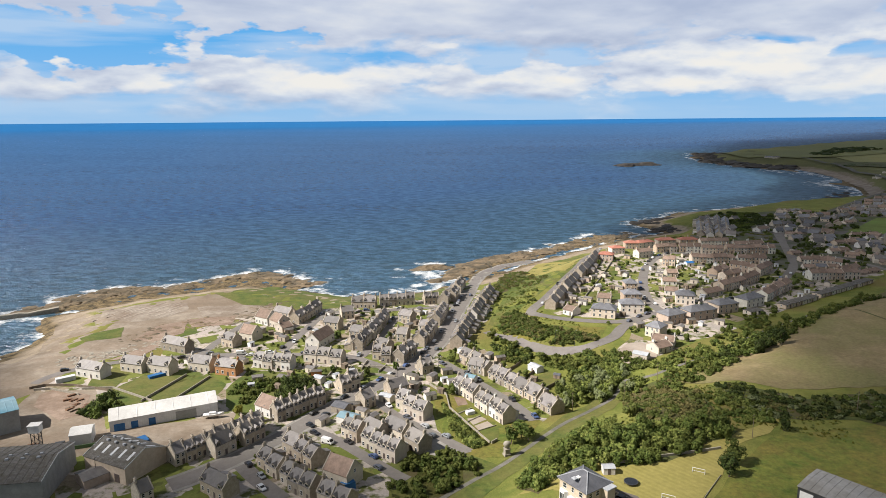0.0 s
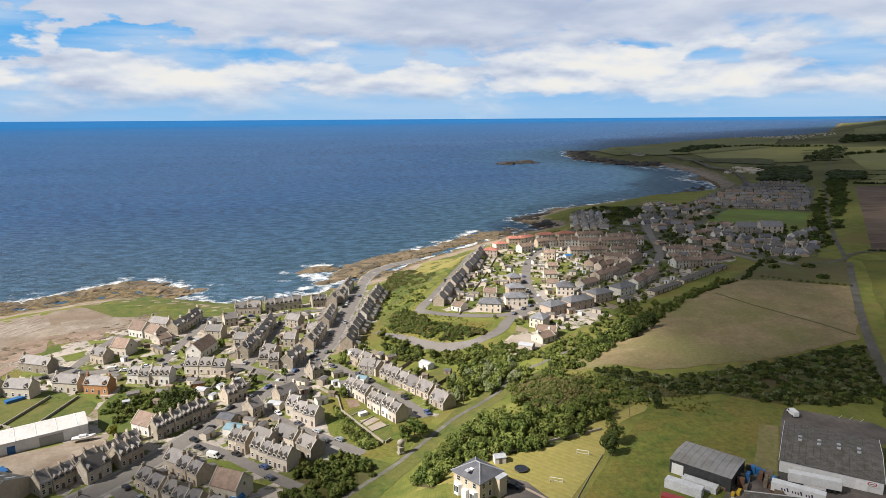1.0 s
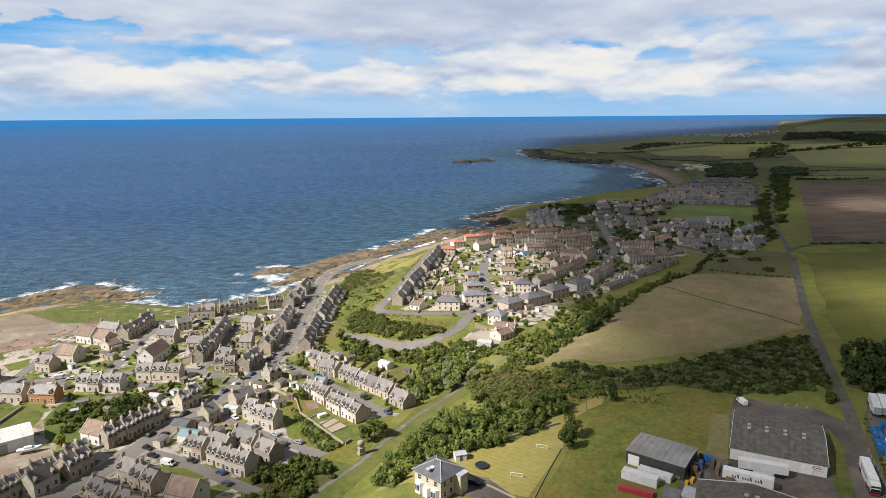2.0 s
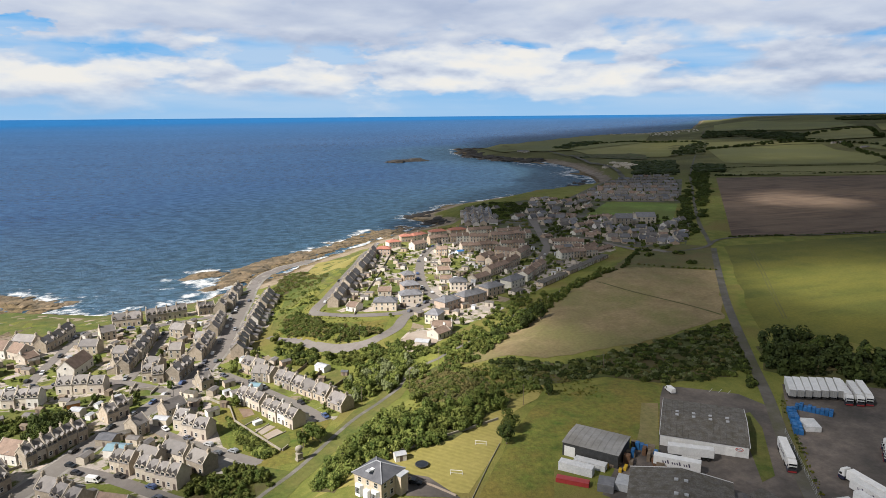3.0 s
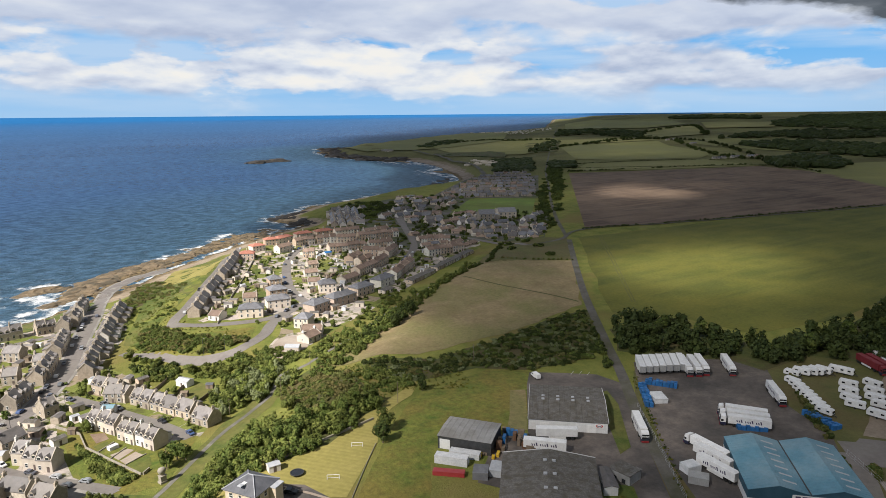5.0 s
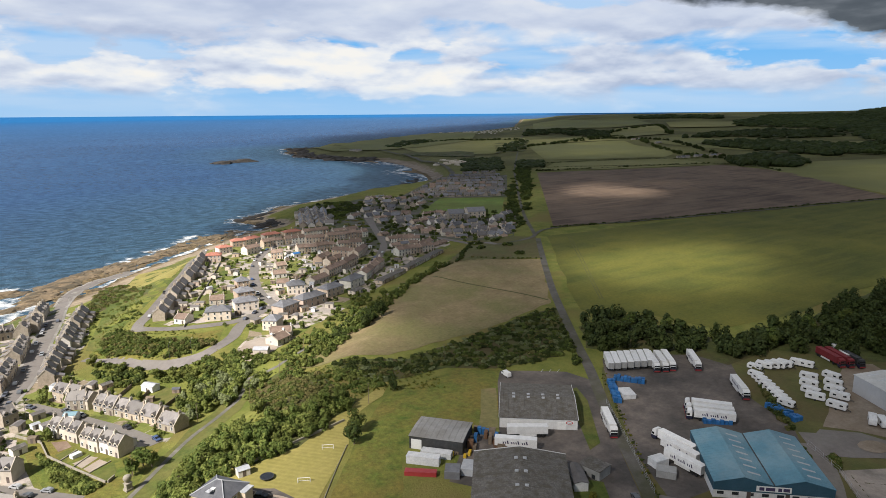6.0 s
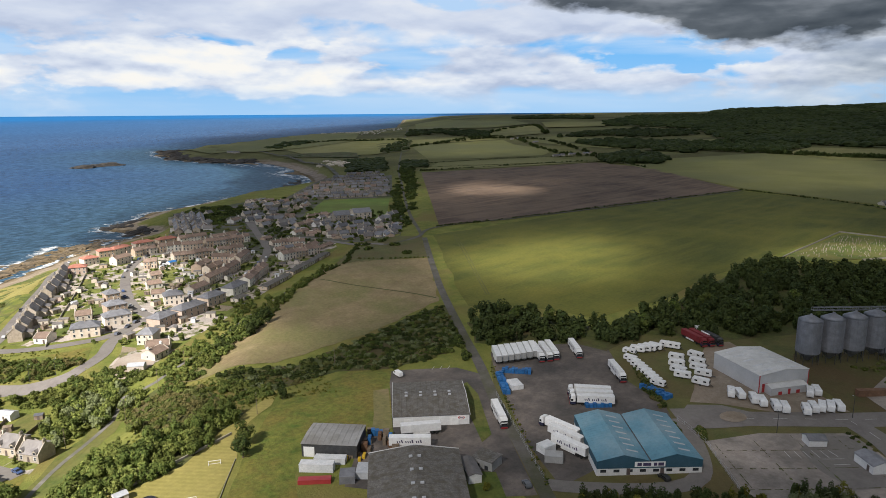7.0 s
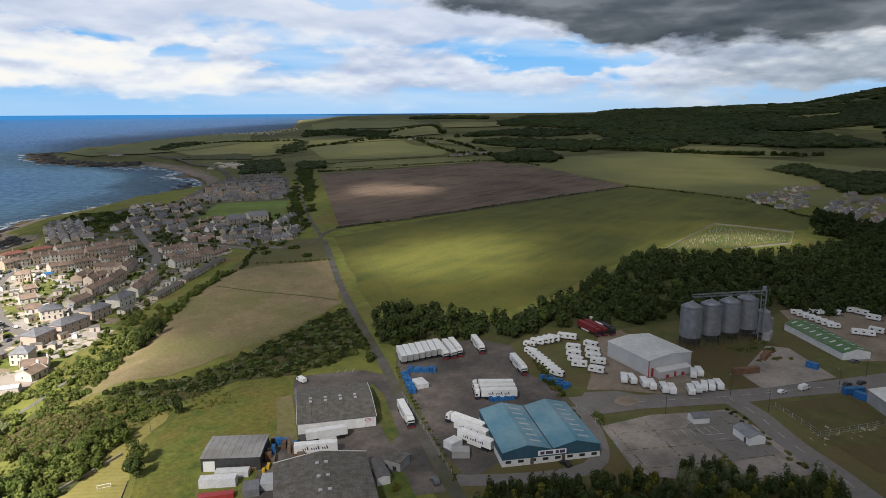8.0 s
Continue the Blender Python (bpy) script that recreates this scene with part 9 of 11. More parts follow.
thicket("scrub", [(-19.1, 200.4), (-14.0, 213.7), (-1.8, 221.7), (9.6, 217.1), (12.0, 205.3), (0.1, 189.5), (-17.7, 184.0)], 95, 1.8, ['leaf', 'leaf_light', 'leaf'], "dense green bushes beside the path", 34, high=(1.2, 3.8), leaves=260, under='undergrowth')
thicket("scrub", [(-74.3, 265.6), (-75.1, 281.1), (-66.9, 285.5), (-58.7, 277.3), (-56.6, 263.8), (-64.8, 258.5)], 26, 3, ['leaf_dark', 'leaf'], "large dark green garden trees", 35, high=(6, 9), leaves=420)
thicket("scrub", [(-155.8, 256.4), (-154.3, 272.0), (-144.5, 270.3), (-139.8, 255.8), (-149.6, 249.4)], 34, 2.4, ['leaf_dark', 'leaf'], "dark green bushes behind the houses", 36, high=(2.5, 5), leaves=260)
thicket("scrub", [(-1.7, 268.0), (0.3, 257.0), (8.0, 241.0), (15.2, 226.5), (10.9, 222.0), (2.6, 238.0)], 130, 1.5, ['leaf_light', 'leaf'], "rough weeds and bramble", 37, high=(0.6, 2))
thicket("scrub", [(-100.3, 277.8), (-83.9, 294.1), (-75.9, 283.5), (-88.5, 264.2)], 60, 1.7, ['leaf', 'leaf_light'], "garden shrubs", 38, high=(1, 3))
thicket("scrub", [(51.8, 275.0), (85.3, 267.6), (82.2, 265.1), (51.1, 257.6)], 30, 2, ['leaf_light'], "light green bushes beside the path", 39, high=(1, 3))
thicket("scrub", [(131.9, 317.8), (158.8, 346.3), (197.2, 372.5), (196.1, 351.5), (159.6, 309.4), (130.9, 300.9)], 60, 2.0, ['leaf', 'leaf_light'], "green bushes behind the estate", 40, high=(1.2, 3.2), leaves=260)
thicket("scrub", [(92.6, 284.3), (128.8, 309.8), (135.7, 299.3), (104.1, 272.5)], 70, 2, ['leaf', 'leaf_light'], "green scrub on the bank", 41, high=(1, 3))
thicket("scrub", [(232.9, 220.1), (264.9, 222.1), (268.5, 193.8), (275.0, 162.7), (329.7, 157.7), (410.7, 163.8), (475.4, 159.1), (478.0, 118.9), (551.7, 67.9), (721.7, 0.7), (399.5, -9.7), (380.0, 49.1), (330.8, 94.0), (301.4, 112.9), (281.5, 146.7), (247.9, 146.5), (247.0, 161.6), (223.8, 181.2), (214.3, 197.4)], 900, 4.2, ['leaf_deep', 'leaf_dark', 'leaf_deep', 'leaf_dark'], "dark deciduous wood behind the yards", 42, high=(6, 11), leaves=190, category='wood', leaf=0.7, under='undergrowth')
thicket("scrub", [(128.9, 87.6), (142.8, 89.3), (156.3, 72.8), (168.0, 60.4), (191.8, 43.0), (198.7, 20.9), (202.7, 7.1), (189.4, -1.7), (162.5, 3.5), (115.8, 67.5)], 340, 2.0, ['leaf_deep', 'leaf_dark', 'yew', 'leaf_deep', 'leaf_dark'], "dark evergreen trees below the car park", 43, high=(4.5, 7), leaves=300, category='trees', leaf=0.28, under='undergrowth')
thicket("scrub", [(181.8, 48.4), (189.8, 29.8), (176.4, 31.4), (169.8, 44.8)], 18, 2.0, ['leaf_grey'], "silvery whitebeam bushes", 44, high=(4.5, 7), leaves=400, category='trees', leaf=0.26)
thicket("scrub", [(234.8, 236.3), (238.2, 231.3), (206.5, 190.5), (193.8, 184.0)], 30, 1.8, ['leaf', 'leaf_dark'], "roadside scrub", 45, high=(1, 3))
thicket("scrub", [(258.5, 143.4), (237.6, 123.2), (219.8, 107.5), (205.1, 93.2), (205.5, 96.8), (226.6, 117.4)], 60, 1.6, ['leaf_dark', 'gorse'], "dark hedge beside the lorry park", 46, high=(1, 2.6))
thicket("scrub", [(207.0, 95.2), (204.4, 83.0), (195.3, 77.1), (189.3, 78.5), (196.9, 89.3)], 40, 1.5, ['gorse', 'leaf'], "rough scrub beside the blue shed", 47, high=(0.8, 2))
thicket("scrub", [(238.0, 49.1), (235.3, 40.8), (216.3, 23.5), (208.7, 14.7), (205.6, 17.3), (223.0, 36.5)], 26, 0.9, ['gorse', 'leaf_dark'], "weeds along the car park kerb", 48, high=(0.25, 0.6))
thicket("scrub", [(303.8, 62.5), (323.3, 54.4), (304.2, 32.7), (291.5, 50.4)], 22, 1.4, ['gorse', 'leaf'], "weeds among the silo pads", 49, high=(0.4, 1.2))
sheet("rough_grass", [(269.4, 377.8), (346.5, 457.6), (377.7, 416.1), (328.6, 349.9), (300, 365), (285, 372)], "dullgrass", 0.14, "rough green grass beside the crossroads", wobble=2.0)
for bush, (bx, by) in enumerate([(312.5, 405.6), (344.5, 423.6), (339.3, 401.9), (324.5, 370.2), (331.0, 428.0)]):
    thicket("scrub", [(bx - 6, by), (bx, by + 3), (bx + 6, by), (bx, by - 3)], 14, 1.8, ["leaf_dark", "leaf"], "large dark bush on the rough grass", 300 + bush, high=(1.6, 3.2), leaves=200)
hedge_line("hedge", [(229.3, 361.4), (257.0, 376.7), (273.3, 381.0), (300.0, 410.0), (336.2, 447.8)], 150, 3.0, (1.0, 2.6), ["leaf_dark", "leaf"], "dark hedge behind the estate gardens", 310)
thicket("scrub", [(395.0, 467.9), (570.8, 678.6), (855.0, 993.9), (852.5, 950.6), (660.8, 729.2), (422.2, 475.4)], 240, 6, ['leaf_dark', 'leaf'], "dark trees along the old railway", 51, high=(2.5, 5), leaves=190, leaf=0.7)
thicket("scrub", [(292.7, 738.8), (345.1, 770.4), (388.6, 757.8), (350.7, 684.3), (303.2, 647.0), (263.4, 665.8)], 110, 6, ['leaf', 'leaf_dark'], "scrub on the grassy headland", 53, high=(1, 3), leaves=100, leaf=1.0)
thicket("scrub", [(766.1, 87.7), (724.6, 23.1), (661.4, -8.0), (627.2, 18.4), (636.2, 71.1)], 120, 6, ['leaf_dark'], "dark trees round the houses", 59, high=(6, 11), leaves=140, leaf=1.0)
far_wood([(2143, 2424), (2295, 2294), (2210, 1942), (1802, 1594), (1827, 1710), (2008, 2072), (1807, 2044)], 170, 14, "dark shelter wood among the far fields", 201)
far_wood([(1902, 1362), (2320, 1493), (2664, 1471), (2593, 1172), (2345, 1058), (2080, 1128), (2123, 1284)], 260, 15, "dark shelter wood among the far fields", 202)
far_wood([(1713, 1170), (1889, 1140), (1848, 955), (1825, 820), (1505, 674), (1534, 841)], 200, 13, "dark shelter wood among the far fields", 203)
far_wood([(1266, 794), (1386, 808), (1398, 730), (1311, 656), (1228, 630), (1177, 706)], 130, 11, "dark copse beside the tilled field", 204)
far_wood([(4325, 3577), (4726, 3507), (4396, 2840), (3942, 2546), (4038, 3236)], 200, 26, "dark wood on the skyline", 205, (12, 20))
far_wood([(3620, 2214), (4539, 2516), (4953, 2254), (2726, 1233), (2966, 1589), (3013, 1855)], 500, 24, "dark plantation along the skyline", 206, (10, 18))
far_wood([(4192, 2363), (4702, 2020), (5198, 1761), (4233, 955), (3918, 620), (3600, 610), (2700, 620), (2300, 800), (2120, 880), (2513, 1101), (3000, 1500)], 1500, 26, "dark conifer forest on the far hills", 207, (10, 18))
far_wood([(1986, 780), (2120, 860), (2680, 600), (2520, 510), (2190, 220), (1802, 76), (1830, 300), (1920, 573)], 560, 17, "dark conifer forest beyond the fields", 208, (9, 15))
far_wood([(2560, 380), (2700, 560), (3500, 600), (3480, 480), (3300, 310), (3640, 330), (3820, 520), (4300, 900), (4145, 202), (3000, -300), (1900, -200), (1802, 60), (2290, 90), (2600, 150)], 1700, 24, "dark conifer forest on the hill", 209, (10, 18))
far_wood([(4600, 2000), (6500, 2700), (9500, 3000), (11000, 1200), (9500, -600), (4400, -300), (4145, 202), (4233, 955), (5100, 1700)], 1100, 62, "dark conifer forest along the hill tops", 215, (14, 24))
far_wood([(1806, 1078), (1926, 787), (1831, 537), (1577, 515), (1595, 777)], 240, 13, "dark wood below the hill", 210)
far_wood([(1288, 230), (1326, 177), (1269, 152), (1190, 95), (1257, 48), (995, 35), (973, 75), (1146, 136)], 200, 9, "dark trees behind the houses", 211, (6, 11))
far_wood([(1080, 1931), (1357, 2262), (1512, 2290), (1298, 2042), (1097, 1865)], 60, 12, "dark wood on the headland", 212, (5, 9))
far_wood([(954, 1312), (1036, 1272), (930, 1130), (826, 1001), (763, 1038), (850, 1170)], 230, 8, "dark wood beyond the village", 213, (3, 6))
far_wood([(850, 975), (975, 1125), (1020, 1095), (900, 960)], 60, 8, "dark trees along the old railway", 217, (3, 6))
far_wood([(978, 1638), (1165, 1551), (1060, 1395), (1027, 1362), (990, 1440), (925, 1543)], 120, 9, "low dark scrub on the headland slope", 216, (1.0, 2.4))
far_wood([(1130, 1400), (1180, 1340), (1560, 1745), (1500, 1760)], 50, 8, "dark trees along the old railway", 214, (5, 9))
thicket("garden_trees", [(330, 500), (300, 540), (330, 640), (400, 760), (470, 760), (560, 830), (700, 950), (770, 930), (590, 690), (470, 745), (405, 650), (385, 600), (470, 560), (370, 430)], 260, 2.6, ["leaf_dark", "leaf"], "dark garden trees among the village houses", 241, leaves=70, high=(2.0, 4.5), leaf=0.6)
ribbon("hedge_bank", [(426.9, 441.8), (535.2, 415.5), (681.9, 390.2), (907.6, 342.3)], 2.25, "undergrowth", lift=0.3, label="dark hedge bank between the fields", category="hedge bank", gap_m=20.0)
hedge_line("hedge", [(426.9, 441.8), (535.2, 415.5), (681.9, 390.2), (907.6, 342.3)], 240, 2.5, (0.8, 1.8), ['leaf_dark'], "low hedge between the fields", 71, leaf=0.6)
ribbon("hedge_bank", [(914.4, 344.9), (857.0, 185.4), (746.3, 89.9)], 2.7, "undergrowth", lift=0.3, label="dark hedge bank between the fields", category="hedge bank", gap_m=20.0)
hedge_line("hedge", [(914.4, 344.9), (857.0, 185.4), (746.3, 89.9)], 140, 3, (1, 2.2), ['leaf_dark'], "low hedge between the fields", 72, leaf=0.7)
ribbon("hedge_bank", [(829.8, 902.1), (1195.0, 770.3), (1140.1, 603.2)], 4.5, "undergrowth", lift=0.3, label="dark hedge bank between the fields", category="hedge bank", gap_m=20.0)
hedge_line("hedge", [(829.8, 902.1), (1195.0, 770.3), (1140.1, 603.2)], 120, 5, (1.5, 3), ['leaf_dark'], "low hedge between the far fields", 73, leaf=1.2)
ribbon("hedge_bank", [(945.8, 1035.9), (1138.4, 980.9), (1302.3, 855.7)], 5.4, "undergrowth", lift=0.3, label="dark hedge bank between the fields", category="hedge bank", gap_m=20.0)
hedge_line("hedge", [(945.8, 1035.9), (1138.4, 980.9), (1302.3, 855.7)], 220, 4, (0.8, 1.7), ['leaf_dark'], "hedge between the far fields", 74, leaf=0.9)
ribbon("hedge_bank", [(1332.1, 1492.6), (1785.8, 1563.6), (1762.9, 1293.9), (1217.5, 726.7)], 7.2, "undergrowth", lift=0.3, label="dark hedge bank between the fields", category="hedge bank", gap_m=20.0)
hedge_line("hedge", [(1332.1, 1492.6), (1785.8, 1563.6), (1762.9, 1293.9), (1217.5, 726.7)], 120, 8, (3, 6), ['leaf_dark'], "hedge between the far fields", 75, leaf=2.5)
ribbon("hedge_bank", [(1629.8, 794.8), (1576.4, 501.6), (1564.3, 346.3), (1598.0, 184.3)], 9.0, "undergrowth", lift=0.3, label="dark hedge bank between the fields", category="hedge bank", gap_m=20.0)
hedge_line("hedge", [(1629.8, 794.8), (1576.4, 501.6), (1564.3, 346.3), (1598.0, 184.3)], 140, 10, (4, 8), ['leaf_dark'], "hedge between the far fields", 76, leaf=2.5)
hedge_line("hedge", [(196.8, 170.7), (177.5, 146.9), (158.9, 123.1), (141.2, 100.9)], 130, 1.5, (0.25, 0.7), ['leaf_dark', 'yew'], "low weedy hedge beside the farm road", 84)
hedge_line("hedge", [(103.5, 267.3), (133.8, 288.3), (210.1, 347.1), (268.1, 390.0), (300.4, 367.4), (326.7, 348.1)], 150, 1.4, (0.7, 1.6), ['leaf', 'gorse'], "low hedge round the hay field", 78)
ribbon("hedge_bank", [(1150.5, 1970.0), (1505.0, 2142.5), (1586.7, 1821.1)], 12.6, "undergrowth", lift=0.3, label="dark hedge bank between the fields", category="hedge bank", gap_m=20.0)
hedge_line("hedge", [(1150.5, 1970.0), (1505.0, 2142.5), (1586.7, 1821.1)], 80, 14, (3, 6), ['leaf_dark'], "hedge between the far fields", 79, leaf=3)
ribbon("hedge_bank", [(881.8, 951.3), (997.9, 889.7), (1201.9, 748.2)], 5.4, "undergrowth", lift=0.3, label="dark hedge bank between the fields", category="hedge bank", gap_m=20.0)
hedge_line("hedge", [(881.8, 951.3), (997.9, 889.7), (1201.9, 748.2)], 220, 4, (0.8, 1.7), ['leaf_dark'], "hedge between the far fields", 80, leaf=0.9)
ribbon("hedge_bank", [(1329.7, 1486.4), (1852.3, 1660.3), (1825.2, 1492.8), (1375.9, 995.3), (1313.8, 831.4)], 7.2, "undergrowth", lift=0.3, label="dark hedge bank between the fields", category="hedge bank", gap_m=20.0)
hedge_line("hedge", [(1329.7, 1486.4), (1852.3, 1660.3), (1825.2, 1492.8), (1375.9, 995.3), (1313.8, 831.4)], 120, 8, (3, 6), ['leaf_dark'], "hedge between the far fields", 81, leaf=2.5)
ribbon("hedge_bank", [(2043.1, 1860.7), (2825.3, 2182.6), (2178.1, 1606.5)], 14.4, "undergrowth", lift=0.3, label="dark hedge bank between the fields", category="hedge bank", gap_m=20.0)
hedge_line("hedge", [(2043.1, 1860.7), (2825.3, 2182.6), (2178.1, 1606.5)], 70, 16, (4, 8), ['leaf_dark'], "hedge between the far fields", 82, leaf=4)
thicket("scrub", [(390.0, 760.5), (552.8, 814.4), (412.2, 642.4), (468.5, 575.6), (437.6, 501.5), (360.3, 419.2), (324.6, 477.2), (261.4, 499.7)], 200, 3.0, ['leaf_dark', 'leaf'], "garden trees and hedges in the far village", 64, high=(1.5, 4), leaves=70, leaf=0.9)
thicket("scrub", [(165.6, 508.7), (301.4, 550.8), (334.4, 482.4), (277.7, 432.1), (176.3, 378.8), (147.0, 392.7)], 120, 1.8, ['leaf_dark', 'leaf'], "garden trees and hedges in the estate", 65, high=(1, 3), leaves=80, leaf=0.5, avoid=1.0)
thicket("scrub", [(149.6, 612.2), (241.7, 598.7), (306.0, 578.9), (360.1, 673.2), (256.2, 635.8)], 70, 3.0, ['leaf', 'gorse'], "rough scrub above the shore", 66, high=(0.6, 1.6), leaves=70, leaf=0.7)
tufts([(25.5, 357.5), (48.3, 451.3), (70.1, 448.3), (53.1, 381.4), (85.6, 330.8), (62.4, 319.4), (32.5, 312.4)], 700, 68, ["leaf_light", "yew"], "rough tussock grass on the slope")
tufts([(83.4, 281.7), (112.1, 254.2), (142.8, 217.3), (135.6, 198.0), (112.2, 211.0), (88.6, 207.1), (63.1, 216.2)], 900, 83, ["leaf_light", "yew"], "tussock grass and bracken")
TREES = [(lambda s=s, h=h, w=w, m=m, l=l: tree(s, h, w, m, l)) for s, h, w, m, l in ((11, 8.5, 3.4, "leaf", "broad green tree with dense leafy crown"), (12, 6.5, 2.8, "leaf_light", "small light green tree"), (13, 7.5, 3.0, "leaf_dark", "dark green rounded tree"), (14, 4.5, 2.2, "yew", "rounded yellow green garden tree"), (15, 5.5, 2.4, "leaf", "small green garden tree"))]
put(TREES[2], "tree2", 85.7, 178.4, 65, 0.0, 1.27)
put(TREES[0], "tree0", 89.9, 185.2, 126, 0.0, 0.78)
put(TREES[2], "tree2", 117.1, 207.1, 1, 0.0, 0.72)
put(TREES[0], "tree0", 25.1, 227.2, 225, 0.0, 0.86)
put(TREES[0], "tree0", 29.3, 231.6, 269, 0.0, 0.95)
put(TREES[0], "tree0", 31.8, 229.3, 260, 0.0, 0.85)
put(TREES[3], "tree3", -86.9, 253.5, 73, 0.0, 1.31)
put(TREES[1], "tree1", 3.6, 312.9, 41, 0.0, 0.86)
put(TREES[1], "tree1", 14.4, 329.0, 186, 0.0, 0.77)
put(TREES[1], "tree1", 26.4, 347.3, 350, 0.0, 0.95)
put(TREES[1], "tree1", 49.7, 311.8, 171, 0.0, 0.89)
put(TREES[1], "tree1", 55.5, 303.6, 131, 0.0, 0.95)
put(TREES[0], "tree0", 68.1, 205.7, 204, 0.0, 0.89)
put(TREES[0], "tree0", 76.0, 203.9, 215, 0.0, 0.91)
put(TREES[0], "tree0", 58.0, 199.9, 133, 0.0, 0.81)
put(TREES[0], "tree0", 50.0, 199.7, 107, 0.0, 0.92)
put(TREES[0], "tree0", 42.3, 200.1, 87, 0.0, 1.09)
put(TREES[0], "tree0", 88.2, 206.3, 268, 0.0, 1.08)
put(TREES[0], "tree0", 95.7, 207.4, 298, 0.0, 0.82)
put(TREES[0], "tree0", 34.6, 190.2, 355, 0.0, 1.08)
put(TREES[0], "tree0", 62.1, 197.1, 126, 0.0, 0.93)
put(TREES[1], "tree1", 74.1, 207.4, 234, 0.0, 0.87)
put(TREES[1], "tree1", 60.7, 219.3, 277, 0.0, 0.84)
put(TREES[1], "tree1", 52.1, 223.8, 282, 0.0, 0.8)
put(TREES[1], "tree1", 69.0, 224.5, 338, 0.0, 1.0)
put(TREES[1], "tree1", 68.4, 296.7, 122, 0.0, 0.86)
put(TREES[1], "tree1", 77.1, 288.3, 89, 0.0, 0.8)
put(TREES[2], "tree2", 153.3, 294.0, 357, 0.0, 1.03)
put(TREES[2], "tree2", 162.0, 297.4, 47, 0.0, 1.2)
put(TREES[2], "tree2", 147.5, 289.4, 308, 0.0, 0.99)
put(TREES[2], "tree2", -70.8, 272.8, 257, 0.0, 1.23)
put(TREES[2], "tree2", -65.0, 269.6, 252, 0.0, 0.95)
put(TREES[2], "tree2", -62.0, 273.7, 289, 0.0, 1.18)
put(TREES[4], "tree4", 3.1, 271.5, 109, 0.0, 0.76)
put(TREES[4], "tree4", -2.0, 277.8, 138, 0.0, 0.69)
put(TREES[4], "tree4", -11.7, 260.1, 345, 0.0, 0.79)
put(TREES[4], "tree4", -66.0, 314.4, 202, 0.0, 0.86)
put(TREES[4], "tree4", -24.5, 302.3, 242, 0.0, 0.81)
put(TREES[4], "tree4", -54.8, 299.2, 130, 0.0, 0.7)
put(TREES[4], "tree4", -37.7, 295.5, 155, 0.0, 0.76)
put(TREES[4], "tree4", -31.1, 349.1, 190, 0.0, 0.8)
put(TREES[4], "tree4", -23.8, 391.6, 149, 0.0, 0.81)
put(TREES[4], "tree4", -45.2, 391.7, 86, 0.0, 0.73)
put(TREES[4], "tree4", -60.0, 349.7, 107, 0.0, 0.87)
put(TREES[4], "tree4", 12.0, 305.0, 11, 0.0, 0.74)
put(TREES[4], "tree4", 28.6, 301.3, 34, 0.0, 0.87)
put(TREES[4], "tree4", 38.4, 290.7, 350, 0.0, 0.8)
put(TREES[4], "tree4", 44.5, 277.2, 273, 0.0, 0.68)
put(TREES[4], "tree4", 103.0, 433.6, 104, 0.0, 0.75)
put(TREES[4], "tree4", 134.1, 484.4, 193, 0.0, 0.78)
put(TREES[4], "tree4", 143.3, 494.0, 287, 0.0, 0.73)
put(TREES[4], "tree4", 121.2, 494.0, 221, 0.0, 0.86)
put(TREES[4], "tree4", 198.6, 472.2, 301, 0.0, 0.77)
put(TREES[4], "tree4", 195.0, 458.0, 191, 0.0, 0.84)
put(TREES[4], "tree4", 163.8, 408.7, 112, 0.0, 0.74)
put(TREES[4], "tree4", 151.5, 329.3, 239, 0.0, 0.88)
put(TREES[4], "tree4", 155.0, 317.4, 166, 0.0, 0.88)
put(TREES[4], "tree4", 123.0, 325.3, 126, 0.0, 0.68)
put(TREES[4], "tree4", 124.2, 316.5, 68, 0.0, 0.81)
put(TREES[0], "tree0", 319.4, 149.1, 201, 0.0, 1.06)
put(TREES[0], "tree0", 344.2, 143.1, 234, 0.0, 1.13)
put(TREES[0], "tree0", 284.2, 148.0, 88, 0.0, 1.12)
put(TREES[0], "tree0", 413.6, 137.4, 42, 0.0, 1.18)
put(TREES[0], "tree0", 382.8, 109.6, 115, 0.0, 1.12)
put(TREES[0], "tree0", 250.4, 202.6, 9, 0.0, 1.11)
put(TREES[0], "tree0", 261.0, 188.4, 301, 0.0, 1.06)
put(TREES[3], "tree3", 126.3, 111.4, 78, 0.0, 0.59)
# ---- villa and its lawn ----
# ---- sheds, yards and their stock ----
big_shed("white walled warehouse with mossy grey sheet roof", 26.6, 28.8, 3.8, 5.4, "whiteclad", "asbestos", ribs=14, doors=((8.0, 3.0, 2.8, "white"), (-8.0, 3.0, 2.8, "white"))).matrix_basis = spot(142.6, 151.5, -40.5, 0.05)
TAKEN.append((151.9, 162.5, 14.4))
big_shed("old shed with patched grey sheet roof", 17.8, 13.6, 4.4, 4.8, "darksteel", "plainroof", ribs=9, doors=((-6.5, 3.5, 3.4, "white"),)).matrix_basis = spot(105.0, 158.9, -50.0, 0.05)
TAKEN.append((110.2, 163.2, 8.9))
big_shed("long warehouse with mossy grey sheet roof", 27.3, 36, 4.5, 6.6, "greyclad", "asbestos", ribs=16, along="y").matrix_basis = spot(120.9, 136.4, 140.8, 0.05)
TAKEN.append((109.5, 122.4, 18.0))
blue_shed(31.9, 29.7).matrix_basis = spot(167.0, 82.4, -43.0, 0.05)
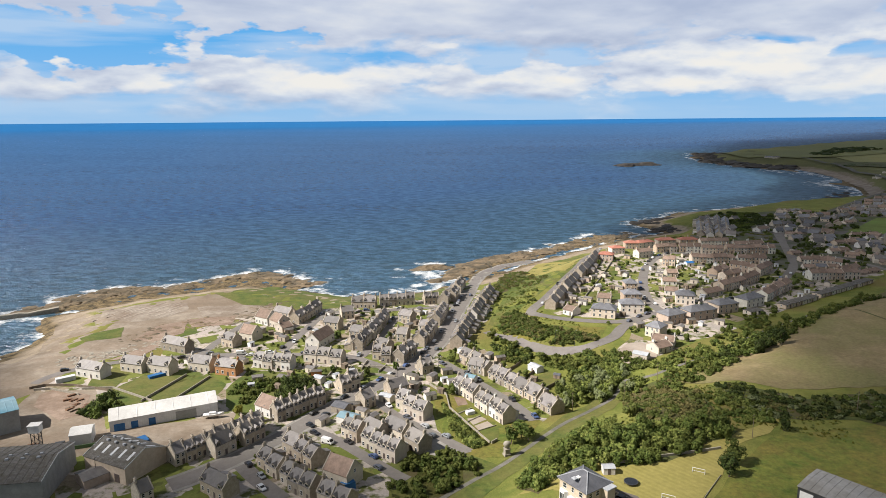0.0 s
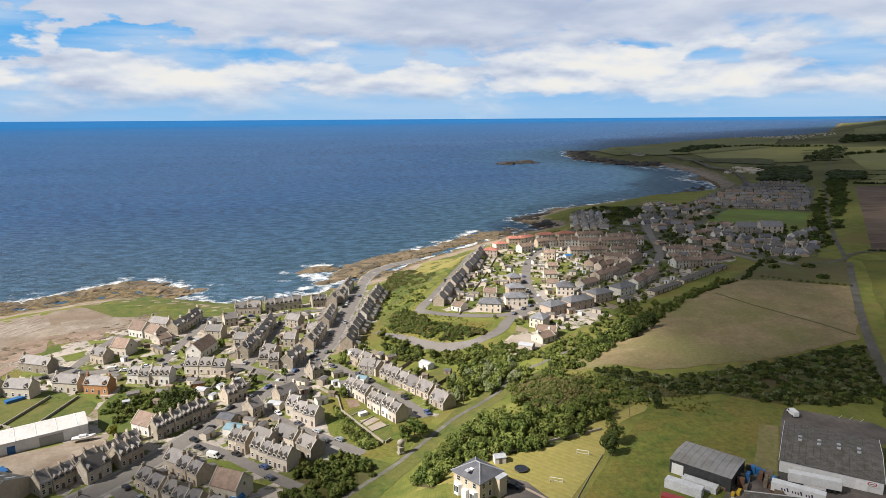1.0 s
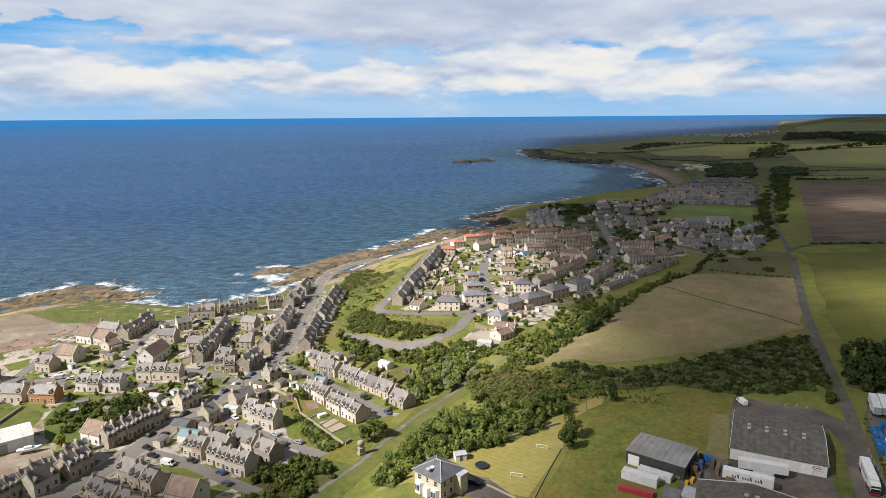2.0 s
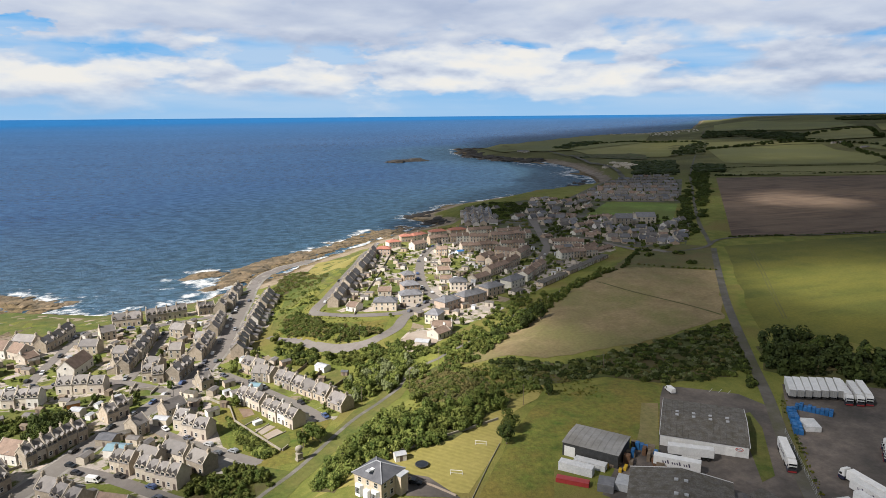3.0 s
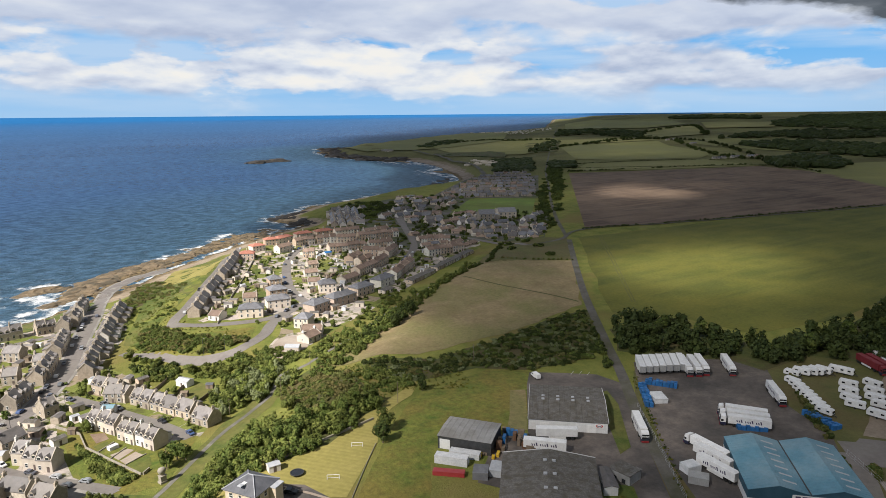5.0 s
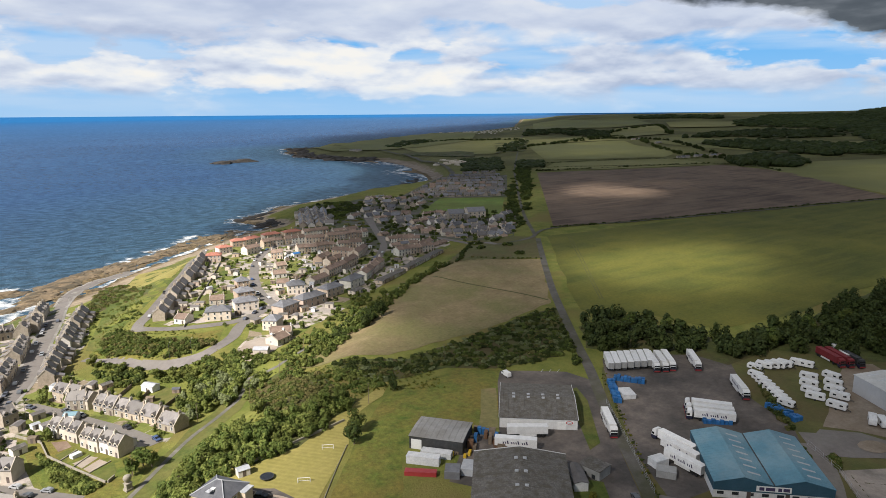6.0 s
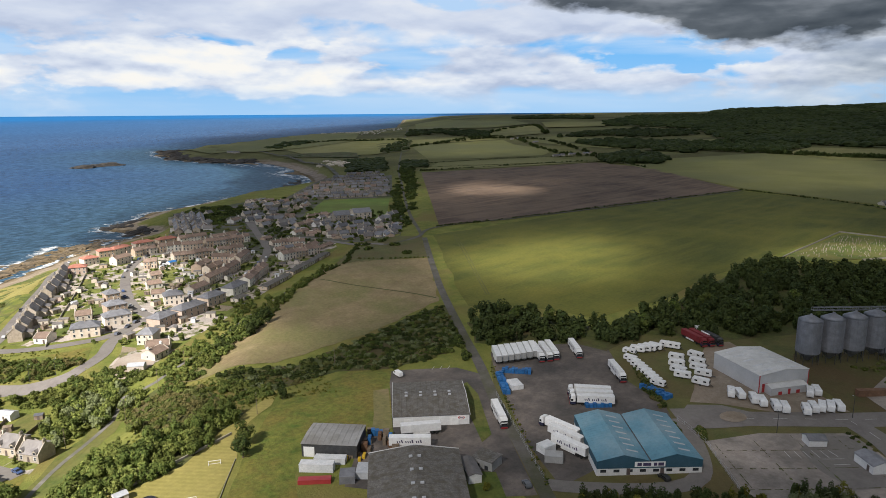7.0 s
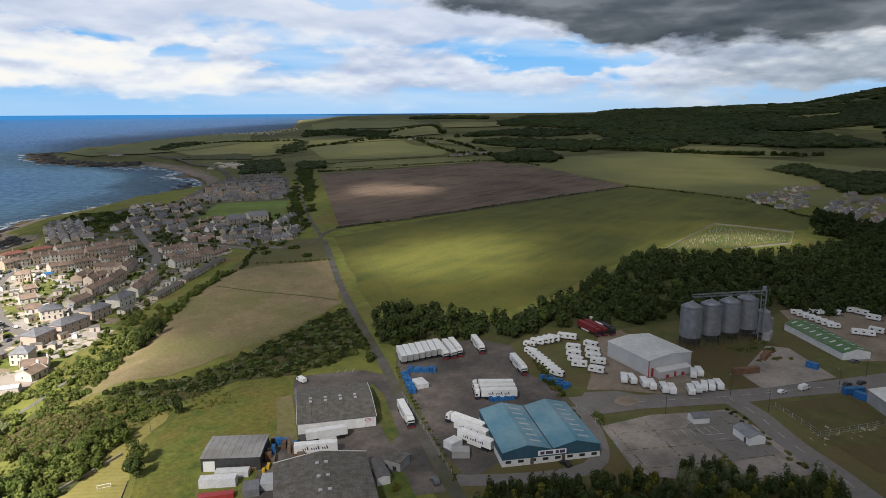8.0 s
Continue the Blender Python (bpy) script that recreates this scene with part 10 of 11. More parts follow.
big_shed("grey shed with red trim and shallow roof", 23.2, 26.0, 7.0, 8.2, "paleclad", "whiteroof", ribs=8, trim="redtrim", along="y", skylights=5, doors=((-9.0, 2.5, 3.5, "redtrim"),)).matrix_basis = spot(259.7, 75.3, -28.5, 0.05)
TAKEN.append((265.9, 86.7, 13.0))
big_shed("low office annex with red window surrounds", 16.2, 5, 3.0, 3.6, "paleclad", "whiteroof", doors=((-4.0, 1.6, 1.4, "redtrim"), (0.0, 1.1, 2.2, "redtrim"), (4.0, 1.6, 1.4, "redtrim"))).matrix_basis = spot(256.8, 72.3, -31.0, 0.05)
TAKEN.append((258.1, 74.5, 8.1))
big_shed("long low shed with green sheet roof", 41.4, 13, 3.4, 5.0, "whiteclad", "greenroof", skylights=9, ribs=18).matrix_basis = spot(332.3, 32.8, -137.8, 0.05)
TAKEN.append((336.7, 28.0, 20.7))
big_shed("white portable office with dark panel roof", 8.3, 6, 2.8, 3.9, "whiteclad", "blueslate", doors=((2.0, 1.0, 2.1, "door"),)).matrix_basis = spot(215.9, 38.2, -131.1, 0.05)
TAKEN.append((218.2, 36.2, 4.1))
big_shed("small white hut with slate roof", 5.8, 4.5, 2.3, 3.2, "whiteclad", "blueslate").matrix_basis = spot(220.4, 51.9, -47.2, 0.05)
TAKEN.append((222.0, 53.4, 2.9))
big_shed("grey shed with white sheet roof", 27.1, 18, 5.0, 6.4, "greyclad", "whiteroof", skylights=5, ribs=8).matrix_basis = spot(262.9, -0.5, -146.1, 0.05)
TAKEN.append((267.9, -8.0, 13.6))
big_shed("small flat roofed office", 7.1, 6, 2.9, 3.1, "greyclad", "asbestos", doors=((1.5, 1.2, 1.3, "glass"), (-1.5, 1.2, 1.3, "glass"))).matrix_basis = spot(134.2, 120.2, -80.3, 0.05)
TAKEN.append((137.2, 120.7, 3.5))
big_shed("lean-to beside the warehouse", 10.3, 4, 2.7, 3.2, "whiteclad", "slate").matrix_basis = spot(127.7, 121.5, -122.4, 0.05)
TAKEN.append((129.4, 120.5, 5.2))
big_shed("long white boat shed with translucent roof", 41.0, 13, 4.6, 7.0, "whiteclad", "whiteroof", ribs=6, doors=((-17.0, 4.0, 3.0, "bluebox"), (-11.5, 2.6, 3.0, "bluebox"), (-5.0, 2.6, 3.0, "bluebox"), (8.0, 8.0, 3.6, "greyclad"))).matrix_basis = spot(-115.2, 247.4, 25.7, 0.05)
TAKEN.append((-118.0, 253.3, 20.5))
big_shed("large dark warehouse with grey sheet roof", 24.8, 26, 8.0, 10.5, "greyclad", "asbestos", ribs=10).matrix_basis = spot(-142.5, 187.5, 8.2, 0.05)
TAKEN.append((-144.4, 200.4, 13.0))
big_shed("dark shed with rows of roof lights", 20.8, 17, 6.0, 9.5, "drab", "asbestos", skylights=5, doors=((6.0, 2.5, 3.0, "door"),)).matrix_basis = spot(-118.1, 204.6, -25.8, 0.05)
TAKEN.append((-114.4, 212.2, 10.4))
big_shed("low dark outbuilding with slate roof", 8.2, 8, 3.0, 4.2, "drab", "slate").matrix_basis = spot(-118.7, 200.4, 48.1, 0.05)
TAKEN.append((-121.7, 203.1, 4.1))
big_shed("tall pale boat shed with blue sheet roof", 19.9, 16, 9.0, 10.5, "greyclad", "blueroof", ribs=8).matrix_basis = spot(-178.4, 234.8, 39.9, 0.05)
TAKEN.append((-183.6, 240.9, 9.9))
big_shed("small white shed with white sheet roof", 7.5, 8, 4.5, 5.8, "whiteclad", "whiteroof").matrix_basis = spot(-139.7, 228.4, 18.6, 0.05)
TAKEN.append((-141.0, 232.2, 4.0))
put(silo, "silo", 296.2, 78.0, 0, 0.0)
put(silo, "silo", 305.1, 71.8, 0, 0.0)
put(silo, "silo", 313.8, 65.6, 0, 0.0)
put(silo, "silo", 323.4, 59.9, 0, 0.0)
elevator(325.5, 53.1, 296.2, 78.0)
villa(10.2, 9.6).matrix_basis = spot(35.5, 164.4, -55.2, 0.05)
TAKEN.append((39.7, 166.1, 9))
put(lambda: garden_shed(3.6, 2.8, 2.1, "harl", "lead", "small pale garden hut with grey roof"), "hut", 49.9, 180.1, 2.0)
trampoline().matrix_basis = spot(55.1, 175.2, 0, 0.1)
put(goal, "goal", 77.2, 180.4, -28)
put(goal, "goal", 63.2, 166.4, -28)
wall_line([(83.5, 179.1), (75.7, 169.4), (63.0, 153.1)], 0.4, 0.12, "wallstone", "low weathered timber edging", "timber_edging", "fence")
wall_line([(38.2, 197.1), (51.0, 185.9), (74.9, 191.7), (90.3, 195.3)], 0.9, 0.4, "wallstone", "low dry stone wall along the lawn")
wall_line([(49.2, 170.5), (54.8, 162.9), (59.2, 155.9)], 0.6, 0.4, "slab", "low pale wall beside the drive")
pillar().matrix_basis = spot(22.5, 218.3, 20, 0.0, 0.8)
put(lambda: trailer(False, "white box trailer parked in a row"), "row trailer", 201.4, 170.8, 50.2)
put(lambda: trailer(False, "white box trailer parked in a row"), "row trailer", 203.9, 169.5, 49.7)
put(lambda: trailer(False, "white box trailer parked in a row"), "row trailer", 206.5, 168.3, 49.1)
put(lambda: trailer(False, "white box trailer parked in a row"), "row trailer", 209.2, 167.0, 48.6)
put(lambda: trailer(False, "white box trailer parked in a row"), "row trailer", 211.8, 165.8, 48.1)
put(lambda: trailer(False, "white box trailer parked in a row"), "row trailer", 214.5, 164.5, 47.6)
put(lambda: trailer(False, "white box trailer parked in a row"), "row trailer", 217.2, 163.2, 47.1)
put(lorry, "lorry", 225.9, 171.8, -127.2)
put(lorry, "lorry", 229.1, 169.7, -127.8)
put(lorry, "lorry", 232.6, 168.6, -128.4)
put(lorry, "lorry", 241.9, 162.1, -131.1)
put(lorry, "lorry", 231.8, 134.8, -130.9)
put(lorry, "lorry", 206.9, 119.8, 126.2)
put(lorry, "lorry", 204.2, 117.3, 128.5)
put(lorry, "lorry", 201.1, 114.7, 128.6)
put(lorry, "lorry", 169.4, 108.8, 87.4)
put(trailer, "trailer", 165.9, 105.2, 86.2)
put(trailer, "trailer", 161.4, 100.4, 87.2)
put(lorry, "lorry", 167.7, 144.5, -126.2)
put(lambda: trailer(True, "weathered white trailer beside the warehouse"), "yard trailer", 132.2, 140.8, 136.2)
put(lambda: trailer(False, "white box trailer parked in a row"), "row trailer", 141.6, 145.9, 144.8)
put(lambda: trailer(False, "white box trailer parked in a row"), "row trailer", 291.5, 118.7, 47.2)
put(caravan, "caravan", 252.1, 137.4, -83, 0.1, 1.12)
put(caravan, "caravan", 256.8, 136.1, -72, 0.1, 1.12)
put(caravan, "caravan", 259.9, 134.5, -73, 0.1, 1.12)
put(caravan, "caravan", 262.7, 133.3, -86, 0.1, 1.12)
put(caravan, "caravan", 265.6, 132.1, -81, 0.1, 1.12)
put(caravan, "caravan", 271.6, 129.4, -73, 0.1, 1.12)
put(caravan, "caravan", 272.4, 126.9, -77, 0.1, 1.12)
put(caravan, "caravan", 259.9, 119.2, -71, 0.1, 1.12)
put(caravan, "caravan", 252.9, 115.6, -73, 0.1, 1.12)
put(caravan, "caravan", 246.6, 111.8, -88, 0.1, 1.12)
put(caravan, "caravan", 242.8, 108.2, -70, 0.1, 1.12)
put(caravan, "caravan", 268.1, 114.3, -92, 0.1, 1.12)
put(caravan, "caravan", 261.0, 110.3, -77, 0.1, 1.12)
put(caravan, "caravan", 254.8, 107.1, -82, 0.1, 1.12)
put(caravan, "caravan", 250.4, 103.0, -73, 0.1, 1.12)
put(caravan, "caravan", 241.3, 99.9, -81, 0.1, 1.12)
put(caravan, "caravan", 239.7, 87.5, 25, 0.1, 1.12)
put(caravan, "caravan", 240.6, 84.6, 40, 0.1, 1.12)
put(caravan, "caravan", 240.3, 79.4, 33, 0.1, 1.12)
put(caravan, "caravan", 240.0, 76.3, 34, 0.1, 1.12)
put(caravan, "caravan", 239.8, 71.4, 33, 0.1, 1.12)
put(caravan, "caravan", 240.5, 68.6, 30, 0.1, 1.12)
put(caravan, "caravan", 244.1, 62.5, 26, 0.1, 1.12)
put(caravan, "caravan", 247.6, 61.2, 33, 0.1, 1.12)
put(caravan, "caravan", 250.4, 59.2, 17, 0.1, 1.12)
put(caravan, "caravan", 252.6, 57.0, 19, 0.1, 1.12)
put(caravan, "caravan", 255.3, 55.1, 32, 0.1, 1.12)
put(caravan, "caravan", 260.9, 66.2, 18, 0.1, 1.12)
put(caravan, "caravan", 264.0, 64.9, 29, 0.1, 1.12)
put(caravan, "caravan", 384.3, 38.6, -90, 0.1, 1.12)
put(caravan, "caravan", 385.9, 34.5, -79, 0.1, 1.12)
put(caravan, "caravan", 389.3, 29.7, -101, 0.1, 1.12)
put(caravan, "caravan", 402.6, 27.3, -80, 0.1, 1.12)
put(caravan, "caravan", 399.0, 21.7, -77, 0.1, 1.12)
put(caravan, "caravan", 397.2, 17.5, -100, 0.1, 1.12)
put(caravan, "caravan", 390.3, 12.0, -96, 0.1, 1.12)
put(caravan, "caravan", 359.5, 16.1, -73, 0.1, 1.12)
put(caravan, "caravan", 360.1, 12.7, -80, 0.1, 1.12)
put(caravan, "caravan", 367.5, 9.5, -97, 0.1, 1.12)
put(caravan, "caravan", 244.8, 132.8, -92)
put(caravan, "caravan", 242.6, 129.9, -96)
put(caravan, "caravan", 240.5, 127.1, -92)
put(caravan, "caravan", 238.4, 124.4, -88)
put(caravan, "caravan", 236.4, 121.7, -87)
put(caravan, "caravan", 234.4, 119.1, -89)
put(caravan, "caravan", 232.4, 116.5, -89)
put(caravan, "caravan", 230.5, 114.0, -88)
put(caravan, "caravan", 228.7, 111.6, -86)
put(caravan, "caravan", 378.3, 45.8, -70)
put(caravan, "caravan", 375.8, 42.5, -75)
put(caravan, "caravan", 373.4, 39.3, -73)
put(caravan, "caravan", 371.0, 36.1, -75)
put(caravan, "caravan", 368.7, 33.0, -76)
put(caravan, "caravan", 366.4, 30.0, -73)
put(caravan, "caravan", 364.2, 27.1, -68)
container(11.5, 2.4, 2.5, "rust", "rusty red brown shipping container").matrix_basis = spot(276.7, 48.8, -42.5, 0.1)
container(8.6, 2.4, 2.5, "rust", "rusty red brown shipping container").matrix_basis = spot(300.2, 45.3, -4.7, 0.1)
container(4.7, 2.4, 2.5, "bluebox", "blue storage container").matrix_basis = spot(298.2, 28.5, -105.2, 0.1)
container(8.2, 2.4, 2.5, "bluebox", "blue storage container").matrix_basis = spot(279.4, 11.0, -47.0, 0.1)
container(4.8, 2.4, 2.5, "bluebox", "blue storage container").matrix_basis = spot(275.0, 9.3, -110.6, 0.1)
lorry("red articulated lorry parked beside the caravans", "dullred").matrix_basis = spot(291.4, 131.1, -118.7, 0.1)
lorry("red articulated lorry parked beside the caravans", "dullred").matrix_basis = spot(294.4, 128.8, -119.1, 0.1)
lorry("dark articulated lorry parked beside the caravans", "darksteel").matrix_basis = spot(297.6, 126.0, -119.5, 0.1)
container(12.3, 3, 2.2, "bluebox", "stacked blue fish boxes").matrix_basis = spot(198.7, 159.3, -55.7, 0.1)
container(20.0, 3, 2.2, "bluebox", "stacked blue fish boxes").matrix_basis = spot(188.1, 155.7, 49.7, 0.1)
container(4.9, 7, 1.8, "sheet", "pallets wrapped in white sheet").matrix_basis = spot(186.9, 148.8, -28.6, 0.1)
container(13.2, 4, 2.2, "bluebox", "stacked blue fish boxes").matrix_basis = spot(220.0, 109.5, -103.2, 0.1)
container(9.8, 4, 1.8, "bluebox", "stacked blue fish boxes").matrix_basis = spot(195.7, 117.7, -41.8, 0.1)
container(3.9, 5, 2.5, "sheet", "pale storage container").matrix_basis = spot(154.2, 113.2, -99.7, 0.1)
container(5.7, 4, 2.2, "greyclad", "wire cage store").matrix_basis = spot(152.2, 106.5, -53.4, 0.1)
container(10.5, 3, 2.6, "sheet", "white sheeted tank trailer").matrix_basis = spot(96.9, 154.2, -47.6, 0.1)
container(9.9, 3, 1.8, "sheet", "white sheeted pallets").matrix_basis = spot(102.6, 155.4, -48.7, 0.1)
container(9.7, 2.4, 1.3, "redpaint", "red skips full of scrap").matrix_basis = spot(92.9, 149.1, -40.7, 0.1)
container(4.6, 5, 2.4, "blueslate", "dark portable store").matrix_basis = spot(99.8, 142.4, -39.7, 0.1)
container(4.4, 6, 2.2, "lead", "pale portable store").matrix_basis = spot(104.6, 141.2, -46.1, 0.1)
container(1.2, 2.5, 2.778972585697832, "bluebox", "stack of fish boxes and pallets").matrix_basis = spot(118.9, 156.2, -46.2, 0.1)
container(1.3, 2.5, 2.5740227352895624, "bluebox", "stack of fish boxes and pallets").matrix_basis = spot(125.1, 153.0, -46.2, 0.1)
container(1.3, 2.5, 2.904201770847775, "rust", "stack of fish boxes and pallets").matrix_basis = spot(123.1, 156.0, -46.1, 0.1)
container(1.2, 2.5, 2.990989644868815, "wood", "stack of fish boxes and pallets").matrix_basis = spot(122.0, 152.3, -46.3, 0.1)
container(1.3, 2.5, 2.9646329473090614, "wood", "stack of fish boxes and pallets").matrix_basis = spot(124.9, 155.9, -46.1, 0.1)
container(1.3, 2.5, 2.632975904879033, "rust", "stack of fish boxes and pallets").matrix_basis = spot(124.8, 151.9, -46.2, 0.1)
container(1.2, 2.5, 2.0634605771452295, "wood", "stack of fish boxes and pallets").matrix_basis = spot(119.0, 156.1, -46.2, 0.1)
container(1.2, 2.5, 2.344080200795794, "wood", "stack of fish boxes and pallets").matrix_basis = spot(115.6, 152.3, -46.3, 0.1)
container(1.2, 2.5, 2.2938912468190624, "wood", "stack of fish boxes and pallets").matrix_basis = spot(115.0, 154.2, -46.2, 0.1)
container(1.0, 2, 2.1049884379992823, "wood", "stack of weathered pallets").matrix_basis = spot(122.9, 146.6, -45.0, 0.1)
container(1.1, 2, 1.8309541460190075, "asbestos", "stack of weathered pallets").matrix_basis = spot(124.5, 148.5, -45.0, 0.1)
container(1.0, 2, 1.735951557744361, "asbestos", "stack of weathered pallets").matrix_basis = spot(122.8, 145.8, -45.0, 0.1)
container(1.1, 2, 2.0997628087966005, "wood", "stack of weathered pallets").matrix_basis = spot(123.8, 152.7, -44.8, 0.1)
container(1.1, 2, 1.7916123987024064, "rust", "stack of weathered pallets").matrix_basis = spot(123.2, 151.9, -44.9, 0.1)
container(1.1, 2, 1.8138305199160918, "rust", "stack of weathered pallets").matrix_basis = spot(122.1, 149.2, -45.0, 0.1)
container(1.0, 2, 1.8767512176961425, "rust", "stack of weathered pallets").matrix_basis = spot(123.3, 145.9, -45.0, 0.1)
container(1.1, 2, 2.1809708368723175, "asbestos", "stack of weathered pallets").matrix_basis = spot(124.7, 148.1, -45.0, 0.1)
container(2.2, 1.5, 2.0, "rust", "stack of weathered wooden pallets").matrix_basis = spot(121.3, 164.0, -42.0, 0.1)
container(2.5, 1.9, 2.4, "wood", "stack of weathered wooden pallets").matrix_basis = spot(119.2, 160.6, -42.0, 0.1)
container(2.8, 1.5, 2.7, "wood", "stack of weathered wooden pallets").matrix_basis = spot(117.1, 157.1, -42.0, 0.1)
container(2.2, 1.9, 3.0, "rust", "stack of weathered wooden pallets").matrix_basis = spot(115.0, 153.7, -42.0, 0.1)
container(2.5, 1.5, 2.0, "wood", "stack of weathered wooden pallets").matrix_basis = spot(124.0, 162.0, -42.0, 0.1)
container(2.8, 1.9, 2.4, "bluebox", "stack of blue plastic crates").matrix_basis = spot(124.0, 159.5, -42.0, 0.1)
container(2.2, 1.5, 2.7, "bluebox", "stack of blue plastic crates").matrix_basis = spot(125.9, 158.0, -42.0, 0.1)
container(2.5, 1.9, 3.0, "wood", "stack of weathered wooden pallets").matrix_basis = spot(125.6, 155.7, -42.0, 0.1)
container(2.8, 1.5, 2.0, "wood", "stack of weathered wooden pallets").matrix_basis = spot(123.5, 152.2, -42.0, 0.1)
container(2.2, 1.9, 2.4, "rust", "stack of weathered wooden pallets").matrix_basis = spot(122.9, 150.1, -42.0, 0.1)
container(2.5, 1.5, 2.7, "wood", "stack of weathered wooden pallets").matrix_basis = spot(122.8, 147.6, -42.0, 0.1)
container(5.0, 2.4, 1.6, "greenroof", "green steel skip").matrix_basis = spot(140.1, 148.3, -40.5, 0.1)
container(1.0, 1.6, 1.2, "yellow", "stack of weathered pallets").matrix_basis = spot(106.2, 155.3, -44.8, 0.1)
container(1.0, 1.6, 1.2, "wood", "stack of weathered pallets").matrix_basis = spot(108.5, 153.4, -44.8, 0.1)
container(1.0, 1.6, 1.2, "yellow", "stack of weathered pallets").matrix_basis = spot(111.9, 150.3, -44.8, 0.1)
container(1.0, 1.6, 1.2, "wood", "stack of weathered pallets").matrix_basis = spot(109.4, 153.2, -44.8, 0.1)
container(1.0, 1.6, 1.2, "yellow", "stack of weathered pallets").matrix_basis = spot(110.0, 150.0, -44.8, 0.1)
container(1.0, 1.6, 1.2, "wood", "stack of weathered pallets").matrix_basis = spot(106.4, 156.9, -44.8, 0.1)
container(1.0, 1.6, 1.2, "sheet", "stack of weathered pallets").matrix_basis = spot(106.6, 156.5, -44.8, 0.1)
container(1.0, 1.6, 1.2, "yellow", "stack of weathered pallets").matrix_basis = spot(107.7, 153.5, -44.8, 0.1)
container(1.0, 1.6, 1.2, "wood", "stack of weathered pallets").matrix_basis = spot(111.7, 152.9, -44.8, 0.1)
container(1.0, 1.6, 1.2, "yellow", "stack of weathered pallets").matrix_basis = spot(112.9, 151.2, -44.8, 0.1)
container(8.3, 3, 2, "sheet", "white sheeted trailer").matrix_basis = spot(-181.0, 290.7, 38.3, 0.1)
container(5.2, 5, 1.0, "bluebox", "blue tarpaulin over stock").matrix_basis = spot(-116.3, 228.8, 42.3, 0.1)
container(3.6, 2.2, 1.3, "sheet", "white tarpaulin over a garden trailer").matrix_basis = spot(10.9, 251.6, 25, 0.1)
container(8.7, 3, 1.2, "bluebox", "blue tarpaulin over a boat").matrix_basis = spot(-138.6, 295.2, 41.0, 0.1)
container(4.6, 2.5, 2.4, "bluebox", "blue portable store").matrix_basis = spot(-32.2, 195.9, 30.3, 0.1)
container(3.6, 1.5, 0.7, "rust", "pile of rusty steel and timber").matrix_basis = spot(-168.0, 269.0, 40.0, 0.1)
container(3.4, 1.5, 0.7, "rust", "pile of rusty steel and timber").matrix_basis = spot(-168.8, 273.8, 43.3, 0.1)
container(3.1, 1.5, 0.7, "rust", "pile of rusty steel and timber").matrix_basis = spot(-161.5, 264.1, 44.7, 0.1)
container(3.1, 1.5, 0.7, "rust", "pile of rusty steel and timber").matrix_basis = spot(-162.2, 268.8, 48.8, 0.1)
container(2.8, 1.5, 0.7, "rust", "pile of rusty steel and timber").matrix_basis = spot(-155.2, 259.4, 50.6, 0.1)
container(2.7, 1.5, 0.7, "rust", "pile of rusty steel and timber").matrix_basis = spot(-155.8, 263.9, 55.6, 0.1)
winch_tower().matrix_basis = spot(-153.3, 223.8, 10, 0.0)
boat().matrix_basis = spot(-96.8, 251.0, 11.3, 0.6)
garden_shed(8, 6, 2.8, "harl", "blueroof", "low building with pale blue sheet roof").matrix_basis = spot(-41.0, 243.6, -28, 0.05)
TAKEN.append((-41.0, 243.6, 4))
garden_shed(7, 6, 2.8, "stone", "darkslate", "workshop with dark glazed roof").matrix_basis = spot(-45.4, 253.8, -28, 0.05)
TAKEN.append((-45.4, 253.8, 4))
garden_shed(6, 4, 2.8, "harl", "lead", "pale flat roofed extension").matrix_basis = spot(-26.7, 264.5, -30, 0.05)
TAKEN.append((-26.7, 264.5, 4))
garden_shed(5, 4, 2.8, "harl", "lead", "pale flat roofed extension").matrix_basis = spot(-60.4, 285.4, -30, 0.05)
TAKEN.append((-60.4, 285.4, 4))
garden_shed(6.5, 4.5, 2.6, "white", "lead", "white flat roofed garden room").matrix_basis = spot(42.7, 299.0, -55, 0.05)
TAKEN.append((52.5, 292.3, 4))
garden_shed(5, 4, 2.8, "white", "blueroof", "glazed conservatory with pale blue roof").matrix_basis = spot(11.2, 285.6, -30, 0.05)
TAKEN.append((11.2, 285.6, 4))
garden_shed(3.2, 2.6, 1.9, "wood", "darkslate", "small timber shed with dark roof").matrix_basis = spot(52.9, 289.5, -30, 0.05)
TAKEN.append((32.8, 301.4, 4))
garden_shed(5, 3, 2.8, "orangewall", "slate", "orange painted shed with slate roof").matrix_basis = spot(-62.0, 293.4, 10, 0.05)
TAKEN.append((-62.0, 293.4, 4))
garden_shed(6, 5, 2.8, "white", "bluebox", "garden shelter with bright blue cover").matrix_basis = spot(190.6, 488.0, 10, 0.05)
TAKEN.append((190.6, 488.0, 4))
garden_shed(7, 5, 2.6, "harl", "lead", "pale flat roofed workshop on the forecourt").matrix_basis = spot(92.5, 291.5, -35, 0.05)
TAKEN.append((92.5, 294.0, 5))
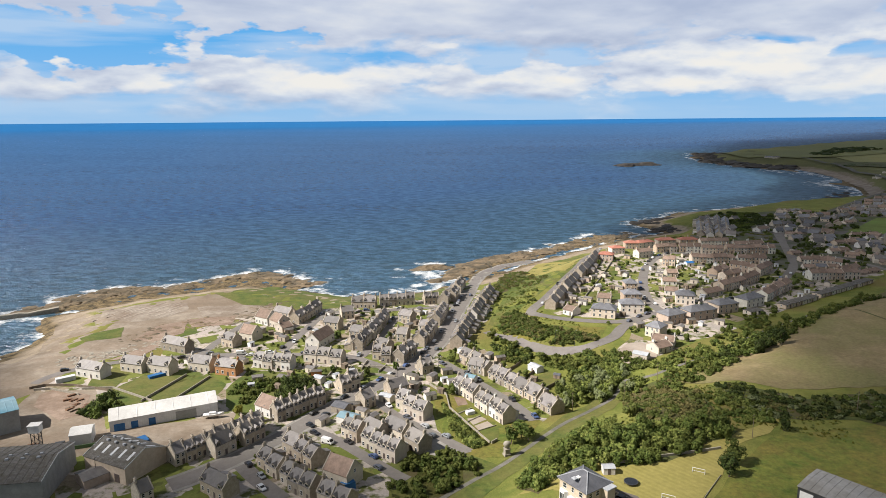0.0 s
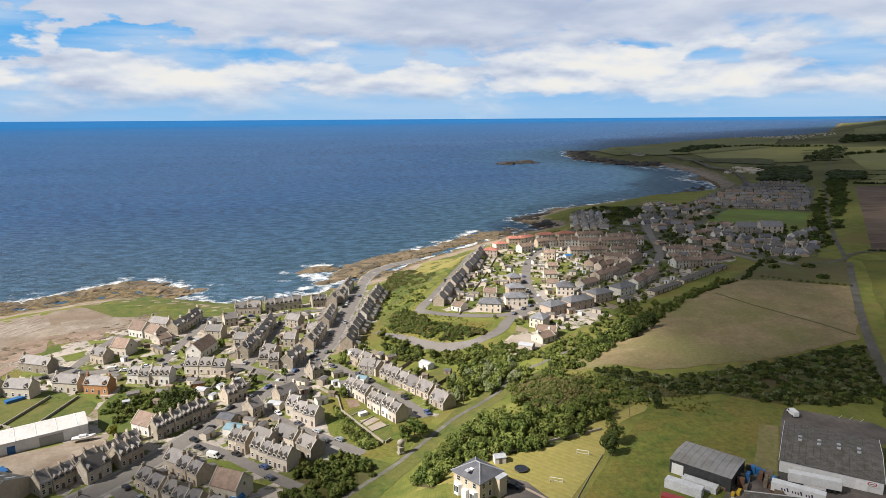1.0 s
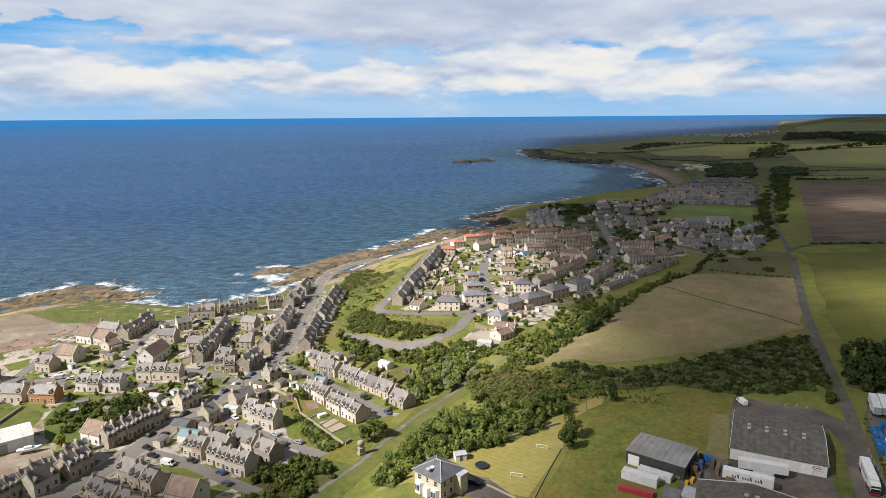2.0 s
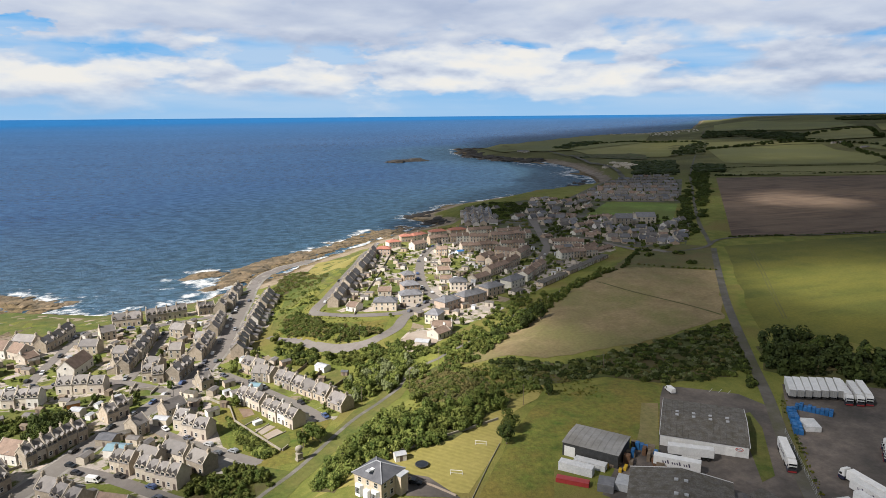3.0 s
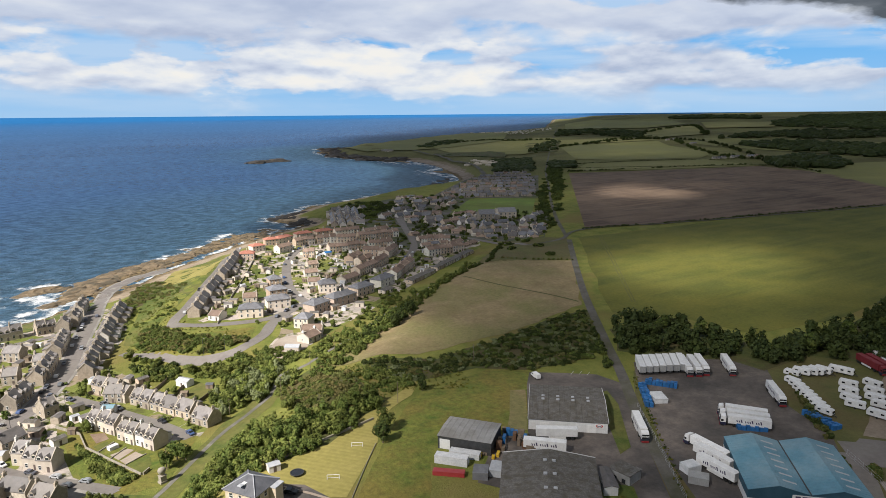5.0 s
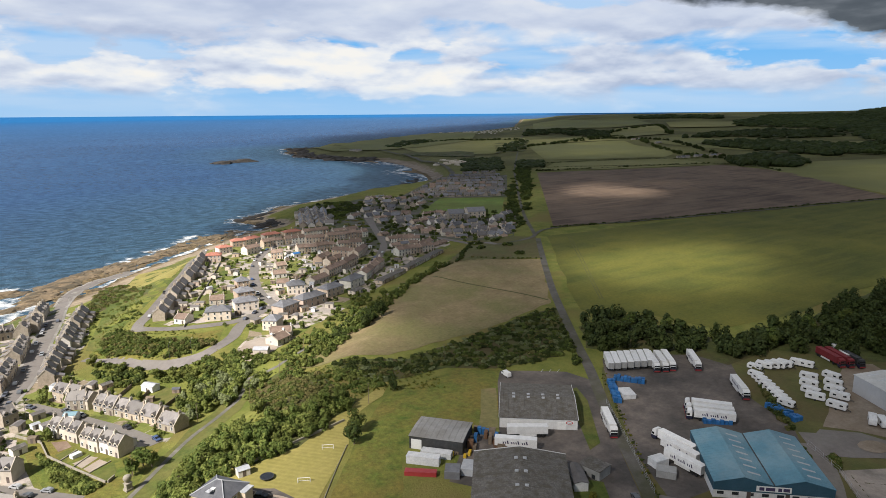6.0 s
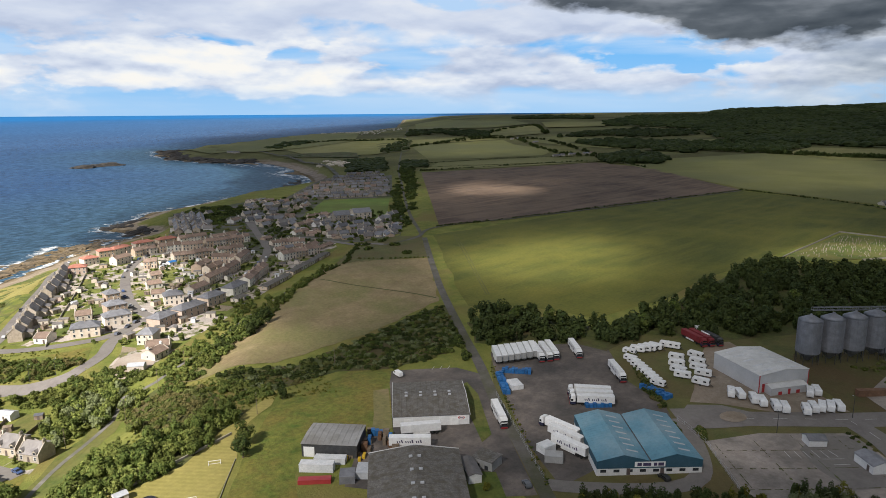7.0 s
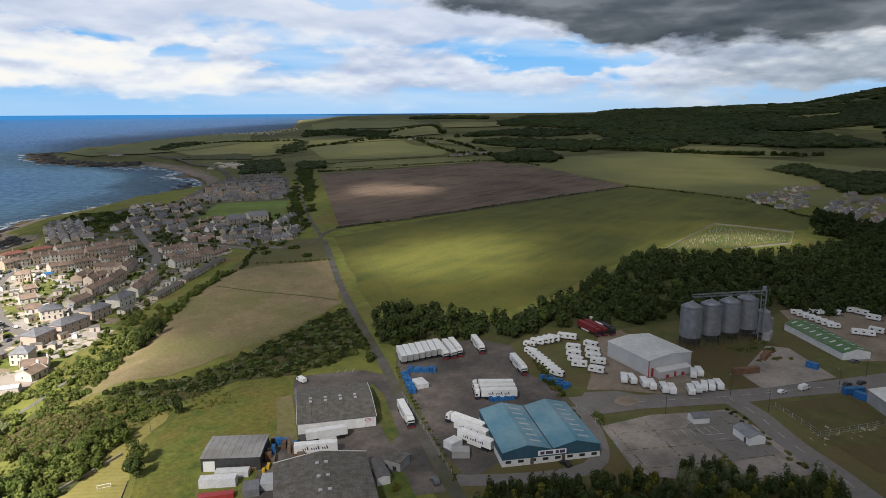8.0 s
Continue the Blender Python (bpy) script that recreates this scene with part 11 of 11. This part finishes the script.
# ---- cars ----
parked([(-53.9, 251.1), (-42.2, 268.6), (-28.8, 287.7), (-16.3, 307.3), (-8.8, 326.1), (-1.0, 351.3), (7.7, 399.5), (16.7, 444.4)], 26, 2.6, 5)
parked([(-189.5, 301.9), (-165.8, 316.5), (-135.9, 322.4), (-104.1, 325.4), (-80.0, 324.9), (-49.4, 320.5)], 16, 1.8, 54)
parked([(-87.3, 330.2), (-82.5, 365.3), (-75.0, 399.0), (-53.6, 401.9), (-9.9, 410.1), (10.7, 416.2)], 16, 1.8, 54)
parked([(-43.5, 320.4), (-35.1, 358.9), (-29.2, 391.7)], 6, 1.8, 21)
parked([(-56.6, 241.8), (-41.1, 229.8), (-19.7, 207.9)], 11, 1.8, 36)
parked([(-32.3, 270.5), (-20.9, 252.2), (0.3, 230.1)], 8, 1.8, 27)
parked([(-76.0, 216.1), (-66.5, 204.5), (-53.3, 190.7)], 5, 1.8, 18)
parked([(-0.7, 311.6), (16.4, 284.2), (30.8, 259.4), (36.3, 246.1)], 9, 1.8, 31)
parked([(152.4, 623.7), (110.2, 504.6), (86.5, 449.6), (64.3, 398.0), (53.3, 377.6)], 14, 1.8, 47)
parked([(129.0, 365.6), (128.4, 390.1), (136.8, 431.7), (154.8, 483.9), (177.3, 523.6), (199.6, 540.2)], 14, 1.8, 48)
parked([(99.2, 341.6), (119.7, 362.4), (151.6, 376.8), (183.3, 394.4), (225.6, 428.9), (258.5, 469.4)], 18, 1.8, 60)
put(car, "car", 50.2, 166.5, -40, 0.14)
put(car, "car", 264.8, 33.9, -25, 0.14)
put(van, "van", 273.3, 27.7, -25, 0.14)
put(car, "car", 287.2, 14.4, -25, 0.14)
put(car, "car", 292.3, 10.0, -25, 0.14)
put(car, "car", 317.0, 14.3, -35, 0.14)
put(car, "car", 136.5, 104.8, 60, 0.14)
put(car, "car", 167.6, 78.0, 70, 0.14)
put(van, "van", -45.2, 228.5, -30, 0.14)
put(van, "van", -108.0, 325.4, 10, 0.14)
put(van, "van", 157.5, 411.6, 0, 0.14)
put(van, "van", 162.6, 192.6, 80, 0.14)
# ---- garden walls, sheds and poles ----
wall_line([(-168.4, 281.3), (-154.4, 282.1), (-129.1, 266.5)])
wall_line([(-134.1, 266.5), (-126.2, 297.5)])
wall_line([(-120.1, 269.0), (-113.8, 295.1)])
wall_line([(-61.4, 290.6), (-40.7, 297.7), (-23.8, 293.0)])
wall_line([(0.5, 271.5), (1.8, 258.0), (9.6, 241.8), (16.9, 227.4)], 0.9)
wall_line([(-69.2, 255.8), (-71.9, 248.0), (-80.3, 244.6)])
wall_line([(17.5, 227.0), (19.9, 229.6)])
wall_line([(72.5, 356.4), (94.2, 411.0), (114.5, 456.9), (133.6, 504.5)])
wall_line([(8.0, 243.9), (14.6, 250.4)], 0.5, 0.3)
wall_line([(12.6, 237.0), (20.4, 241.8)], 0.45, 0.25)
wall_line([(5.2, 252.0), (11.2, 257.6)], 0.5, 0.3)
wall_line([(36.5, 287.0), (46.5, 303.0)], 1.5, 0.12, "wood", "dark timber garden fence", "timber_fence", "fence")
wall_line([(44.5, 275.5), (56.0, 287.5)], 1.5, 0.12, "wood", "dark timber garden fence", "timber_fence", "fence")
wall_line([(28.5, 296.0), (38.0, 309.0)], 1.5, 0.12, "wood", "dark timber garden fence", "timber_fence", "fence")
wall_line([(22.0, 303.0), (31.0, 318.0)], 1.2, 0.3)
wall_line([(-39.8, 314.0), (-41.4, 302.8)])
wall_line([(-66.5, 295.7), (-64.8, 308.2)])
wall_line([(-56.5, 293.4), (-54.3, 306.6)])
wall_line([(-48.7, 295.6), (-46.1, 306.5)])
wall_line([(-40.6, 297.0), (-37.7, 307.9)])
wall_line([(-32.6, 298.9), (-29.4, 307.6)])
wall_line([(-190.3, 280.5), (-183.1, 281.6), (-166.3, 275.0)])
wall_line([(49.6, 262.3), (47.3, 271.0)])
wall_line([(-7.3, 283.1), (0.5, 271.5)])
wall_line([(-41.8, 306.5), (-27.5, 304.6)])
mesh_fence([(206.4, 92.6), (197.2, 78.6)])
mesh_fence([(197.2, 78.6), (175.1, 57.9)])
mesh_fence([(249.8, 33.8), (234.3, 17.4)])
mesh_fence([(234.3, 17.4), (256.9, 0.3)])
mesh_fence([(177.2, 151.7), (143.1, 103.5)])
garden_sheds([(-139.0, 308.2), (-117.9, 350.3), (-97.0, 399.9), (-62.2, 411.3), (-24.8, 410.6), (5.0, 409.9), (13.7, 347.9), (42.8, 283.7), (40.6, 251.3), (21.5, 248.7), (0.6, 277.8), (-10.9, 239.5), (-19.0, 226.1), (-49.1, 226.4), (-70.1, 210.1), (-93.9, 214.5), (-75.4, 261.4), (-97.9, 286.3)], 70, 91)
garden_sheds([(67.7, 376.1), (119.1, 504.3), (147.4, 525.3), (220.9, 545.5), (269.1, 489.4), (301.7, 451.2), (212.2, 381.6), (152.8, 339.3), (114.1, 316.7), (106.8, 321.1)], 75, 92)
thicket("garden_shrubs", [(-139.0, 308.2), (-117.9, 350.3), (-97.0, 399.9), (-62.2, 411.3), (-24.8, 410.6), (5.0, 409.9), (13.7, 347.9), (42.8, 283.7), (40.6, 251.3), (21.5, 248.7), (0.6, 277.8), (-10.9, 239.5), (-19.0, 226.1), (-49.1, 226.4), (-70.1, 210.1), (-93.9, 214.5), (-75.4, 261.4), (-97.9, 286.3)], 330, 1.0, ["leaf", "leaf_light", "leaf_dark"], "garden shrubs and hedges between houses", 93, leaves=90, high=(0.7, 2.2), avoid=0.8, leaf=0.25)
thicket("garden_shrubs", [(67.7, 376.1), (119.1, 504.3), (147.4, 525.3), (220.9, 545.5), (269.1, 489.4), (301.7, 451.2), (212.2, 381.6), (152.8, 339.3), (114.1, 316.7), (106.8, 321.1)], 330, 1.2, ["leaf", "leaf_light", "leaf_dark"], "garden shrubs and hedges between houses", 94, leaves=80, high=(0.7, 2.4), avoid=0.8, leaf=0.3)
put(lambda: pole(8.0, "tall grey street lamp beside the road"), "lamp", 15.0, 292.3, 40, 0.0)
put(lambda: pole(8.0, "tall grey street lamp beside the road"), "lamp", -3.2, 298.2, 40, 0.0)
put(lambda: pole(8.0, "tall grey street lamp beside the road"), "lamp", -22.7, 293.0, 40, 0.0)
put(lambda: pole(8.5, "weathered wooden telegraph pole", "telegraph_pole"), "tpole", 25.1, 225.9, 30, 0.0)
put(lambda: pole(8.5, "weathered wooden telegraph pole", "telegraph_pole"), "tpole", 53.8, 255.1, 30, 0.0)
put(lambda: pole(8.5, "weathered wooden telegraph pole", "telegraph_pole"), "tpole", 77.6, 262.6, 30, 0.0)
put(lambda: pole(8.0, "tall grey street lamp beside the road"), "lamp", 57.7, 322.3, 40, 0.0)
put(lambda: pole(8.0, "tall grey street lamp beside the road"), "lamp", 66.9, 316.9, 40, 0.0)
put(lambda: pole(8.0, "tall grey street lamp beside the road"), "lamp", 110.5, 328.1, 40, 0.0)
put(lambda: pole(8.0, "tall grey street lamp beside the road"), "lamp", -74.5, 244.5, 40, 0.0)
put(lambda: pole(8.0, "tall grey street lamp beside the road"), "lamp", 221.0, 64.6, 40, 0.0)
put(lambda: pole(8.0, "tall grey street lamp beside the road"), "lamp", 250.8, 49.5, 40, 0.0)
put(lambda: pole(8.0, "tall grey street lamp beside the road"), "lamp", 243.3, 34.9, 40, 0.0)
put(lambda: pole(8.0, "tall grey street lamp beside the road"), "lamp", 301.1, 9.1, 40, 0.0)
put(lambda: pole(8.5, "weathered wooden telegraph pole", "telegraph_pole"), "tpole", 104.0, 202.6, 30, 0.0)
put(lambda: pole(8.5, "weathered wooden telegraph pole", "telegraph_pole"), "tpole", 94.1, 270.1, 30, 0.0)
put(lambda: pole(8.5, "weathered wooden telegraph pole", "telegraph_pole"), "tpole", 109.6, 278.8, 30, 0.0)
put(lambda: pole(8.0, "tall grey street lamp beside the road"), "lamp", -120.9, 204.2, 40, 0.0)
put(lambda: pole(8.0, "tall grey street lamp beside the road"), "lamp", -92.0, 217.6, 40, 0.0)
put(lambda: pole(8.5, "weathered wooden telegraph pole", "telegraph_pole"), "tpole", 151.0, 221.0, 30, 0.0)
put(lambda: pole(8.0, "tall grey street lamp beside the road"), "lamp", 281.1, 16.7, 40, 0.0)
headstones([(514.0, 151.9), (629.5, 148.7), (629.6, 89.5), (594.0, 86.1), (545.8, 114.9)], 260, 95)
wall_line([(505.8, 156.9), (651.2, 156.6), (644.3, 87.3), (586.0, 80.6), (537.0, 112.9)], 1.2, 0.5)
markings([(247.8, 49.4), (238.5, 37.7), (223.1, 24.5), (210.7, 10.4), (198.7, -1.5)], 4.0, 5.0)
markings([(224.7, 76.0), (235.4, 64.6), (250.6, 48.0), (269.2, 31.6), (287.8, 14.4)], 4.0, 6.0)
joints([(198.3, 77.2), (215.5, 68.5), (235.6, 47.5), (227.6, 38.3), (208.1, 16.1), (190.2, 29.7), (177.5, 57.9)])
oval_sign(142.6, 151.5, -40.5, 10.5, 0.1, 1.9)
bay_lines([((209.9, 58.7), (207.0, 55.9)), ((212.1, 56.4), (208.9, 53.2)), ((214.0, 54.5), (210.9, 51.1)), ((216.3, 52.6), (213.2, 49.2)), ((218.1, 50.7), (215.1, 47.1)), ((220.0, 48.8), (217.8, 45.4)), ((212.8, 48.4), (217.6, 43.6)), ((211.5, 44.8), (215.2, 41.4)), ((176.7, 187.0), (179.9, 188.9)), ((179.6, 185.2), (182.8, 187.1)), ((182.1, 183.1), (185.3, 184.9))])
wall_line([(-193.2, 281.9), (-188.1, 285.6), (-174.6, 285.3), (-153.6, 278.9)], 1.3, 0.2, "wood", "pale timber fence round the yard", "timber_fence", "fence")
ribbon("slip_deck", [(-165.9, 214.9), (-158.2, 218.9), (-149.1, 223.8)], 5.0, "slab", lift=0.9, label="planked slipway deck beside the boat shed", thick=0.9, category="deck")
wall_line([(-148.7, 222.5), (-139.1, 225.8), (-133.7, 227.7)], 1.5, 0.3, "greenroof", "green timber barrier beside the slipway", "barrier", "fence")
container(3.8, 1.3, 0.5887105105964656, "rust", "pile of rusty steel and timber").matrix_basis = spot(-164.0, 224.5, 12.5, 0.1)
container(4.3, 1.3, 0.6502019866827946, "rust", "pile of rusty steel and timber").matrix_basis = spot(-161.5, 223.7, 10.9, 0.1)
container(2.6, 1.3, 0.6550083477050466, "wood", "pile of rusty steel and timber").matrix_basis = spot(-160.6, 224.2, 18.4, 0.1)
container(3.1, 1.3, 0.8390318059743729, "wood", "pile of rusty steel and timber").matrix_basis = spot(-159.0, 224.5, 15.6, 0.1)
container(3.9, 1.3, 0.8374636986610997, "rust", "pile of rusty steel and timber").matrix_basis = spot(-158.3, 228.1, 12.6, 0.1)
container(4.6, 1.3, 0.6683551175224404, "rust", "pile of rusty steel and timber").matrix_basis = spot(-155.2, 225.5, 10.4, 0.1)
container(3.6, 1.3, 0.893503468934146, "wood", "pile of rusty steel and timber").matrix_basis = spot(-153.3, 225.7, 13.7, 0.1)
container(3.3, 1.3, 0.9318638007290369, "wood", "pile of rusty steel and timber").matrix_basis = spot(-152.8, 225.9, 14.9, 0.1)
container(2.8, 1.3, 0.7947403756144983, "rust", "pile of rusty steel and timber").matrix_basis = spot(-151.4, 227.0, 17.7, 0.1)
container(4.5, 1.3, 0.6731771403334268, "darksteel", "pile of rusty steel and timber").matrix_basis = spot(-149.7, 228.8, 11.0, 0.1)
container(3.6, 1.3, 0.5779989294691796, "darksteel", "pile of rusty steel and timber").matrix_basis = spot(-148.9, 229.8, 14.0, 0.1)
container(4.5, 1.3, 0.7794357499113722, "darksteel", "pile of rusty steel and timber").matrix_basis = spot(-146.2, 228.0, 10.5, 0.1)
container(2.8, 1.3, 0.9183493396393226, "darksteel", "pile of rusty steel and timber").matrix_basis = spot(-144.4, 229.5, 17.5, 0.1)
container(3.3, 1.3, 0.9448520549664883, "rust", "pile of rusty steel and timber").matrix_basis = spot(-143.6, 230.9, 14.4, 0.1)
container(3.6, 1.2, 0.459998161383688, "wood", "pile of rusty steel and timber").matrix_basis = spot(-154.4, 258.3, 62.9, 0.1)
container(3.8, 1.2, 0.6561488893771723, "rust", "pile of rusty steel and timber").matrix_basis = spot(-164.9, 269.0, 65.9, 0.1)
container(3.6, 1.2, 0.6884767020097258, "wood", "pile of rusty steel and timber").matrix_basis = spot(-159.1, 258.2, 64.0, 0.1)
container(3.6, 1.2, 0.651593579724014, "rust", "pile of rusty steel and timber").matrix_basis = spot(-161.5, 259.9, 64.6, 0.1)
container(3.8, 1.2, 0.6068752238647886, "rust", "pile of rusty steel and timber").matrix_basis = spot(-165.1, 269.2, 65.9, 0.1)
container(3.7, 1.2, 0.4627028280961321, "wood", "pile of rusty steel and timber").matrix_basis = spot(-155.5, 261.3, 63.5, 0.1)
container(3.7, 1.2, 0.5759208150982975, "rust", "pile of rusty steel and timber").matrix_basis = spot(-155.7, 262.2, 63.6, 0.1)
container(3.7, 1.2, 0.485651130376222, "rust", "pile of rusty steel and timber").matrix_basis = spot(-161.6, 262.5, 64.9, 0.1)
container(3.6, 1.2, 0.8117493812767904, "rust", "pile of rusty steel and timber").matrix_basis = spot(-154.5, 257.5, 62.9, 0.1)
container(3.7, 1.2, 0.42496592609766476, "wood", "pile of rusty steel and timber").matrix_basis = spot(-162.4, 261.4, 65.0, 0.1)
rocks("rubble", [(-176.8, 352.6), (-165.8, 372.8), (-129.3, 386.8), (-116.8, 420.0)], 260, 12, 0.9, "rock", "broken rubble on the cleared ground", 101, 99)
rocks("rubble", [(-195.4, 317.2), (-178.1, 329.4), (-154.9, 346.6)], 160, 9, 0.8, "wallstone", "broken rubble on the cleared ground", 102, 99)
rocks("rubble", [(230.9, 18.2), (239.7, 10.1), (249.2, 1.2)], 170, 6, 0.4, "wallstone", "pale concrete rubble beside the road", 103, 99)
plinths([(-219.4, 388.7), (-226.3, 414.0), (-177.2, 428.3), (-168.3, 405.6), (-188.0, 384.2)], 26, 96)
pier([(-296.5, 413.7), (-282.2, 420.9), (-267.0, 431.1)])
caravan_specks([(811.7, 1224.1), (908.4, 1327.7), (920.4, 1250.9), (827.8, 1134.9)], 30, 97)
caravan_specks([(1787.9, 2640.0), (2034.1, 2517.5), (2600.8, 2962.2), (2893.6, 3351.3), (2537.8, 3366.6), (2540.8, 3752.5)], 150, 98, 0.9)
